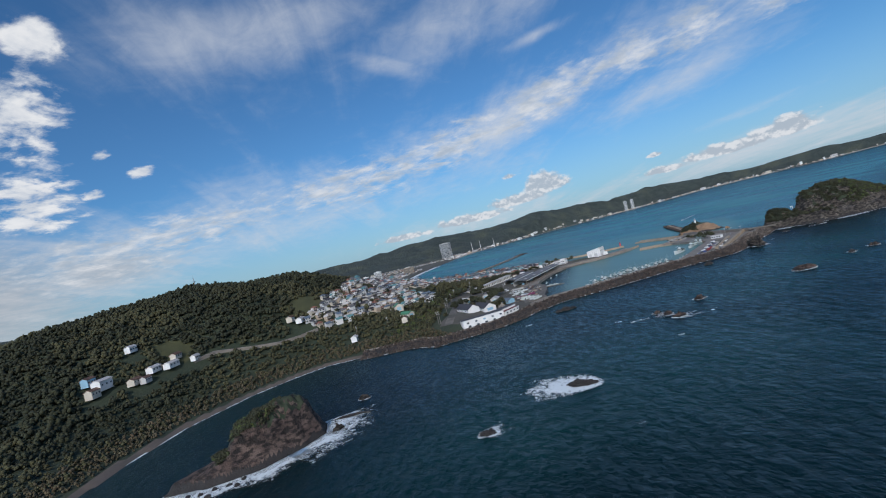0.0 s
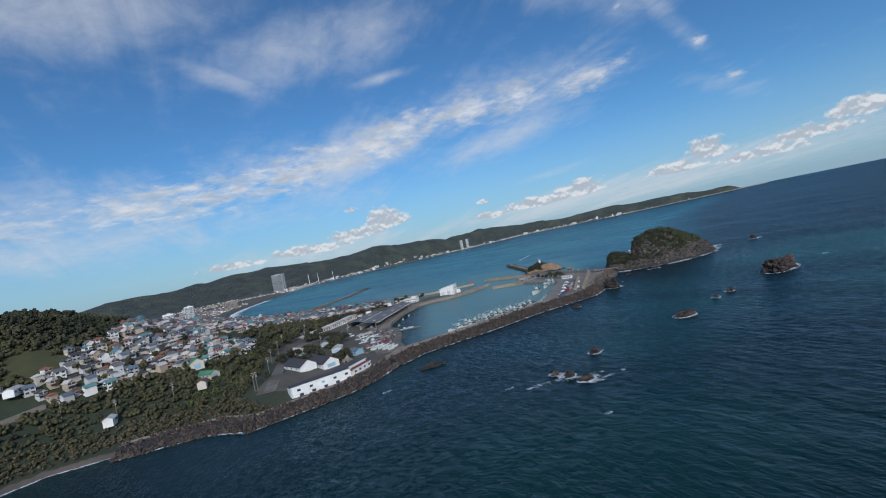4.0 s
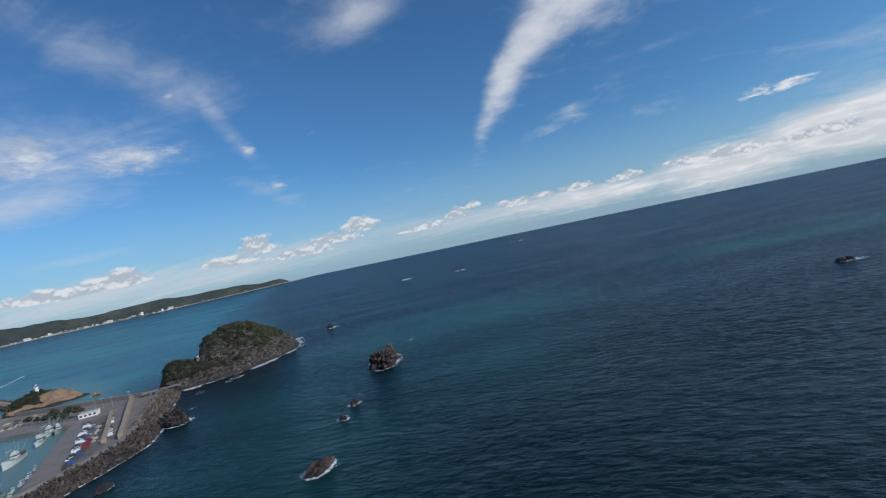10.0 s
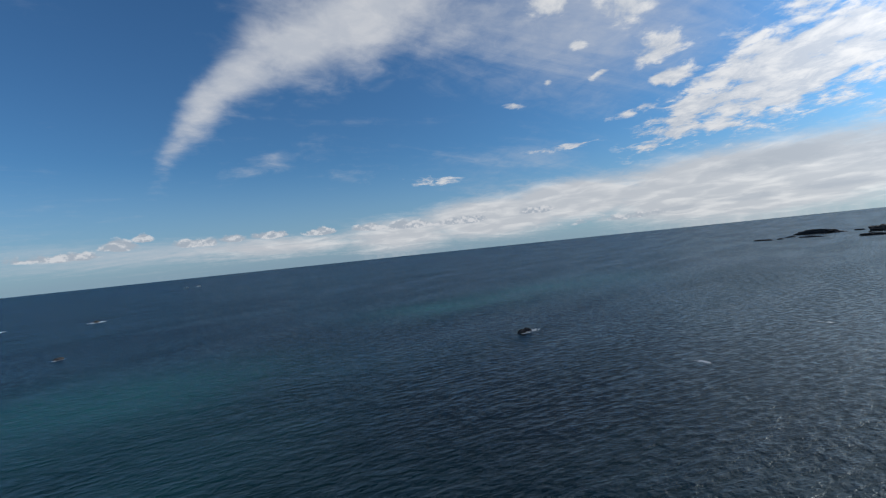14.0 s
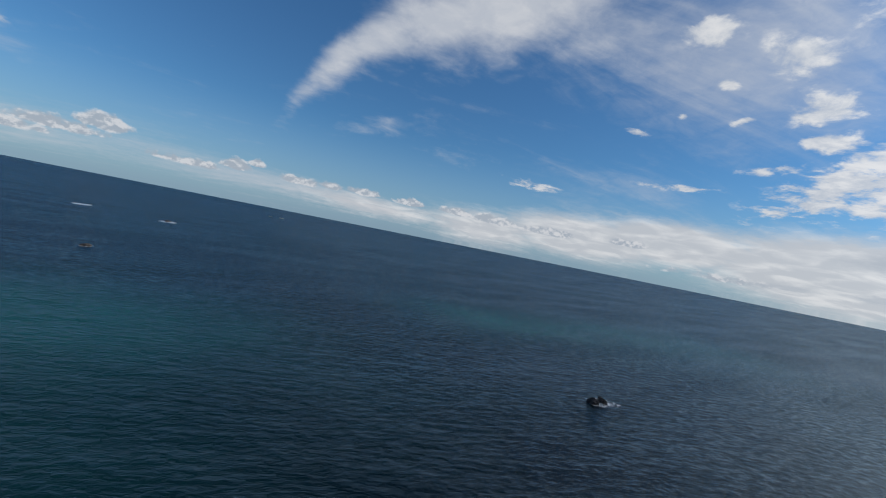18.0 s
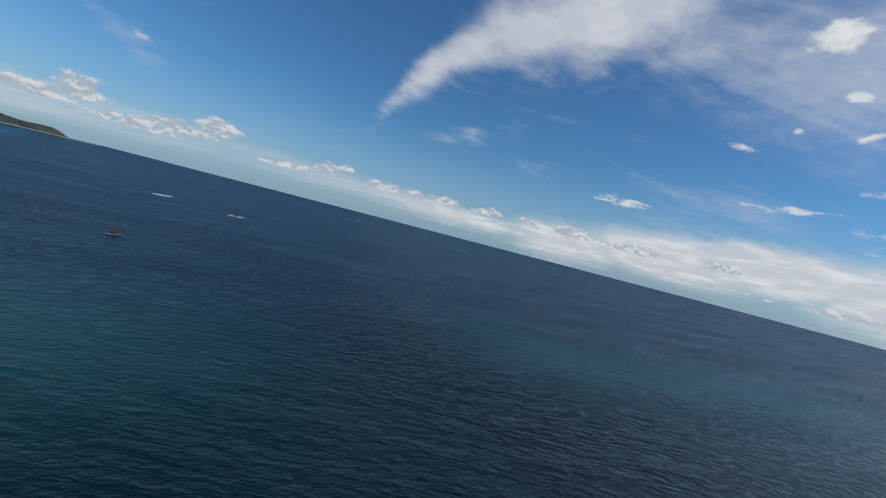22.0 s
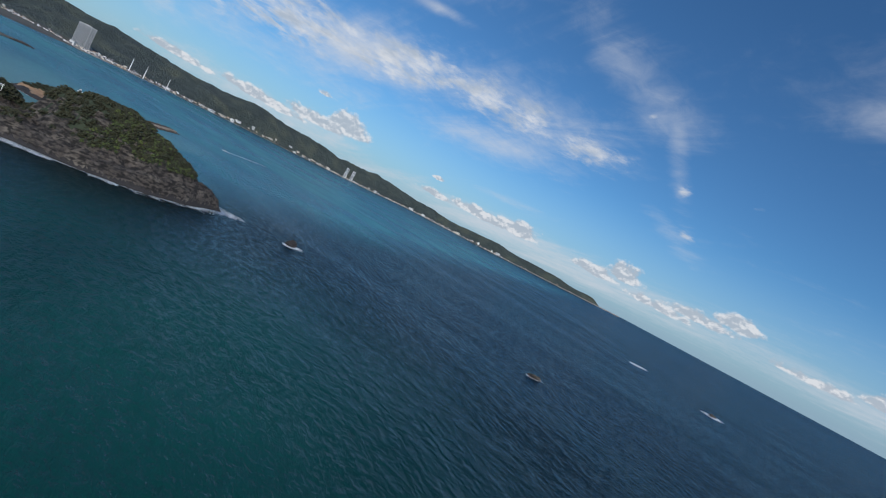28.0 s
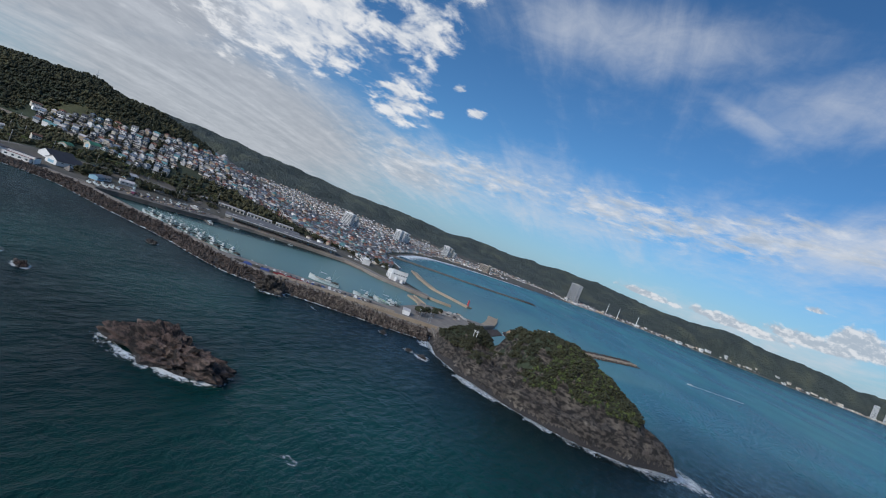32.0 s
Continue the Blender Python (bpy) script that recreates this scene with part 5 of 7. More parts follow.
mesh_object("carriageway", rows + [(x, y, z - 3) for x, y, z in rows], [(i, i + 1, n + i + 1, n + i) for i in range(n - 1)] + [(i, i + 1, 2 * n + i + 1, 2 * n + i) for i in range(n - 1)] + [(n + i, n + i + 1, 3 * n + i + 1, 3 * n + i) for i in range(n - 1)], ASPHALT, road)
yard = thing("slipway_yard", "worn grey boat yard sloping to the harbour", "yard", kind="structure")
slab("apron", [(-66, 336), (-72, 352), (-77, 390), (-85, 422), (-98, 440), (-120, 446), (-140, 430), (-150, 390), (-140, 356), (-112, 330), (-88, 318)], -1, 3.9, ASPHALT, yard, "patched asphalt apron")
quay = thing("market_quay", "straight concrete quay in front of the fish market", "quay", kind="structure")
QUAY = [(-100, 438), (-104, 480), (-99, 545), (-86, 588), (-62, 604), (-36, 612), (-11, 638), (6, 660)]
swept("deck", QUAY, [(-10, -2), (1.0, -3), (1.0, 3.0), (-10, 4.2)], CONCRETE, quay)
swept("kerb", QUAY, [(0.4, 3.0), (0.9, 3.0), (0.9, 3.35), (0.4, 3.35)], CONCRETE_TAN, quay)


def warehouse(x, y, w, d, h, rise, turn, roof, label, wall=None, doors=1):
    z = max(ground(x, y), 3.9)
    t = thing("warehouse", label, "warehouse", (x, y, z), turn, "yard warehouses")
    part("wall", gabled_body(w, d, h, rise), wall or WHITE, t)
    part("roof", gable_roof(w, d, rise), roof, t).matrix_basis = pose(0, 0, h)
    for i in range(doors):
        pane(t, (i - (doors - 1) / 2) * w / doors, -d / 2, h * 0.38, w / doors * 0.5, h * 0.75, 0, BLUEPANE, "sliding_door")
    for s in (-1, 1):
        for k in range(3):
            pane(t, s * w / 2, (k - 1) * d / 3.4, h * 0.6, 1.6, 1.0, 90 * s)
    return t


warehouse(-136.5, 299, 12.5, 26, 3.4, 3.6, 48, DARKROOF, "white warehouse with a dark charcoal pitched roof", None, 0)
warehouse(-122.5, 307, 12.5, 26, 3.4, 3.6, 46, DARKROOF, "white warehouse with a charcoal roof and pale blue door")
warehouse(-161, 357, 8, 14, 3.6, 1.8, 50, PALEROOF, "small cream shed with a pale blue-grey roof", CREAM)
warehouse(-105, 333, 8, 9, 3.4, 1.6, 58, BLUEROOF, "small blue shed with a pale blue roof", BLUEPANE)
warehouse(-116, 338, 7, 10, 3.0, 1.5, 30, GREYROOF, "low grey net shed", GREYWALL)
warehouse(-127, 356, 8, 12, 3.2, 1.6, 10, PALEROOF, "low shed with a pale rusty roof", GREYWALL)
warehouse(-148, 385, 7, 11, 3.0, 1.5, 20, GREYROOF, "low grey net shed", GREYWALL)
warehouse(-224, 316, 9, 13, 5.0, 2.6, 40, GREENROOF, "house with a bright green roof among trees", CREAM)
warehouse(-203, 296, 8, 14, 3.0, 2.0, 70, GREENROOF, "low house with a green roof among trees", CREAM)


def market_shed(x, y, w, d, turn, label, bays):
    t = thing("fish_market", label, "market hall", (x, y, 4.0), turn, "market halls")
    part("roof", gable_roof(w, d, 1.4, 1.2, 0.3), GREYROOF, t, "long grey metal roof").matrix_basis = pose(0, 0, 6.2)
    part("back_wall", boxes((-w / 2, -w / 2 + 0.3, -d / 2, d / 2, 0, 6.2)), GREYWALL, t)
    part("floor_slab", boxes((-w / 2, w / 2, -d / 2, d / 2, -2, 0.2)), CONCRETE, t)
    part("roof_fascia", boxes((w / 2 + 1.0, w / 2 + 1.25, -d / 2 - 1, d / 2 + 1, 5.2, 5.95)), WHITE, t)
    for i in range(bays + 1):
        shared("column", 0, lambda: boxes((-0.3, 0.3, -0.3, 0.3, 0, 6.2)), CONCRETE, t, (w / 2 - 0.6, -d / 2 + i * d / bays, 0))
    for i in range(1, bays, 5):
        shared("skylight", 0, lambda: boxes((-1.2, 1.2, -2.2, 2.2, -0.1, 0.25)), PALEROOF, t, (w / 4, -d / 2 + (i + 0.5) * d / bays, 7.15))
        shared("fish_crate_stack", i % 3, lambda: boxes((-1.5, 1.5, -1.1, 1.1, 0, 1.6 + 0.4 * (i % 3)), bevel=0.05), BLUEPANE, t, (0, -d / 2 + (i + 0.5) * d / bays, 0.2))


market_shed(-113, 514, 19, 128, -9, "long open fish market hall with a grey metal roof", 22)
market_shed(-140, 508, 17, 62, -9, "open fish market annex with a grey roof", 11)


def net_loft(x, y, L, turn, h=8.4, d=9.0):
    t = thing("net_loft", "two-storey white concrete net store with an open grid front", "building", (x, y, 3.6), turn, "net stores")
    part("wall", boxes((-d / 2, d / 2 - 1.4, -L / 2, L / 2, -1, h)), CREAM, t)
    part("roof", boxes((-d / 2 - 0.3, d / 2 + 0.3, -L / 2 - 0.3, L / 2 + 0.3, h, h + 0.4)), PALEROOF, t)
    part("balcony", boxes((d / 2 - 1.4, d / 2, -L / 2, L / 2, h / 2 - 0.2, h / 2 + 0.1)), WHITE, t)
    n = max(3, int(L / 4.2))
    for i in range(n + 1):
        shared("pillar", h, lambda: boxes((-0.25, 0.25, -0.25, 0.25, 0, h)), WHITE, t, (d / 2 - 0.3, -L / 2 + i * L / n, 0))
    for i in range(n):
        for f in range(2):
            pane(t, d / 2 - 1.4, -L / 2 + (i + 0.5) * L / n, 1.9 + f * h / 2, 2.4, 2.2, 90)
            pane(t, -d / 2, -L / 2 + (i + 0.5) * L / n, 2.2 + f * h / 2, 1.8, 1.3, -90)


for nx, ny, nl in ((-186, 440, 22), (-180, 466, 28), (-172, 498, 30), (-166, 529, 22)):
    net_loft(nx, ny, nl, -14)


# ---- hall and offices on the spit ----
def ice_plant():
    t = thing("ice_plant_hall", "tall white steel hall with a sloping roof on the spit", "hall", (-46, 642, 3.2), -14)
    w, d = 21, 20
    bm = bmesh.new()
    ring = [(-w / 2, -1), (w / 2, -1), (w / 2, 13.5), (-w / 2, 10.0)]
    va, vb = [bm.verts.new((x, -d / 2, z)) for x, z in ring], [bm.verts.new((x, d / 2, z)) for x, z in ring]
    for i in range(4):
        bm.faces.new((va[i], va[(i + 1) % 4], vb[(i + 1) % 4], vb[i]))
    bm.faces.new(va[::-1])
    bm.faces.new(vb)
    bmesh.ops.recalc_face_normals(bm, faces=bm.faces)
    part("wall", bm, WHITE, t, "white corrugated steel wall")
    bm = boxes((-w / 2 - 0.4, w / 2 + 0.4, -d / 2 - 0.4, d / 2 + 0.4, 0, 0.35))
    for v in bm.verts:
        v.co.z += 10.0 + (v.co.x + w / 2) * 3.5 / w
    part("roof", bm, WHITE, t)
    pane(t, 3, -d / 2, 3, 5, 6, 0, GREYWALL, "roller_door")
    pane(t, -6, -d / 2, 3, 4, 5, 0, GREYWALL, "roller_door")
    for i in range(6):
        pane(t, w / 2, -d / 2 + 3 + i * 3.2, 8.5, 1.8, 1.2, 90)
        shared("wall_rib", 0, lambda: boxes((-0.12, 0.12, -0.12, 0.05, 0, 10.2)), PALEROOF, t, (-w / 2 + 2 + i * 3.4, -d / 2, 0))
    for k, (tx, ty) in enumerate(((w / 2 + 4, -4), (w / 2 + 4, 4))):
        part("tank", rod(bmesh.new(), (tx, ty, -1), (tx, ty, 6 - k), 2.2, 2.2, 14), WHITE, t)
    q = thing("harbour_office", "white two-storey harbour office with a stepped roof", "office", (-100, 622, 3.8), -14)
    part("wall", boxes((-10, 10, -5, 5, -1, 6.4), bevel=0.08), WHITE, q)
    part("penthouse", boxes((2, 8, -3, 3, 6.4, 8.8)), WHITE, q)
    part("roof", boxes((-10.3, 10.3, -5.3, 5.3, 6.4, 6.75)), PALEROOF, q)
    for f in range(2):
        for i in range(6):
            pane(q, -8 + i * 3.2, -5, 1.7 + f * 3.0, 2.2, 1.3)


ice_plant()
term_office = thing("harbour_hut", "small white flat-roofed hut on the platform", "hut", (112, 566, 2.5), -30)
part("wall", boxes((-6, 6, -3, 3, 0, 3.4)), WHITE, term_office)
part("roof", boxes((-6.3, 6.3, -3.3, 3.3, 3.4, 3.7)), PALEROOF, term_office)
for i in range(4):
    pane(term_office, -4.4 + i * 2.9, -3, 1.8, 1.6, 1.3)


# ---- town houses ----
HOUSE_WHITE = paint("house_white", (0.76, 0.72, 0.69), (0.62, 0.58, 0.56), 5, 0.85)
WALLS = [HOUSE_WHITE, CREAM, GREYWALL, GREYWALL, CREAM, TANWALL, HOUSE_WHITE]
ROOFS = [GREYROOF, DARKROOF, BROWNROOF, BLUEROOF, PALEROOF, REDROOF, TEALROOF, PALEROOF]
ROOF_WORD = {GREYROOF.name: "grey tiled", DARKROOF.name: "dark tiled", BROWNROOF.name: "brown tiled", BLUEROOF.name: "blue metal", PALEROOF.name: "pale flat-pitched", REDROOF.name: "red tiled", TEALROOF.name: "teal metal"}
WALL_WORD = {HOUSE_WHITE.name: "white", CREAM.name: "cream", GREYWALL.name: "grey", TANWALL.name: "tan"}


def house_model(seed):
    rnd = random.Random(seed)
    wall, roof = WALLS[seed % 7], ROOFS[seed % 8]
    w, d, h = rnd.uniform(4.0, 5.2), rnd.uniform(4.8, 6.8), rnd.choice((2.8, 4.5, 4.7, 4.8))
    floors = 2 if h > 4 else 1
    t = thing("house", f"{'two-storey' if floors == 2 else 'one-storey'} {WALL_WORD[wall.name]} house with a {ROOF_WORD[roof.name]} roof", "house", (0, 0, -500 - 30 * seed), 0, "town houses")
    if seed % 3:
        part("wall", boxes((-w / 2, w / 2, -d / 2, d / 2, -2, h)), wall, t)
        part("roof", hip_roof(w, d, 1.6), roof, t).matrix_basis = pose(0, 0, h)
    else:
        part("wall", gabled_body(w, d, h, 1.6), wall, t)
        part("roof", gable_roof(w, d, 1.6), roof, t).matrix_basis = pose(0, 0, h)
    part("porch_roof", boxes((-w / 2 - 1.6, w / 2 + 0.3, -d / 2 - 1.5, -d / 2, 2.7, 2.95)), roof, t)
    for f in range(floors):
        for i in range(2):
            ob = shared("window", (1.8, 1.2), lambda: boxes((-0.9, 0.9, -0.06, 0.05, -0.6, 0.6)), GLASS, t, (-w / 4 + i * w / 2, -d / 2, 1.4 + 2.4 * f))
            shared("window", (1.8, 1.2), lambda: boxes((-0.9, 0.9, -0.06, 0.05, -0.6, 0.6)), GLASS, t, (w / 2, -d / 4 + i * d / 2, 1.4 + 2.4 * f), 90)
    shared("door", 0, lambda: boxes((-0.45, 0.45, -0.05, 0.06, 0, 2.0)), BROWNROOF, t, (0.2, -d / 2, 0))
    return t


TOWN = [(-350, 424), (-318, 350), (-284, 330), (-262, 352), (-246, 400), (-244, 440), (-238, 490), (-212, 550), (-178, 590), (-136, 612), (-118, 655), (-135, 685), (-208, 728), (-300, 756), (-425, 845), (-560, 970), (-690, 1130), (-820, 1250), (-900, 1000), (-640, 640), (-500, 500)]
WOODLOT = [(-226, 440), (-200, 450), (-156, 596), (-130, 612), (-145, 634), (-206, 556)]
OLD_ROAD = [(-318, 372), (-284, 378), (-250, 440), (-226, 440), (-216, 400), (-206, 366), (-212, 345), (-236, 300), (-262, 262), (-300, 250), (-312, 300)]


def spots(poly, step, jitter, seed, avoid=()):
    r = np.random.default_rng(seed)
    p = np.array(poly, float)
    gx, gy = np.meshgrid(np.arange(p[:, 0].min(), p[:, 0].max(), step), np.arange(p[:, 1].min(), p[:, 1].max(), step))
    x, y = gx.ravel() + r.uniform(-1, 1, gx.size) * jitter, gy.ravel() + r.uniform(-1, 1, gx.size) * jitter
    ok = inside(x, y, poly) & (signed(x, y, COAST) > 14)
    for a in avoid:
        ok &= ~inside(x, y, a)
    return x[ok], y[ok]


def build_town():
    models = [house_model(k) for k in range(14)]
    x, y = spots(TOWN, 7.6, 2.0, 3, (WOODLOT, OLD_ROAD))
    x2, y2 = spots(OLD_ROAD, 8.6, 2.2, 4)
    order = np.argsort(np.hypot(x - 0, y - 330))
    near = order[:250]
    xs, ys = np.concatenate([x[near], x2[:150]]), np.concatenate([y[near], y2[:150]])
    zs = land_height(xs, ys)
    r = random.Random(5)
    first = {}
    for i, (hx, hy, hz) in enumerate(zip(xs, ys, zs)):
        k = r.randrange(14)
        m4 = pose(hx, hy, hz + 0.2, 0, 0, -20 + r.choice((0, 90, 180, 270)) + r.uniform(-8, 8))
        if k not in first:
            models[k].matrix_basis = m4
            first[k] = 1
        else:
            copy_thing(models[k], m4)
    for k in range(14):
        if k not in first:
            models[k].matrix_basis = pose(-300 - 20 * k, 700, ground(-300 - 20 * k, 700))
    # the rest of the town, street after street to the foot of the hills
    rest = order[250:]
    fx, fy = [x[rest]], [y[rest]]
    rr = np.random.default_rng(9)
    gx, gy = np.meshgrid(np.arange(-2300, 100, 12.0), np.arange(380, 3300, 12.0))
    gx, gy = gx.ravel() + rr.uniform(-6, 6, gx.size), gy.ravel() + rr.uniform(-6, 6, gx.size)
    a, rad = bearing(gx, gy)
    hz = land_height(gx, gy)
    dens = 0.62 + 0.75 * bumps(gx, gy, 260, 3, 12) - np.clip((rad - 900) / 2600, 0, 0.5)
    ok = (signed(gx, gy, COAST) > 45) & (hz < 16) & (a > -84) & (a < -8) & ~inside(gx, gy, TOWN) & ~inside(gx, gy, WOODLOT) & (rr.random(gx.size) < dens) & (gy > 560 - 0.2 * gx * 0)
    fx.append(gx[ok])
    fy.append(gy[ok])
    fx, fy = np.concatenate(fx), np.concatenate(fy)
    fz = land_height(fx, fy)
    kind = rr.integers(0, 10, len(fx))
    body = ([(-0.5, -0.5, -0.3), (0.5, -0.5, -0.3), (0.5, 0.5, -0.3), (-0.5, 0.5, -0.3), (-0.5, -0.5, 1), (0.5, -0.5, 1), (0.5, 0.5, 1), (-0.5, 0.5, 1)], [(0, 1, 5, 4), (1, 2, 6, 5), (2, 3, 7, 6), (3, 0, 4, 7), (4, 5, 6, 7)])
    roof = ([(-0.62, -0.60, 0.94), (0.62, -0.60, 0.94), (0.62, 0.60, 0.94), (-0.62, 0.60, 0.94), (0, -0.28, 1.42), (0, 0.28, 1.42)], [(0, 1, 4, 4), (1, 2, 5, 4), (2, 3, 5, 5), (3, 0, 4, 5)])
    roof = (roof[0], [(0, 1, 4), (1, 2, 5), (1, 5, 4), (2, 3, 5), (3, 0, 4), (3, 4, 5)])
    turns, sizes = turned(len(fx), 0.0), np.stack([rr.uniform(3.8, 6.0, len(fx)), rr.uniform(4.6, 7.4, len(fx)), rr.choice([2.8, 4.2, 4.8, 7.5], len(fx), p=[0.4, 0.37, 0.19, 0.04])], -1)
    at = np.column_stack([fx, fy, fz])
    town = thing("far_town", "crowded low houses with grey, white and coloured roofs", "houses", kind="stuff")
    for g, mt in enumerate((HOUSE_WHITE, TANWALL, CREAM, GREYWALL)):
        s = (kind % 4) == g
        repeat("wall", *body, at[s], turns[s], sizes[s], mt, town)["kind"] = "stuff"
    for g, mt in enumerate((GREYROOF, DARKROOF, BROWNROOF, GREYROOF, BLUEROOF, REDROOF, PALEROOF, GREYROOF, DARKROOF, TEALROOF)):
        s = kind == g
        repeat("roof", *roof, at[s], turns[s], sizes[s], mt, town)["kind"] = "stuff"
    return len(fx)


build_town()


# ---- tower blocks ----
def tower(x, y, w, d, h, turn, label, wall=None, name="apartment_tower", z=None, group=""):
    z = ground(x, y) if z is None else z
    t = thing(name, label, "building", (x, y, z), turn, group)
    part("wall", boxes((-w / 2, w / 2, -d / 2, d / 2, -4, h)), wall or WHITE, t)
    part("roof_house", boxes((-w / 6, w / 6, -d / 4, d / 4, h, h + 3.2)), PALEROOF, t)
    part("parapet", boxes((-w / 2 - 0.2, w / 2 + 0.2, -d / 2 - 0.2, d / 2 + 0.2, h - 0.4, h + 0.9)), wall or WHITE, t)
    floors = int(h / 3.2)
    for f in range(floors):
        shared("window_band", (w, round(h)), lambda: boxes((-w / 2 + 0.8, w / 2 - 0.8, -0.1, 0.1, 0, 1.5)), GLASS, t, (0, -d / 2, 1.2 + f * 3.2))
        shared("balcony", (w, round(h)), lambda: boxes((-w / 2 + 0.4, w / 2 - 0.4, -1.2, 0, 0, 1.0)), wall or WHITE, t, (0, -d / 2, 0.2 + f * 3.2))
        shared("window_band", (d, round(h), 1), lambda: boxes((-d / 2 + 2, d / 2 - 2, -0.1, 0.1, 0, 1.3)), GLASS, t, (w / 2, 0, 1.2 + f * 3.2), 90)
    return t


tower(-645, 818, 26, 14, 37, 30, "tall white apartment tower above the town", group="town towers")
tower(-672, 846, 20, 12, 27, 30, "pale apartment block beside a taller tower", GREYWALL, group="town towers")
tower(-772, 1046, 22, 16, 38, 25, "white apartment tower near the beach", group="town towers")
tower(-800, 1082, 22, 16, 36, 25, "white apartment tower near the beach", group="town towers")
tower(-826, 1110, 18, 12, 24, 25, "grey apartment block near the beach", GREYWALL, group="town towers")
tower(-925, 1352, 26, 16, 40, 25, "white apartment tower at the beach", group="town towers")
tower(-955, 1392, 22, 16, 36, 25, "cream apartment tower at the beach", CREAM, group="town towers")
tower(-1010, 1450, 30, 14, 24, 25, "grey apartment block at the beach", GREYWALL, group="town towers")
tower(-890, 1530, 44, 16, 26, 20, "broad orange-brown hotel block at the beach", TANWALL, "beach_hotel")
tower(-1082, 2371, 66, 24, 92, -12, "very tall grey-white hotel tower by the bay", GREYWALL, "hotel_tower")
for k, (x, y) in enumerate(((-98, 4092), (-44, 4122))):
    tower(x, y, 24, 22, 84, 0, "tall white tower block on the far shore", WHITE, "hospital_tower", 6, "far twin towers")
rb = random.Random(11)
line = [np.array(p, float) for p in FAR_SHORE[3:12]]
for a, b in zip(line, line[1:]):
    steps = max(2, int(np.linalg.norm(b - a) / 46))
    for k in range(steps):
        p = a + (b - a) * (k + rb.random()) / steps
        inward = np.array([-(b - a)[1], (b - a)[0]])
        p = p + inward / np.linalg.norm(inward) * rb.uniform(12, 40)
        if rb.random() < 0.25:
            continue
        w, h = rb.choice((8, 10, 12, 14, 18, 24, 40)), rb.choice((3.5, 4, 5, 5, 6, 7, 8, 16))
        t = thing("shore_building", "white low building strung along the far shore", "building", (p[0], p[1], ground(p[0], p[1])), math.degrees(math.atan2((b - a)[1], (b - a)[0])), "far shore buildings")
        part("wall", boxes((-w / 2, w / 2, -9, 9, -6, h)), rb.choice((WHITE, CREAM, GREYWALL)), t)
        part("roof", boxes((-w / 2 - 0.5, w / 2 + 0.5, -9.5, 9.5, h, h + 1)), PALEROOF, t)
        shared("window_band", round(w), lambda: boxes((-w / 2 + 2, w / 2 - 2, -0.1, 0.1, 0, 1.8)), GLASS, t, (0, -9, h * 0.45))
rs = np.random.default_rng(31)
hx, hy = [], []
for a, b in zip(line, line[1:]):
    n = int(np.linalg.norm(b - a) / 7)
    w = rs.random(n)[:, None]
    side = np.array([-(b - a)[1], (b - a)[0]]) / np.linalg.norm(b - a)
    q = a + (b - a) * w + side * (20 + 60 * rs.random(n)[:, None] ** 2)
    hx.append(q[:, 0])
    hy.append(q[:, 1])
hx, hy = np.concatenate(hx), np.concatenate(hy)
hz = land_height(hx, hy)
ok = hz - sea_level(hx, hy) < 14
hx, hy, hz = hx[ok], hy[ok], hz[ok]
villa = ([(-0.5, -0.5, -0.6), (0.5, -0.5, -0.6), (0.5, 0.5, -0.6), (-0.5, 0.5, -0.6), (-0.5, -0.5, 1), (0.5, -0.5, 1), (0.5, 0.5, 1), (-0.5, 0.5, 1), (-0.5, 0, 1.35), (0.5, 0, 1.35)], [(0, 1, 5), (0, 5, 4), (1, 2, 6), (1, 6, 5), (2, 3, 7), (2, 7, 6), (3, 0, 4), (3, 4, 7), (4, 5, 9), (4, 9, 8), (6, 7, 8), (6, 8, 9), (7, 4, 8), (5, 6, 9)])
far_row = thing("far_shore_houses", "long row of small pale houses along the far shore", "houses", kind="stuff")
kind_ = rs.integers(0, 4, len(hx))
for g, mt in enumerate((CREAM, GREYWALL, TANWALL, GREYROOF)):
    sel = kind_ == g
    repeat("house_row", *villa, np.column_stack([hx, hy, hz])[sel], turned(int(sel.sum()), 0.0), np.stack([rs.uniform(6, 16, sel.sum()), rs.uniform(6, 10, sel.sum()), rs.choice([3.0, 3.6, 4.4, 6.0], sel.sum())], -1), mt, far_row)["kind"] = "stuff"
for k, (x, y) in enumerate(((-985, 2560), (-950, 2620), (-890, 2720))):
    t = thing("wind_mast", "slender white mast behind the hotel tower", "mast", (x, y, ground(x, y)), 0, "far masts")
    part("pole", rod(bmesh.new(), (0, 0, -2), (0, 0, 62), 2.0, 1.0, 8), WHITE, t)
    part("cap", rod(bmesh.new(), (0, 0, 62), (0, 0, 65), 1.6, 1.6, 8), PALEROOF, t)

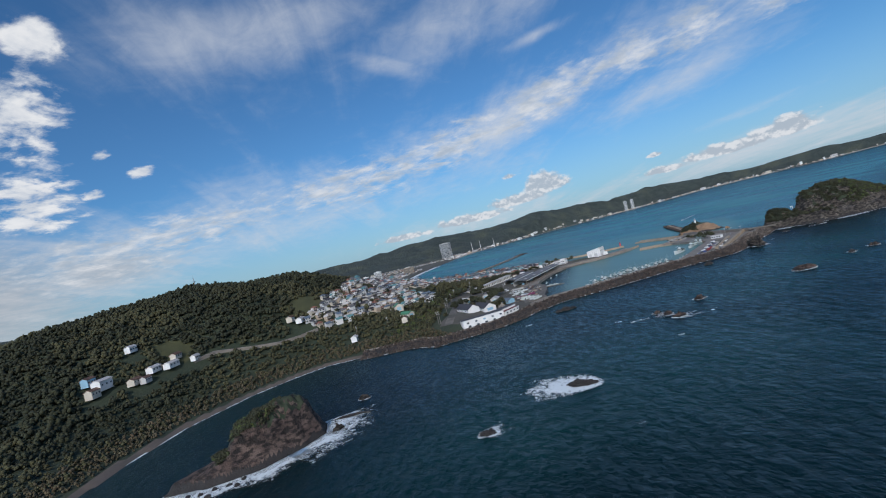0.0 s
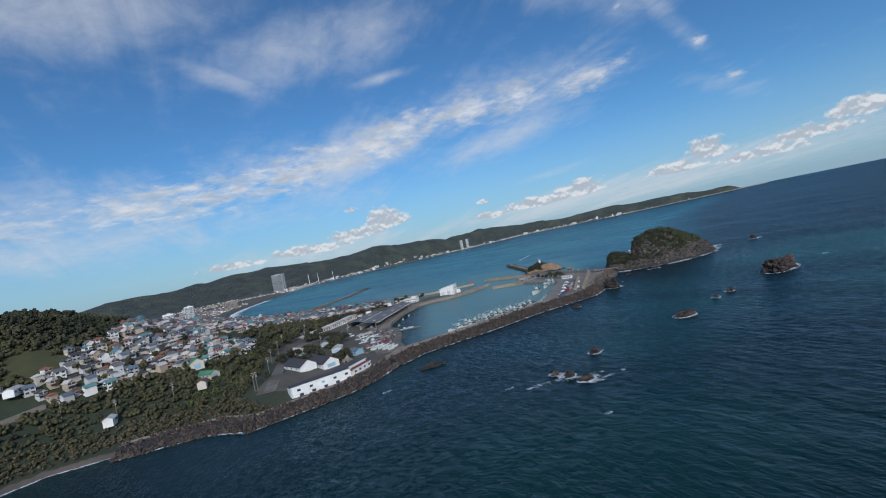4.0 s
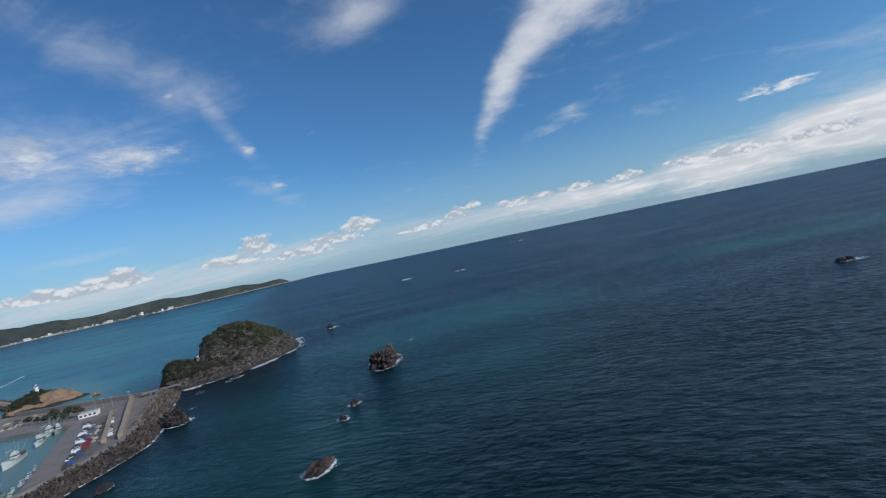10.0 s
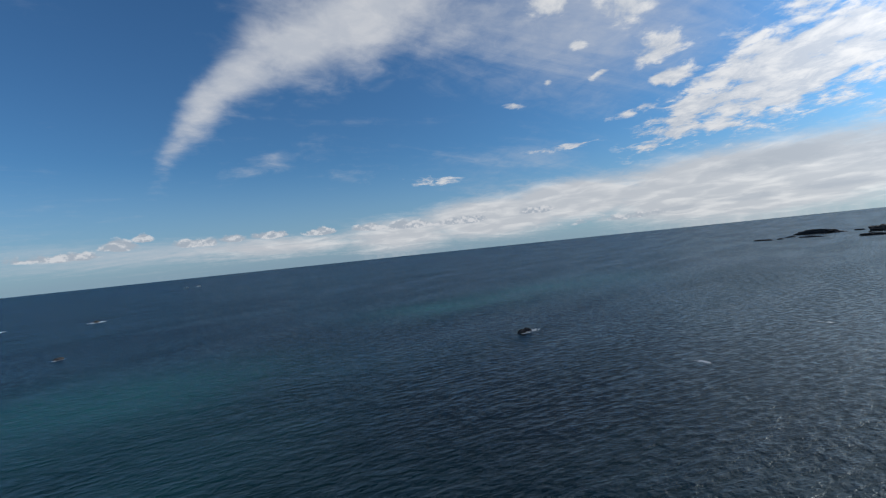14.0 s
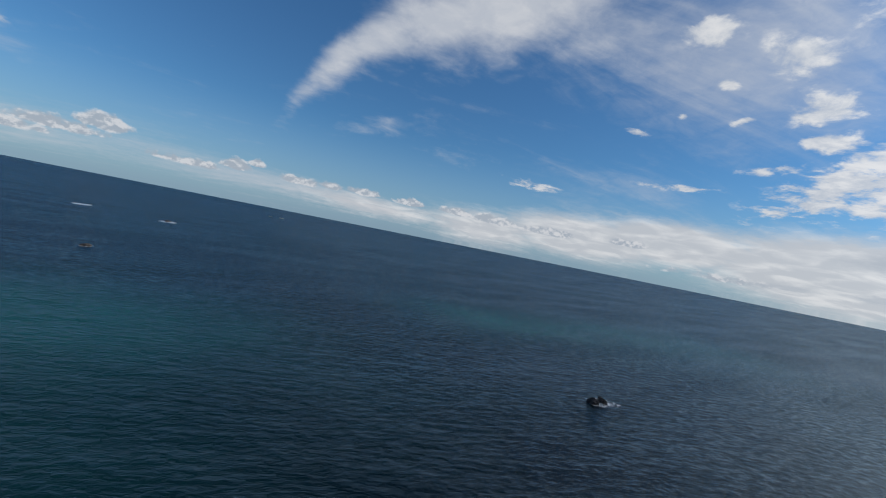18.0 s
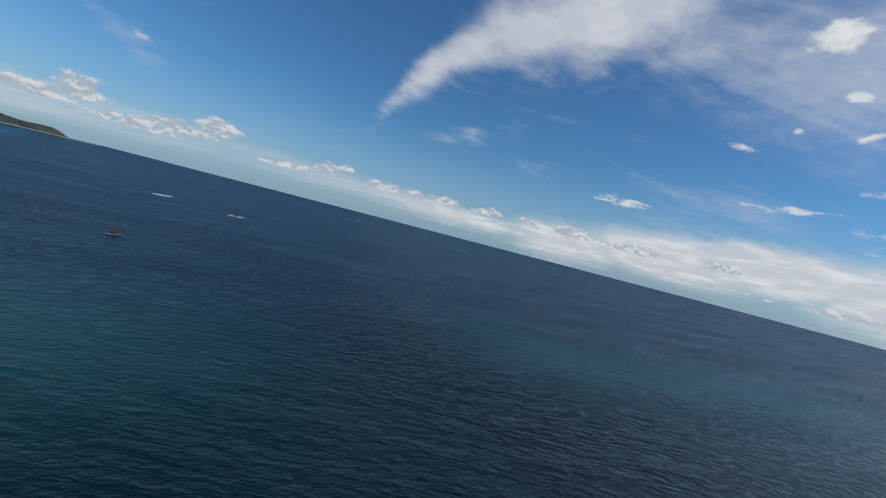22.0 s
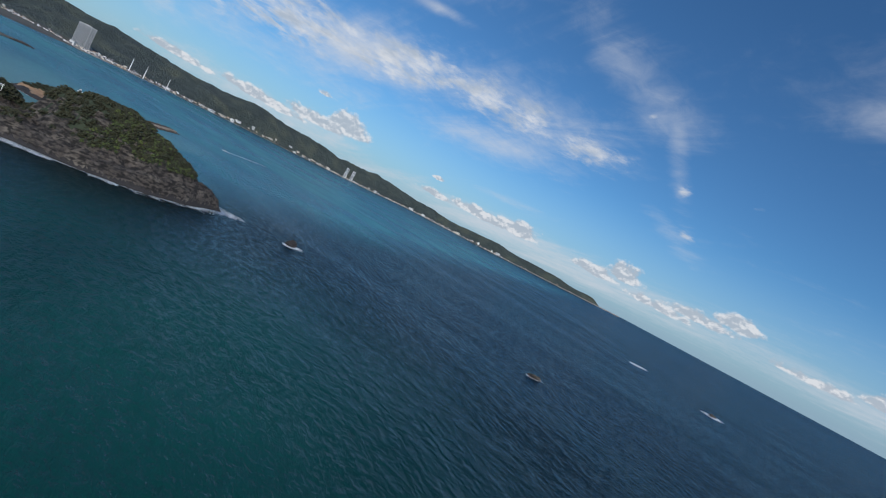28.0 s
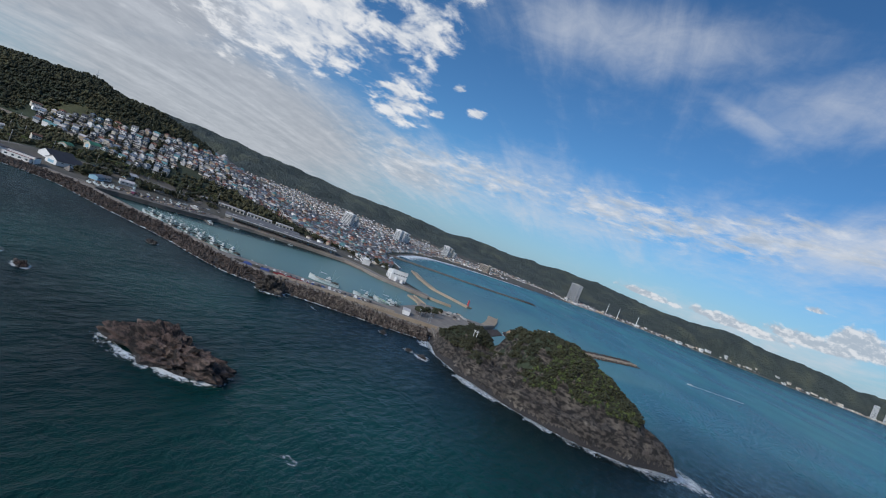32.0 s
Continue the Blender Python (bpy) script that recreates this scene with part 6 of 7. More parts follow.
hill_tower = thing("hilltop_tower", "slender dark radio tower with a hut on the wooded hill", "tower", (-482, 277, ground(-482, 277)), 20)
part("mast", rod(bmesh.new(), (0, 0, -1), (0, 0, 13), 1.1, 0.35, 4), STEEL, hill_tower)
part("platform", boxes((-1.6, 1.6, -1.6, 1.6, 8.4, 8.8)), STEEL, hill_tower)
part("aerial", rod(bmesh.new(), (0, 0, 13), (0, 0, 17), 0.15, 0.08, 4), STEEL, hill_tower)
part("hut", boxes((-7, -1.5, -3, 3, -2, 4)), CREAM, hill_tower)
for hx, hy, w, d, h, mt, lab in ((-392, 137, 7, 12, 4, WHITE, "small white house alone in the hillside wood"), (-355, 130, 8, 15, 3.6, WHITE, "long white house in a clearing on the hillside"), (-350, 142, 8, 18, 3.4, WHITE, "long white house with a pale roof on the hillside"), (-357, 152, 7, 12, 3.2, CREAM, "low cream house beside the hillside road"), (-344, 160, 6, 10, 3.0, WHITE, "low white house beside the hillside road"),
                                 (-365, 96, 10, 17, 6.5, WHITE, "large white building below the wooded hill"), (-360, 86, 8, 11, 5, CREAM, "cream house with a dark roof beside the wood"), (-377, 93, 8, 11, 5, BLUEPANE, "blue-grey house beside the wood"), (-352, 112, 8, 13, 3.6, CREAM, "low cream house on the hillside"), (-348, 118, 7, 10, 3.4, GREYWALL, "low grey house on the hillside"), (-230, 238, 7, 10, 3.4, WHITE, "white house among trees near the beach"), (-193, 273, 7, 10, 3.6, CREAM, "cream house with a pale roof among trees"),
                                 (-312, 248, 8, 12, 4.0, CREAM, "cream house at the upper end of the town"), (-304, 253, 8, 16, 3.4, WHITE, "long white house at the upper end of the town")):
    z = ground(hx, hy) + 2.0
    w, d = w * 0.75, d * 0.78
    t = thing("hillside_house", lab, "house", (hx, hy, z), 25, "hillside houses")
    part("wall", gabled_body(w, d, h, 1.4), mt, t)
    part("roof", gable_roof(w, d, 1.4), PALEROOF if mt is WHITE else BROWNROOF, t).matrix_basis = pose(0, 0, h)
    for i in range(3):
        pane(t, w / 2, -d / 3 + i * d / 3, h * 0.55, 1.6, 1.2, 90)
        pane(t, -w / 2, -d / 3 + i * d / 3, h * 0.55, 1.6, 1.2, -90)

lane = thing("hillside_lane", "pale narrow lane along the wooded hillside", "road", kind="structure")
LANE = [(-345, 158), (-340, 177), (-327, 191), (-314, 205), (-302, 218), (-292, 236), (-284, 252)]
lz = [ground(x, y) + 1.6 for x, y in LANE]
rows = [(x, y, z) for o in (-2.2, 2.2) for (x, y), z in zip(offset_line(LANE, o), lz)]
n = len(LANE)
mesh_object("carriageway", rows + [(x, y, z - 4) for x, y, z in rows], [(i, i + 1, n + i + 1, n + i) for i in range(n - 1)] + [(i, i + 1, 2 * n + i + 1, 2 * n + i) for i in range(n - 1)] + [(n + i, n + i + 1, 3 * n + i + 1, 3 * n + i) for i in range(n - 1)], CONCRETE, lane)


# ---- woods ----
def build_woods():
    r = np.random.default_rng(21)
    gx, gy = np.meshgrid(np.arange(-900, -95, 5.0), np.arange(-300, 760, 5.0))
    x, y = gx.ravel() + r.uniform(-2.4, 2.4, gx.size), gy.ravel() + r.uniform(-2.4, 2.4, gx.size)
    d = signed(x, y, COAST)
    h = land_height(x, y)
    yard_zone = [(-158, 262), (-150, 250), (-120, 226), (-60, 300), (-60, 600), (-150, 620), (-165, 560), (-200, 440), (-196, 380), (-182, 330), (-166, 300)]
    waste = [(-160, 262), (-196, 246), (-206, 320), (-202, 366), (-210, 400), (-216, 440), (-196, 452), (-190, 400), (-182, 350), (-168, 300)]
    keep = (d > 13) & ~inside(x, y, yard_zone) & ~(inside(x, y, waste) & (r.random(x.size) < 0.72)) & ((~inside(x, y, TOWN)) | inside(x, y, WOODLOT) | (bumps(x, y, 22, 3, 71) > 0.24)) & (distance(x, y, ROAD, False) > 7)
    keep &= ~(inside(x, y, OLD_ROAD) & (r.random(x.size) < 0.72)) & ~((y > 560) & (h < 14) & ~inside(x, y, WOODLOT))
    for hx, hy in ((-392, 137), (-355, 130), (-350, 142), (-357, 152), (-344, 160), (-365, 96), (-360, 86), (-377, 93), (-352, 112), (-348, 118), (-230, 238), (-193, 273), (-312, 248), (-304, 253), (-224, 316), (-203, 296)):
        keep &= np.hypot(x - hx, y - hy) > 8.5
        keep &= ~((np.abs((x - hx) * 0.42 + (y - hy) * 0.9) < 8) & (x > hx) & (x < hx + 15))      # open garden below the house
    keep &= distance(x, y, LANE, False) > 4.5
    keep &= (np.hypot(x + 318, y - 280) > 15 + 6 * bumps(x, y, 20, 2, 8)) & (np.hypot(x + 368, y - 158) > 13)      # grassy clearings
    x, y, h, d = x[keep], y[keep], h[keep], d[keep]
    size = 2.9 * r.uniform(0.6, 1.5, len(x)) * np.clip(0.45 + d / 150, 0.6, 1.05)
    tall = size * r.uniform(0.9, 1.5, len(x))
    at = np.column_stack([x, y, h - 0.1 * tall])
    bright = bumps(x, y, 60, 4, 44) > np.where((y > 225) & (x > -330), -0.15, np.interp(d, [20, 70, 130], [-0.25, 0.05, 0.30]))
    wood = thing("woodland", "dense evergreen wood and thicket over the hill and shore", "woods", kind="stuff")
    pick = r.integers(0, 4, len(x))
    for k in range(4):
        v, f = crown(100 + k, 6)
        for m, mt in ((pick == k) & ~bright, LEAF), ((pick == k) & bright, LEAF_LIGHT):
            if m.any():
                repeat("tree_crowns", v, f, at[m], turned(int(m.sum()), 0.12), np.stack([size[m], size[m], tall[m]], -1), mt, wood)["kind"] = "stuff"
    low = thing("shore_thicket", "brownish reeds and scrub above the beach", "scrub", kind="stuff")
    gx, gy = np.meshgrid(np.arange(-330, -100, 3.4), np.arange(-120, 330, 3.4))
    x, y = gx.ravel() + r.uniform(-1.6, 1.6, gx.size), gy.ravel() + r.uniform(-1.6, 1.6, gx.size)
    d = signed(x, y, COAST)
    ok = (d > 7) & (d < 30) & ~inside(x, y, yard_zone) & (distance(x, y, ROAD, False) > 6)
    x, y = x[ok], y[ok]
    s = r.uniform(0.9, 2.0, len(x))
    v, f = crown(140, 5)
    repeat("thicket", v, f, np.column_stack([x, y, land_height(x, y) - 0.2]), turned(len(x), 0.2), np.stack([s, s, s * 1.3], -1), THICKET, low)["kind"] = "stuff"


LEAF_LIGHT = paint("olive_leaf_mass", (0.058, 0.053, 0.022), (0.033, 0.033, 0.014), 20, 0.9, 0.25, 20, vary=0.7, island=True)
THICKET = paint("brown_thicket", (0.085, 0.062, 0.036), (0.050, 0.046, 0.022), 10, 0.95, 0.2, 14, vary=0.6, island=True)
build_woods()


def tree_model(seed, h, r, label):
    t = thing("tree", label, "tree", (-170, 300, -600), 0, "yard trees")
    rnd = random.Random(seed)
    bm = bmesh.new()
    rod(bm, (0, 0, -1), (0.1, 0.1, h * 0.6), 0.28, 0.15, 7)
    part("trunk", bm, BARK, t)
    for k in range(4):
        a = k * 1.6 + rnd.random()
        part("limb", rod(bmesh.new(), (0, 0, h * (0.3 + 0.08 * k)), (math.cos(a) * r * 0.6, math.sin(a) * r * 0.6, h * (0.6 + 0.06 * k)), 0.12, 0.05, 5), BARK, t)
    v, f = crown(seed, 16, 0.7)
    mesh_object("crown", [(x * r, y * r, h * 0.3 + z * h * 0.5) for x, y, z in v], f, LEAF, t, "dense dark green leaves")
    return t


def build_trees():
    models = [tree_model(201, 7, 3.0, "round dark evergreen tree beside the sheds"), tree_model(202, 9, 3.6, "tall dark evergreen tree beside the road"), tree_model(203, 5.5, 2.4, "small bushy evergreen tree in the yard")]
    r = random.Random(8)
    places = [(-184 + r.uniform(-5, 5), 300 + 16 * k + r.uniform(-4, 4)) for k in range(9)] + [(-190, 396), (-196, 418), (-160, 340), (-152, 352), (-140, 340), (-146, 330), (-133, 335), (-158, 404), (-150, 412), (-166, 414), (-170, 404), (-152, 422), (-139, 404), (-130, 392), (-136, 374)]
    places += [(-158 + r.uniform(-8, 8), 318 + 5 * k + r.uniform(-3, 3)) for k in range(8)] + [(-112 + r.uniform(-4, 4), 316 + 3 * k) for k in range(5)] + [(-140 + r.uniform(-9, 9), 366 + 5 * k) for k in range(8)] + [(-176 + r.uniform(-4, 4), 420 + 6 * k) for k in range(5)]
    places += [(-122, 640), (-118, 650), (-128, 652), (-110, 652), (-132, 640), (-114, 662), (-92, 652), (-100, 658), (-88, 660), (-126, 664), (100, 585), (104, 592), (96, 594), (92, 602), (108, 582), (88, 612), (84, 622), (98, 606)]
    for i, (x, y) in enumerate(places):
        m = models[i % 3]
        z = 2.5 if x > 0 else max(ground(x, y), 3.9 if -150 < x < -66 and 318 < y < 446 else 0)
        p = pose(x, y, z, 0, 0, r.uniform(0, 360))
        if i < 3:
            m.matrix_basis = p
        else:
            copy_thing(m, p)


build_trees()


# ---- boats ----
def hull_mesh(L, B, H, sheer=0.9):
    bm = bmesh.new()
    rings, n = [], 9
    for i in range(n):
        u = i / (n - 1)
        x = -L / 2 + L * u
        half = B / 2 * min(1.0, (0.82 + 0.6 * u)) * (1 - max(0, (u - 0.55) / 0.45) ** 2.2 * 0.96)
        top = H * (1 + sheer * max(0, (u - 0.45) / 0.55) ** 2)
        low = -0.5 + 0.3 * max(0, (u - 0.8) / 0.2)
        rings.append([bm.verts.new(p) for p in ((x, -half, top), (x, -half * 0.86, 0.0), (x - 0.02 * L * u, -half * 0.35, low), (x - 0.02 * L * u, half * 0.35, low), (x, half * 0.86, 0.0), (x, half, top))])
    for a, b in zip(rings, rings[1:]):
        for k in range(5):
            bm.faces.new((a[k], a[k + 1], b[k + 1], b[k]))
    bm.faces.new(rings[0])
    bm.faces.new(rings[-1][::-1])
    bmesh.ops.recalc_face_normals(bm, faces=bm.faces)
    return bm


def deck_mesh(L, B, H, sheer=0.9, low=0.35):
    bm = bmesh.new()
    prev = None
    for i in range(9):
        u = i / 8
        half = B / 2 * min(1.0, (0.82 + 0.6 * u)) * (1 - max(0, (u - 0.55) / 0.45) ** 2.2 * 0.96) * 0.97
        z = H * (1 + sheer * max(0, (u - 0.45) / 0.55) ** 2) - low
        x = -L / 2 + L * u
        row = [bm.verts.new((x, -half, z)), bm.verts.new((x, half, z))]
        if prev:
            bm.faces.new((prev[0], row[0], row[1], prev[1]))
        prev = row
    return bm


def boat_paint(name, c):
    return paint(name, c, tuple(v * 0.75 for v in c), 2.5, 0.45, 0.0, 6)


HULL_WHITE, HULL_GREEN, HULL_BLUE, HULL_MAGENTA, HULL_GREY = (boat_paint("hull_" + n, c) for n, c in (("white", (0.50, 0.53, 0.52)), ("green", (0.26, 0.42, 0.20)), ("blue", (0.16, 0.27, 0.32)), ("magenta", (0.15, 0.03, 0.075)), ("grey", (0.22, 0.27, 0.27))))
DECK_GREEN, DECK_TAN, DECK_RUST = boat_paint("deck_green", (0.07, 0.13, 0.10)), boat_paint("deck_tan", (0.34, 0.27, 0.19)), boat_paint("deck_rust", (0.16, 0.08, 0.05))
RIG = boat_paint("rig_pale_green", (0.17, 0.26, 0.25))
NET = paint("netting", (0.07, 0.06, 0.05), (0.04, 0.04, 0.035), 1.2, 0.95, 0.15, 6)


def fishing_boat(L, B, H, hull, deck, label, rig=5, group="moored fishing boats"):
    t = thing("fishing_boat", label, "boat", (0, 0, -700), 0, group)
    part("hull", hull_mesh(L, B, H), hull, t)
    part("deck", deck_mesh(L, B, H), deck, t)
    part("rubbing_strake", boxes((-L * 0.48, L * 0.18, -B / 2 - 0.08, -B / 2 + 0.05, H * 0.72, H * 0.86), (-L * 0.48, L * 0.18, B / 2 - 0.05, B / 2 + 0.08, H * 0.72, H * 0.86)), RIG, t)
    hx = -L * 0.12
    part("wheelhouse", boxes((hx - L * 0.09, hx + L * 0.09, -B * 0.27, B * 0.27, H - 0.3, H + 2.3), bevel=0.12), HULL_WHITE, t)
    part("wheelhouse_window", boxes((hx - L * 0.092, hx + L * 0.092, -B * 0.275, B * 0.275, H + 1.2, H + 1.9)), GLASS, t)
    part("upper_bridge", boxes((hx - L * 0.05, hx + L * 0.05, -B * 0.2, B * 0.2, H + 2.3, H + 3.6), bevel=0.1), HULL_WHITE, t)
    part("radar", rod(bmesh.new(), (hx, 0, H + 3.6), (hx, 0, H + 4.2), 0.5, 0.5, 8), HULL_WHITE, t)
    part("fore_mast", rod(bmesh.new(), (L * 0.22, 0, H), (L * 0.22, 0, H + L * 0.36), 0.16, 0.08), RIG, t)
    part("main_mast", rod(bmesh.new(), (hx - L * 0.1, 0, H), (hx - L * 0.1, 0, H + L * 0.42), 0.18, 0.09), RIG, t)
    part("cross_tree", boxes((hx - L * 0.1 - 0.08, hx - L * 0.1 + 0.08, -B * 0.4, B * 0.4, H + L * 0.3, H + L * 0.3 + 0.16)), RIG, t)
    for k in range(rig):
        y = (k - (rig - 1) / 2) * B * 0.5
        part("boom", rod(bmesh.new(), (-L * 0.28, y * 0.4, H + 0.6), (-L * 0.4, y * 1.5, H + L * (0.22 + 0.05 * k)), 0.12, 0.07), RIG, t)
    part("fishing_net", boxes((-L * 0.46, -L * 0.25, -B * 0.38, B * 0.38, H - 0.4, H + 1.0), bevel=0.4), NET, t)
    part("hatch", boxes((L * 0.02, L * 0.13, -B * 0.2, B * 0.2, H - 0.3, H + 0.4), bevel=0.05), deck, t)
    part("winch", rod(bmesh.new(), (L * 0.17, -B * 0.15, H + 0.3), (L * 0.17, B * 0.15, H + 0.3), 0.4, 0.4, 8), STEEL, t)
    part("bow_rail", boxes((L * 0.33, L * 0.36, -B * 0.22, B * 0.22, H * 1.5, H * 1.5 + 0.6)), HULL_WHITE, t)
    part("lamp_row", boxes((hx + L * 0.1, L * 0.2, -0.06, 0.06, H + L * 0.2, H + L * 0.2 + 0.3)), HULL_WHITE, t)
    return t


def small_boat(L, hull, deck, label, group="boats on the slip"):
    B, H = L * 0.24, 0.9
    t = thing("small_boat", label, "boat", (0, 0, -700), 0, group)
    part("hull", hull_mesh(L, B, H, 0.7), hull, t)
    part("deck", deck_mesh(L, B, H, 0.7, 0.25), deck, t)
    part("cabin", boxes((-L * 0.2, -L * 0.02, -B * 0.28, B * 0.28, H - 0.2, H + 1.3), bevel=0.1), hull, t)
    part("cabin_window", boxes((-L * 0.202, -L * 0.018, -B * 0.285, B * 0.285, H + 0.6, H + 1.05)), GLASS, t)
    part("outboard", boxes((-L * 0.52, -L * 0.47, -0.2, 0.2, 0.1, 1.2), bevel=0.06), STEEL, t)
    return t


def lay(model, spots_, used=[]):
    for i, (x, y, z, turn) in enumerate(spots_):
        if model not in used:
            model.matrix_basis = pose(x, y, z, 0, 0, turn)
            used.append(model)
        else:
            copy_thing(model, pose(x, y, z, 0, 0, turn))


A = fishing_boat(19, 4.6, 1.6, HULL_WHITE, DECK_GREEN, "white squid-fishing boat with pale masts, moored at the breakwater")
Bt = fishing_boat(17, 4.4, 1.6, HULL_BLUE, DECK_GREEN, "pale blue fishing boat with rusty deck gear, moored at the breakwater")
Ct = fishing_boat(21, 5.0, 1.8, HULL_GREY, DECK_GREEN, "grey net-fishing boat crowded with booms and nets", 4)
lay(A, [(38, 426, 0, 220), (-26, 378, 0, 219), (-16, 384, 0, 218), (-7, 394, 0, 220), (8, 404, 0, 217), (20, 410, 0, 219), (79, 540, 0, 250)])
lay(Bt, [(24, 420, 0, 219), (-1, 391, 0, 217), (-11, 389, 0, 219), (2, 398, 0, 218), (14, 402, 0, 218), (27, 411, 0, 221), (88, 566, 0, 255)])
lay(Ct, [(44, 432, 0, 222), (5, 409, 0, 219), (-3, 400, 0, 219), (12, 414, 0, 218), (33, 419, 0, 218), (-20, 392, 0, 220), (92, 560, 0, 252)])
big1 = fishing_boat(27, 6.4, 2.4, HULL_WHITE, DECK_TAN, "large white fishing ship with a tall bridge at the platform", 3, "large ships")
lay(big1, [(63, 508, 0, 245)])
big2 = fishing_boat(25, 6.2, 2.4, HULL_WHITE, HULL_GREEN, "large white fishing ship with a lime green deck at the platform", 3, "large ships")
lay(big2, [(86, 560, 0, 235)])
mag = fishing_boat(21, 4.0, 1.4, HULL_MAGENTA, HULL_WHITE, "long fishing boat with a magenta hull on the slipway", 2, "boats on the slip")
lay(mag, [(-95, 363, 4.3, 4)])
s1 = small_boat(7.5, HULL_WHITE, HULL_BLUE, "small white boat hauled out on the slipway")
s2 = small_boat(5.5, HULL_WHITE, HULL_GREY, "small white skiff hauled out on the slipway")
lay(s1, [(-108, 396, 4.4, 8), (-106, 402, 4.4, 10), (-116, 404, 4.4, 12), (-112, 390, 4.4, 5), (-84, 346, 4.4, 30), (-79, 342, 4.4, 32), (-90, 351, 4.4, 24), (-75, 336, 4.4, 30), (-92, 346, 4.4, 28), (-110, 376, 4.4, 20), (-76, 431, 0, 4), (-96, 428, 0, 4), (60, 448, 0, 70), (64, 458, 0, 70)])
lay(s2, [(-86, 340, 4.4, 30), (-81, 334, 4.4, 28), (-92, 339, 4.4, 25), (-76, 330, 4.4, 33), (-97, 347, 4.4, 22), (-110, 384, 4.4, 6), (-120, 396, 4.4, 8), (-122, 410, 4.4, 90), (-18, 374, 0, 218), (-38, 356, 0, 216), (56, 440, 0, 70), (54, 432, 0, 70), (68, 470, 0, 70), (-110, 432, 0, 80), (-94, 500, 0, 82), (-90, 520, 0, 82), (-92, 460, 0, 80)])
jetty = thing("floating_jetty", "dark floating jetty with a boat alongside", "jetty")
for k in range(6):
    shared("pontoon", 0, lambda: boxes((-3.7, 3.7, -1.3, 1.3, -0.6, 0.8), bevel=0.1), ASPHALT, jetty, (-107 + 7.6 * k, 425 + 1.1 * k, 0), 8)
white_launch = small_boat(15, HULL_WHITE, HULL_WHITE, "white launch tied to the floating jetty", "launches")
lay(white_launch, [(-80, 432.4, 0, 8)])
run = small_boat(11, HULL_WHITE, HULL_WHITE, "white motor boat crossing the bay", "launches")
lay(run, [(112, 1128, 0, 250)])
foam([(113, 1132), (124, 1165), (140, 1215), (152, 1250)], 3.5, False, -0.1, label="white wake behind the motor boat")
for k, (x, y) in enumerate(((2640, 1690), (2720, 1665))):
    f = fishing_boat(26, 6, 2.4, HULL_WHITE, DECK_TAN, "far white fishing boat on the open sea", 1, "far boats")
    f.matrix_basis = pose(x, y, float(sea_level(np.array([x]), np.array([y]))[0]), 0, 0, 100 + 30 * k)


# ---- vehicles and yard clutter ----
def car_model(body_mt, label, van=False):
    t = thing("van" if van else "car", label, "vehicle", (0, 0, -800), 0, "parked vehicles")
    L, W = (5.0, 1.8) if van else (4.2, 1.7)
    bm = boxes((-L / 2, L / 2, -W / 2, W / 2, 0.35, 0.95), bevel=0.12)
    part("body", bm, body_mt, t)
    bm = boxes((-L * 0.42, L * (0.42 if van else 0.2), -W * 0.45, W * 0.45, 0.95, 1.9 if van else 1.5), bevel=0.15)
    part("cabin", bm, body_mt if van else GLASS, t)
    part("windscreen", boxes((L * (0.41 if van else 0.19), L * (0.43 if van else 0.21), -W * 0.4, W * 0.4, 1.0, 1.5)), GLASS, t)
    part("roof_panel", boxes((-L * 0.36, L * 0.14, -W * 0.4, W * 0.4, 1.5, 1.56)), body_mt, t)
    for sx in (-1, 1):
        for sy in (-1, 1):
            part("wheel", rod(bmesh.new(), (sx * L * 0.31, sy * W * 0.42, 0.33), (sx * L * 0.31, sy * W * 0.52, 0.33), 0.33, 0.33, 10), DARKROOF, t)
    return t


car_w, car_d, car_b, van_w = car_model(WHITE, "white parked car on the asphalt"), car_model(DARKROOF, "dark parked car on the asphalt"), car_model(BLUEROOF, "blue parked car on the asphalt"), car_model(WHITE, "white parked van on the asphalt", True)
rv = random.Random(4)
cars = []
for k in range(22):
    cars.append((80 + k * 1.15 + rv.uniform(-1, 1), 446 + k * 4.2, 2.52, 165 + rv.uniform(-4, 4)))
for k in range(10):
    cars.append((100 + k * 1.9, 462 + k * 7.5, 2.52, 165))
for k in range(10):
    cars.append((-132 - rv.uniform(0, 20), 420 + rv.uniform(0, 26), max(4.0, 3.92), rv.uniform(0, 360)))
for k in range(8):
    cars.append((-118 + 2.2 * k, 606 + 1.0 * k, 4.3, 80))
for k, c in enumerate(cars):
    lay((car_w, car_d, car_b, van_w, car_w)[k % 5], [c])

NET_RED, NET_BLUE, TARP = paint("red_net", (0.22, 0.022, 0.026), (0.13, 0.016, 0.02), 1.5, 0.95, 0.2, 5), paint("blue_net", (0.04, 0.07, 0.22), (0.03, 0.05, 0.15), 1.5, 0.95, 0.2, 5), paint("pale_tarp", (0.34, 0.32, 0.29), (0.22, 0.21, 0.19), 1.5, 0.8, 0.1, 5)


def heap(name, x, y, z, a, b, h, turn, material, label, group="net heaps"):
    v, f = lump(int(abs(x * 7 + y * 3)) % 997, 2, 0.22, 1.0)
    ob = mesh_object(name, [(p[0] * a, p[1] * b, max(-0.05, p[2]) * h) for p in v], f, material)
    ob.matrix_basis = pose(x, y, z, 0, 0, turn)
    return tagged(ob, label, "net heap", group)


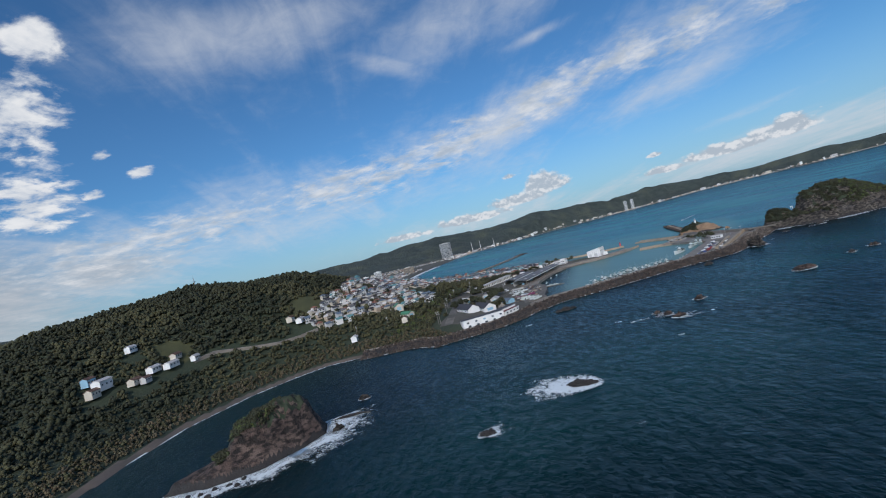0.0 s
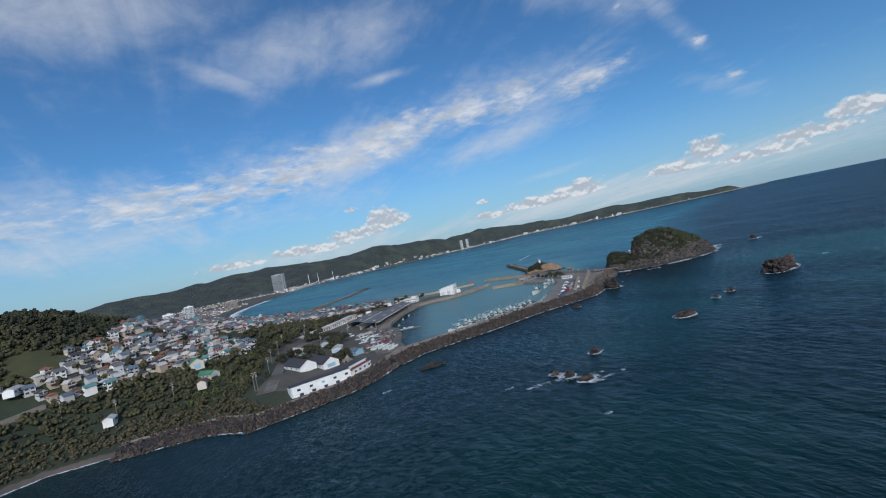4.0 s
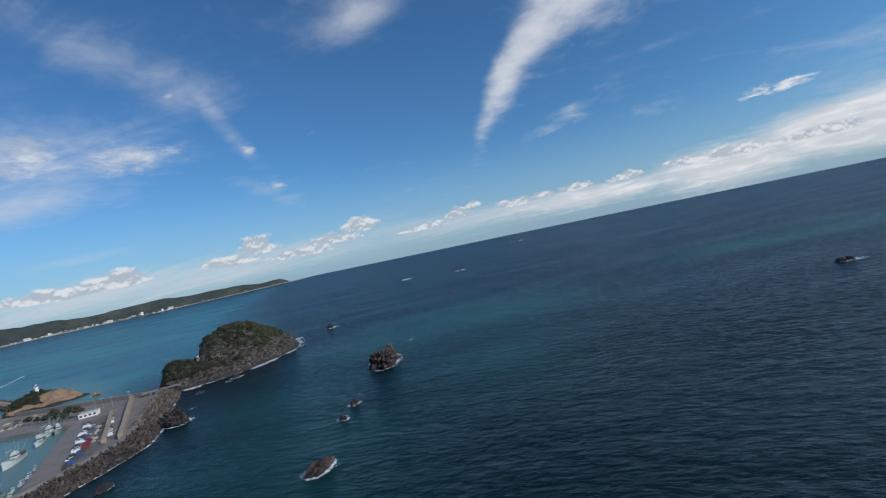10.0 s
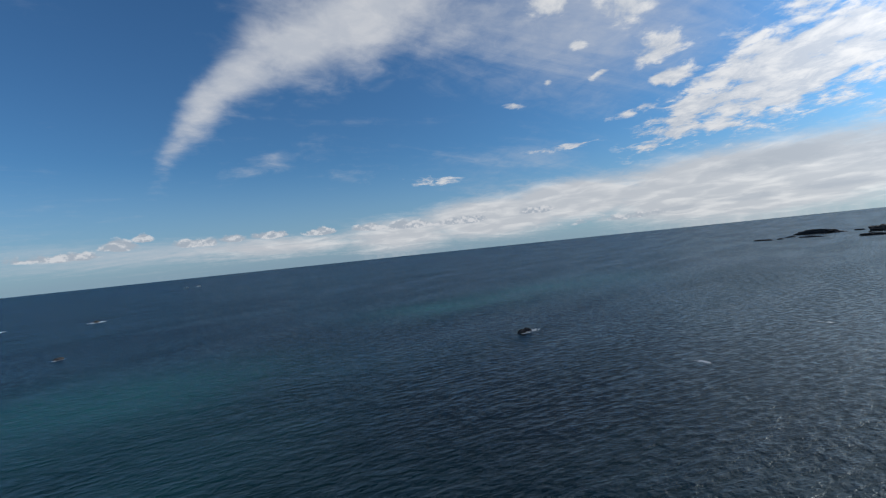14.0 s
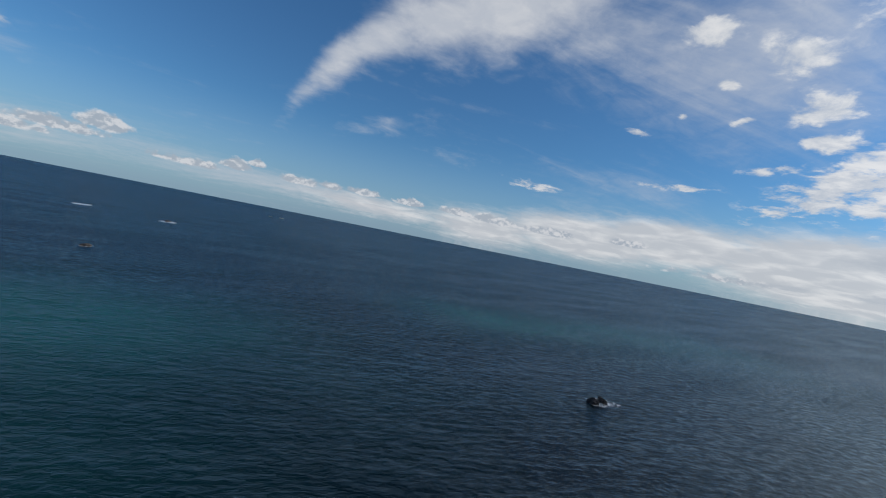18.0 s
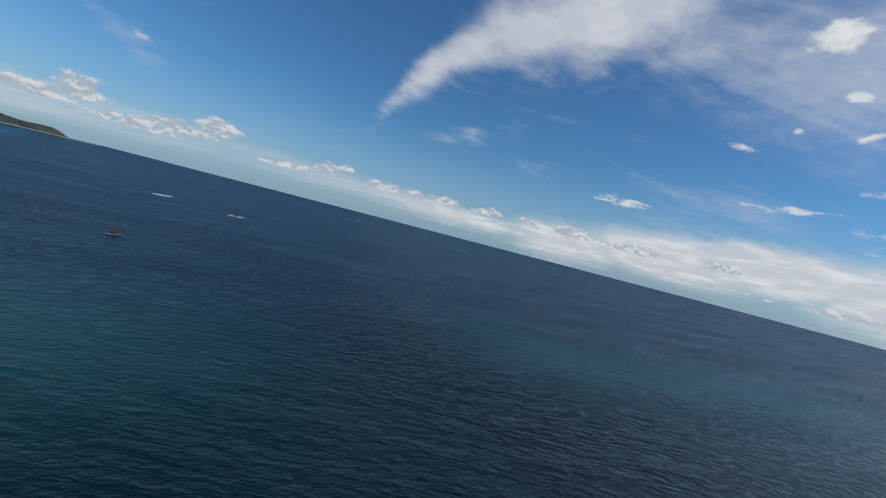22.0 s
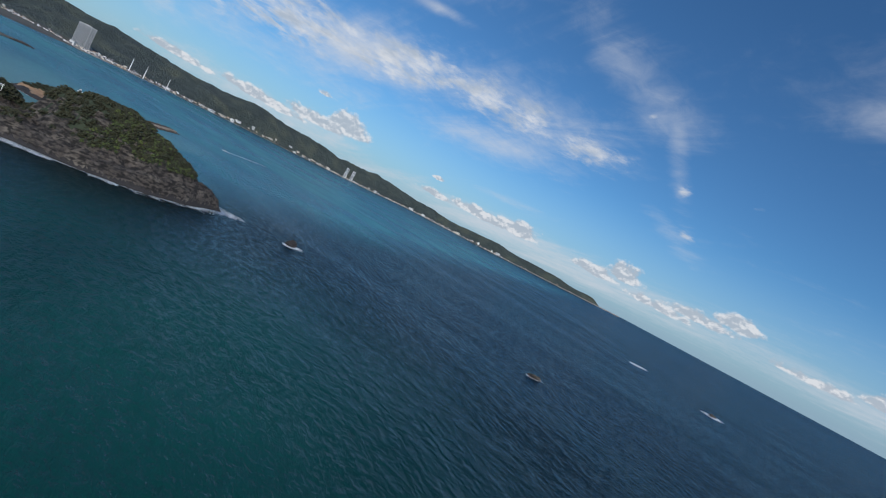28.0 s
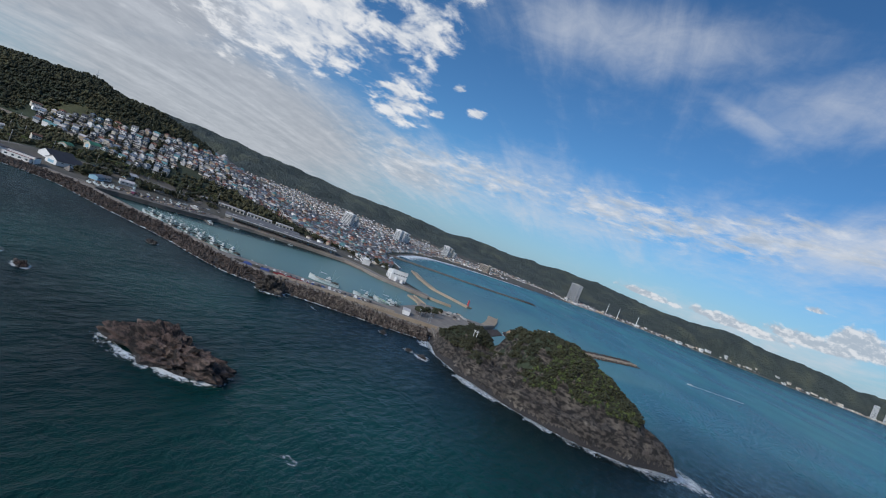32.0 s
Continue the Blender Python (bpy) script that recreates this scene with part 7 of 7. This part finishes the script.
for k in range(3):
    heap("fishing_net", 88 + 3.2 * k, 462 + 8 * k, 2.5, 2.4, 6.0, 1.4, -18, NET_RED, "long heap of bright red fishing net on the platform")
for k in range(5):
    heap("fishing_net", 76 + 2.6 * k, 434 + 6 * k, 2.5, 2.2, 5.0, 1.4, -20, NET_BLUE if k % 2 else NET, "dark blue heap of fishing net on the platform")
for k in range(26):
    a = rv.random()
    heap("tarpaulin_cover", 93 + 14 * a + rv.uniform(-6, 6), 470 + 60 * a + rv.uniform(-8, 8), 2.5, rv.uniform(1, 2.6), rv.uniform(1, 3), rv.uniform(0.6, 1.6), rv.uniform(0, 180), (TARP, NET, NET_BLUE, TARP)[k % 4], "covered heap of fishing gear on the platform", "gear heaps")
for k in range(24):
    heap("tarpaulin_cover", 58 + rv.uniform(0, 36), 626 + rv.uniform(0, 52) * 0.8, 2.5, rv.uniform(1, 2.6), rv.uniform(1, 3), rv.uniform(0.6, 1.8), rv.uniform(0, 180), (TARP, CONCRETE_TAN, NET, TARP)[k % 4], "pale heap of fishing gear beside the wall", "gear heaps")
for k in range(80):
    x, y = rv.uniform(-150, -98), rv.uniform(320, 426)
    heap("gear_bundle", x, y, 3.9, rv.uniform(0.8, 2.2), rv.uniform(0.8, 2.4), rv.uniform(0.5, 1.5), rv.uniform(0, 180), (TARP, NET, DECK_RUST, NET, NET_BLUE, GREYWALL, NET)[k % 7], "heap of nets and fishing gear in the boat yard", "gear heaps")
for k in range(12):
    heap("gear_bundle", -142 + rv.uniform(-3, 5), 280 + rv.uniform(-7, 9), 4.0, rv.uniform(0.8, 2.0), rv.uniform(0.8, 2.2), rv.uniform(0.5, 1.3), rv.uniform(0, 180), (NET_RED, TEALROOF, BLUEROOF, TARP)[k % 4], "heap of coloured gear beside the warehouse", "gear heaps")
heap("covered_boat", -119, 419, 4.1, 9, 3.0, 2.6, 25, TARP, "boat under a pale cover on the quay", "covered boats")
dome = rock("stone_block", -106, 312, 5, 4, 5, 20, 71, CONCRETE, "large pale concrete block stored behind the sheds", 0, sub=2)
dome.location.z = 4


def pole_model():
    t = thing("utility_pole", "grey concrete utility pole with crossarms", "utility pole", (0, 0, -800), 0, "utility poles")
    part("pole", rod(bmesh.new(), (0, 0, -1), (0, 0, 12), 0.2, 0.14, 8), CONCRETE, t)
    for z in (10.2, 11.2):
        part("crossarm", boxes((-1.1, 1.1, -0.08, 0.08, z, z + 0.16)), STEEL, t)
    part("transformer", rod(bmesh.new(), (0.45, 0, 8.6), (0.45, 0, 9.6), 0.3, 0.3, 8), STEEL, t)
    return t


pm = pole_model()
lay(pm, [(x, y, max(ground(x, y), 3.2), 20) for x, y in ((-150, 262), (-156, 292), (-170, 326), (-178, 356), (-186, 384), (-176, 412), (-152, 262), (-146, 372), (-130, 402), (-206, 262), (-232, 246), (-250, 280), (-268, 246), (-190, 448), (-150, 448), (-152, 560))])
for x, y in ((118, 575), (128, 570), (124, 582), (140, 572)):
    t = thing("flood_light", "grey lamp post on the platform", "lamp post", (x, y, 2.5), 0, "lamp posts")
    part("pole", rod(bmesh.new(), (0, 0, 0), (0, 0, 8), 0.14, 0.09), STEEL, t)
    part("lamp_head", boxes((-0.9, 0.9, -0.25, 0.25, 7.9, 8.25)), STEEL, t)


def back_scrub():
    """Low olive bushes on the waste ground between the yard and the town."""
    r = np.random.default_rng(77)
    waste = [(-160, 262), (-196, 246), (-206, 320), (-202, 366), (-210, 400), (-216, 440), (-196, 452), (-190, 400), (-182, 350), (-168, 300)]
    gx, gy = np.meshgrid(np.arange(-260, -140, 3.0), np.arange(230, 460, 3.0))
    x, y = gx.ravel() + r.uniform(-1.4, 1.4, gx.size), gy.ravel() + r.uniform(-1.4, 1.4, gx.size)
    ok = inside(x, y, waste) & (distance(x, y, ROAD, False) > 6) & (r.random(x.size) < 0.8)
    x, y = x[ok], y[ok]
    s = r.uniform(1.0, 2.2, len(x))
    bush = thing("olive_scrub", "low olive and yellow-green bushes behind the boat yard", "scrub", kind="stuff")
    v, f = crown(150, 6)
    pick = r.random(len(x)) < 0.35
    for m, mt in ((pick, LEAF_BRIGHT), (~pick, LEAF_LIGHT)):
        repeat("bushes", v, f, np.column_stack([x, y, land_height(x, y) - 0.2])[m], turned(int(m.sum()), 0.2), np.stack([s, s, s * 1.1], -1)[m], mt, bush)["kind"] = "stuff"


def yard_litter():
    """Crates, planks, floats and scrap spread over the boat yard, and bushes between its sheds."""
    r = np.random.default_rng(91)
    yard_edge = [(-96, 322), (-84, 336), (-80, 352), (-84, 392), (-92, 420), (-116, 438), (-138, 424), (-146, 388), (-136, 358), (-112, 334)]
    x, y = r.uniform(-148, -78, 650), r.uniform(320, 440, 650)
    ok = inside(x, y, yard_edge)
    x, y = x[ok], y[ok]
    crate = ([(-0.5, -0.5, 0), (0.5, -0.5, 0), (0.5, 0.5, 0), (-0.5, 0.5, 0), (-0.42, -0.42, 1), (0.45, -0.4, 1), (0.4, 0.45, 1), (-0.45, 0.4, 1)], [(0, 1, 5, 4), (1, 2, 6, 5), (2, 3, 7, 6), (3, 0, 4, 7), (4, 5, 6, 7)])
    litter = thing("yard_clutter", "crates, planks, floats and scrap strewn over the boat yard", "clutter", kind="stuff")
    pick = r.integers(0, 7, len(x))
    for g, mt in enumerate((TARP, NET, GREYROOF, DECK_RUST, NET, CONCRETE_TAN, DARKROOF)):
        sel = pick == g
        n = int(sel.sum())
        repeat("crates", *crate, np.column_stack([x, y, np.full(len(x), 3.9)])[sel], turned(n, 0.0), np.stack([r.uniform(0.6, 2.2, n), r.uniform(0.6, 3.6, n), r.uniform(0.3, 1.3, n)], -1), mt, litter)["kind"] = "stuff"
    spot = []
    for bx, by, rad, n in ((-150, 330, 12, 60), (-132, 330, 7, 26), (-158, 372, 10, 50), (-150, 404, 9, 40), (-138, 372, 7, 24), (-112, 322, 6, 18), (-152, 284, 5, 18), (-140, 318, 6, 18), (-166, 268, 8, 40), (-170, 420, 9, 40), (-160, 440, 8, 34)):
        a, q = r.uniform(0, 6.28, n), rad * np.sqrt(r.random(n))
        spot.append(np.column_stack([bx + q * np.cos(a), by + q * np.sin(a)]))
    spot = np.concatenate(spot)
    spot = spot[distance(spot[:, 0], spot[:, 1], ROAD, False) > 5.5]
    z = np.maximum(land_height(spot[:, 0], spot[:, 1]), 3.7)
    size = r.uniform(0.9, 2.1, len(spot))
    green = thing("yard_bushes", "olive bushes and small trees between the yard sheds", "scrub", kind="stuff")
    v, f = crown(160, 7)
    dark = r.random(len(spot)) < 0.5
    for sel, mt in ((dark, LEAF), (~dark, LEAF_LIGHT)):
        repeat("bushes", v, f, np.column_stack([spot, z])[sel], turned(int(sel.sum()), 0.2), np.stack([size, size, size * 1.4], -1)[sel], mt, green)["kind"] = "stuff"


yard_litter()
back_scrub()
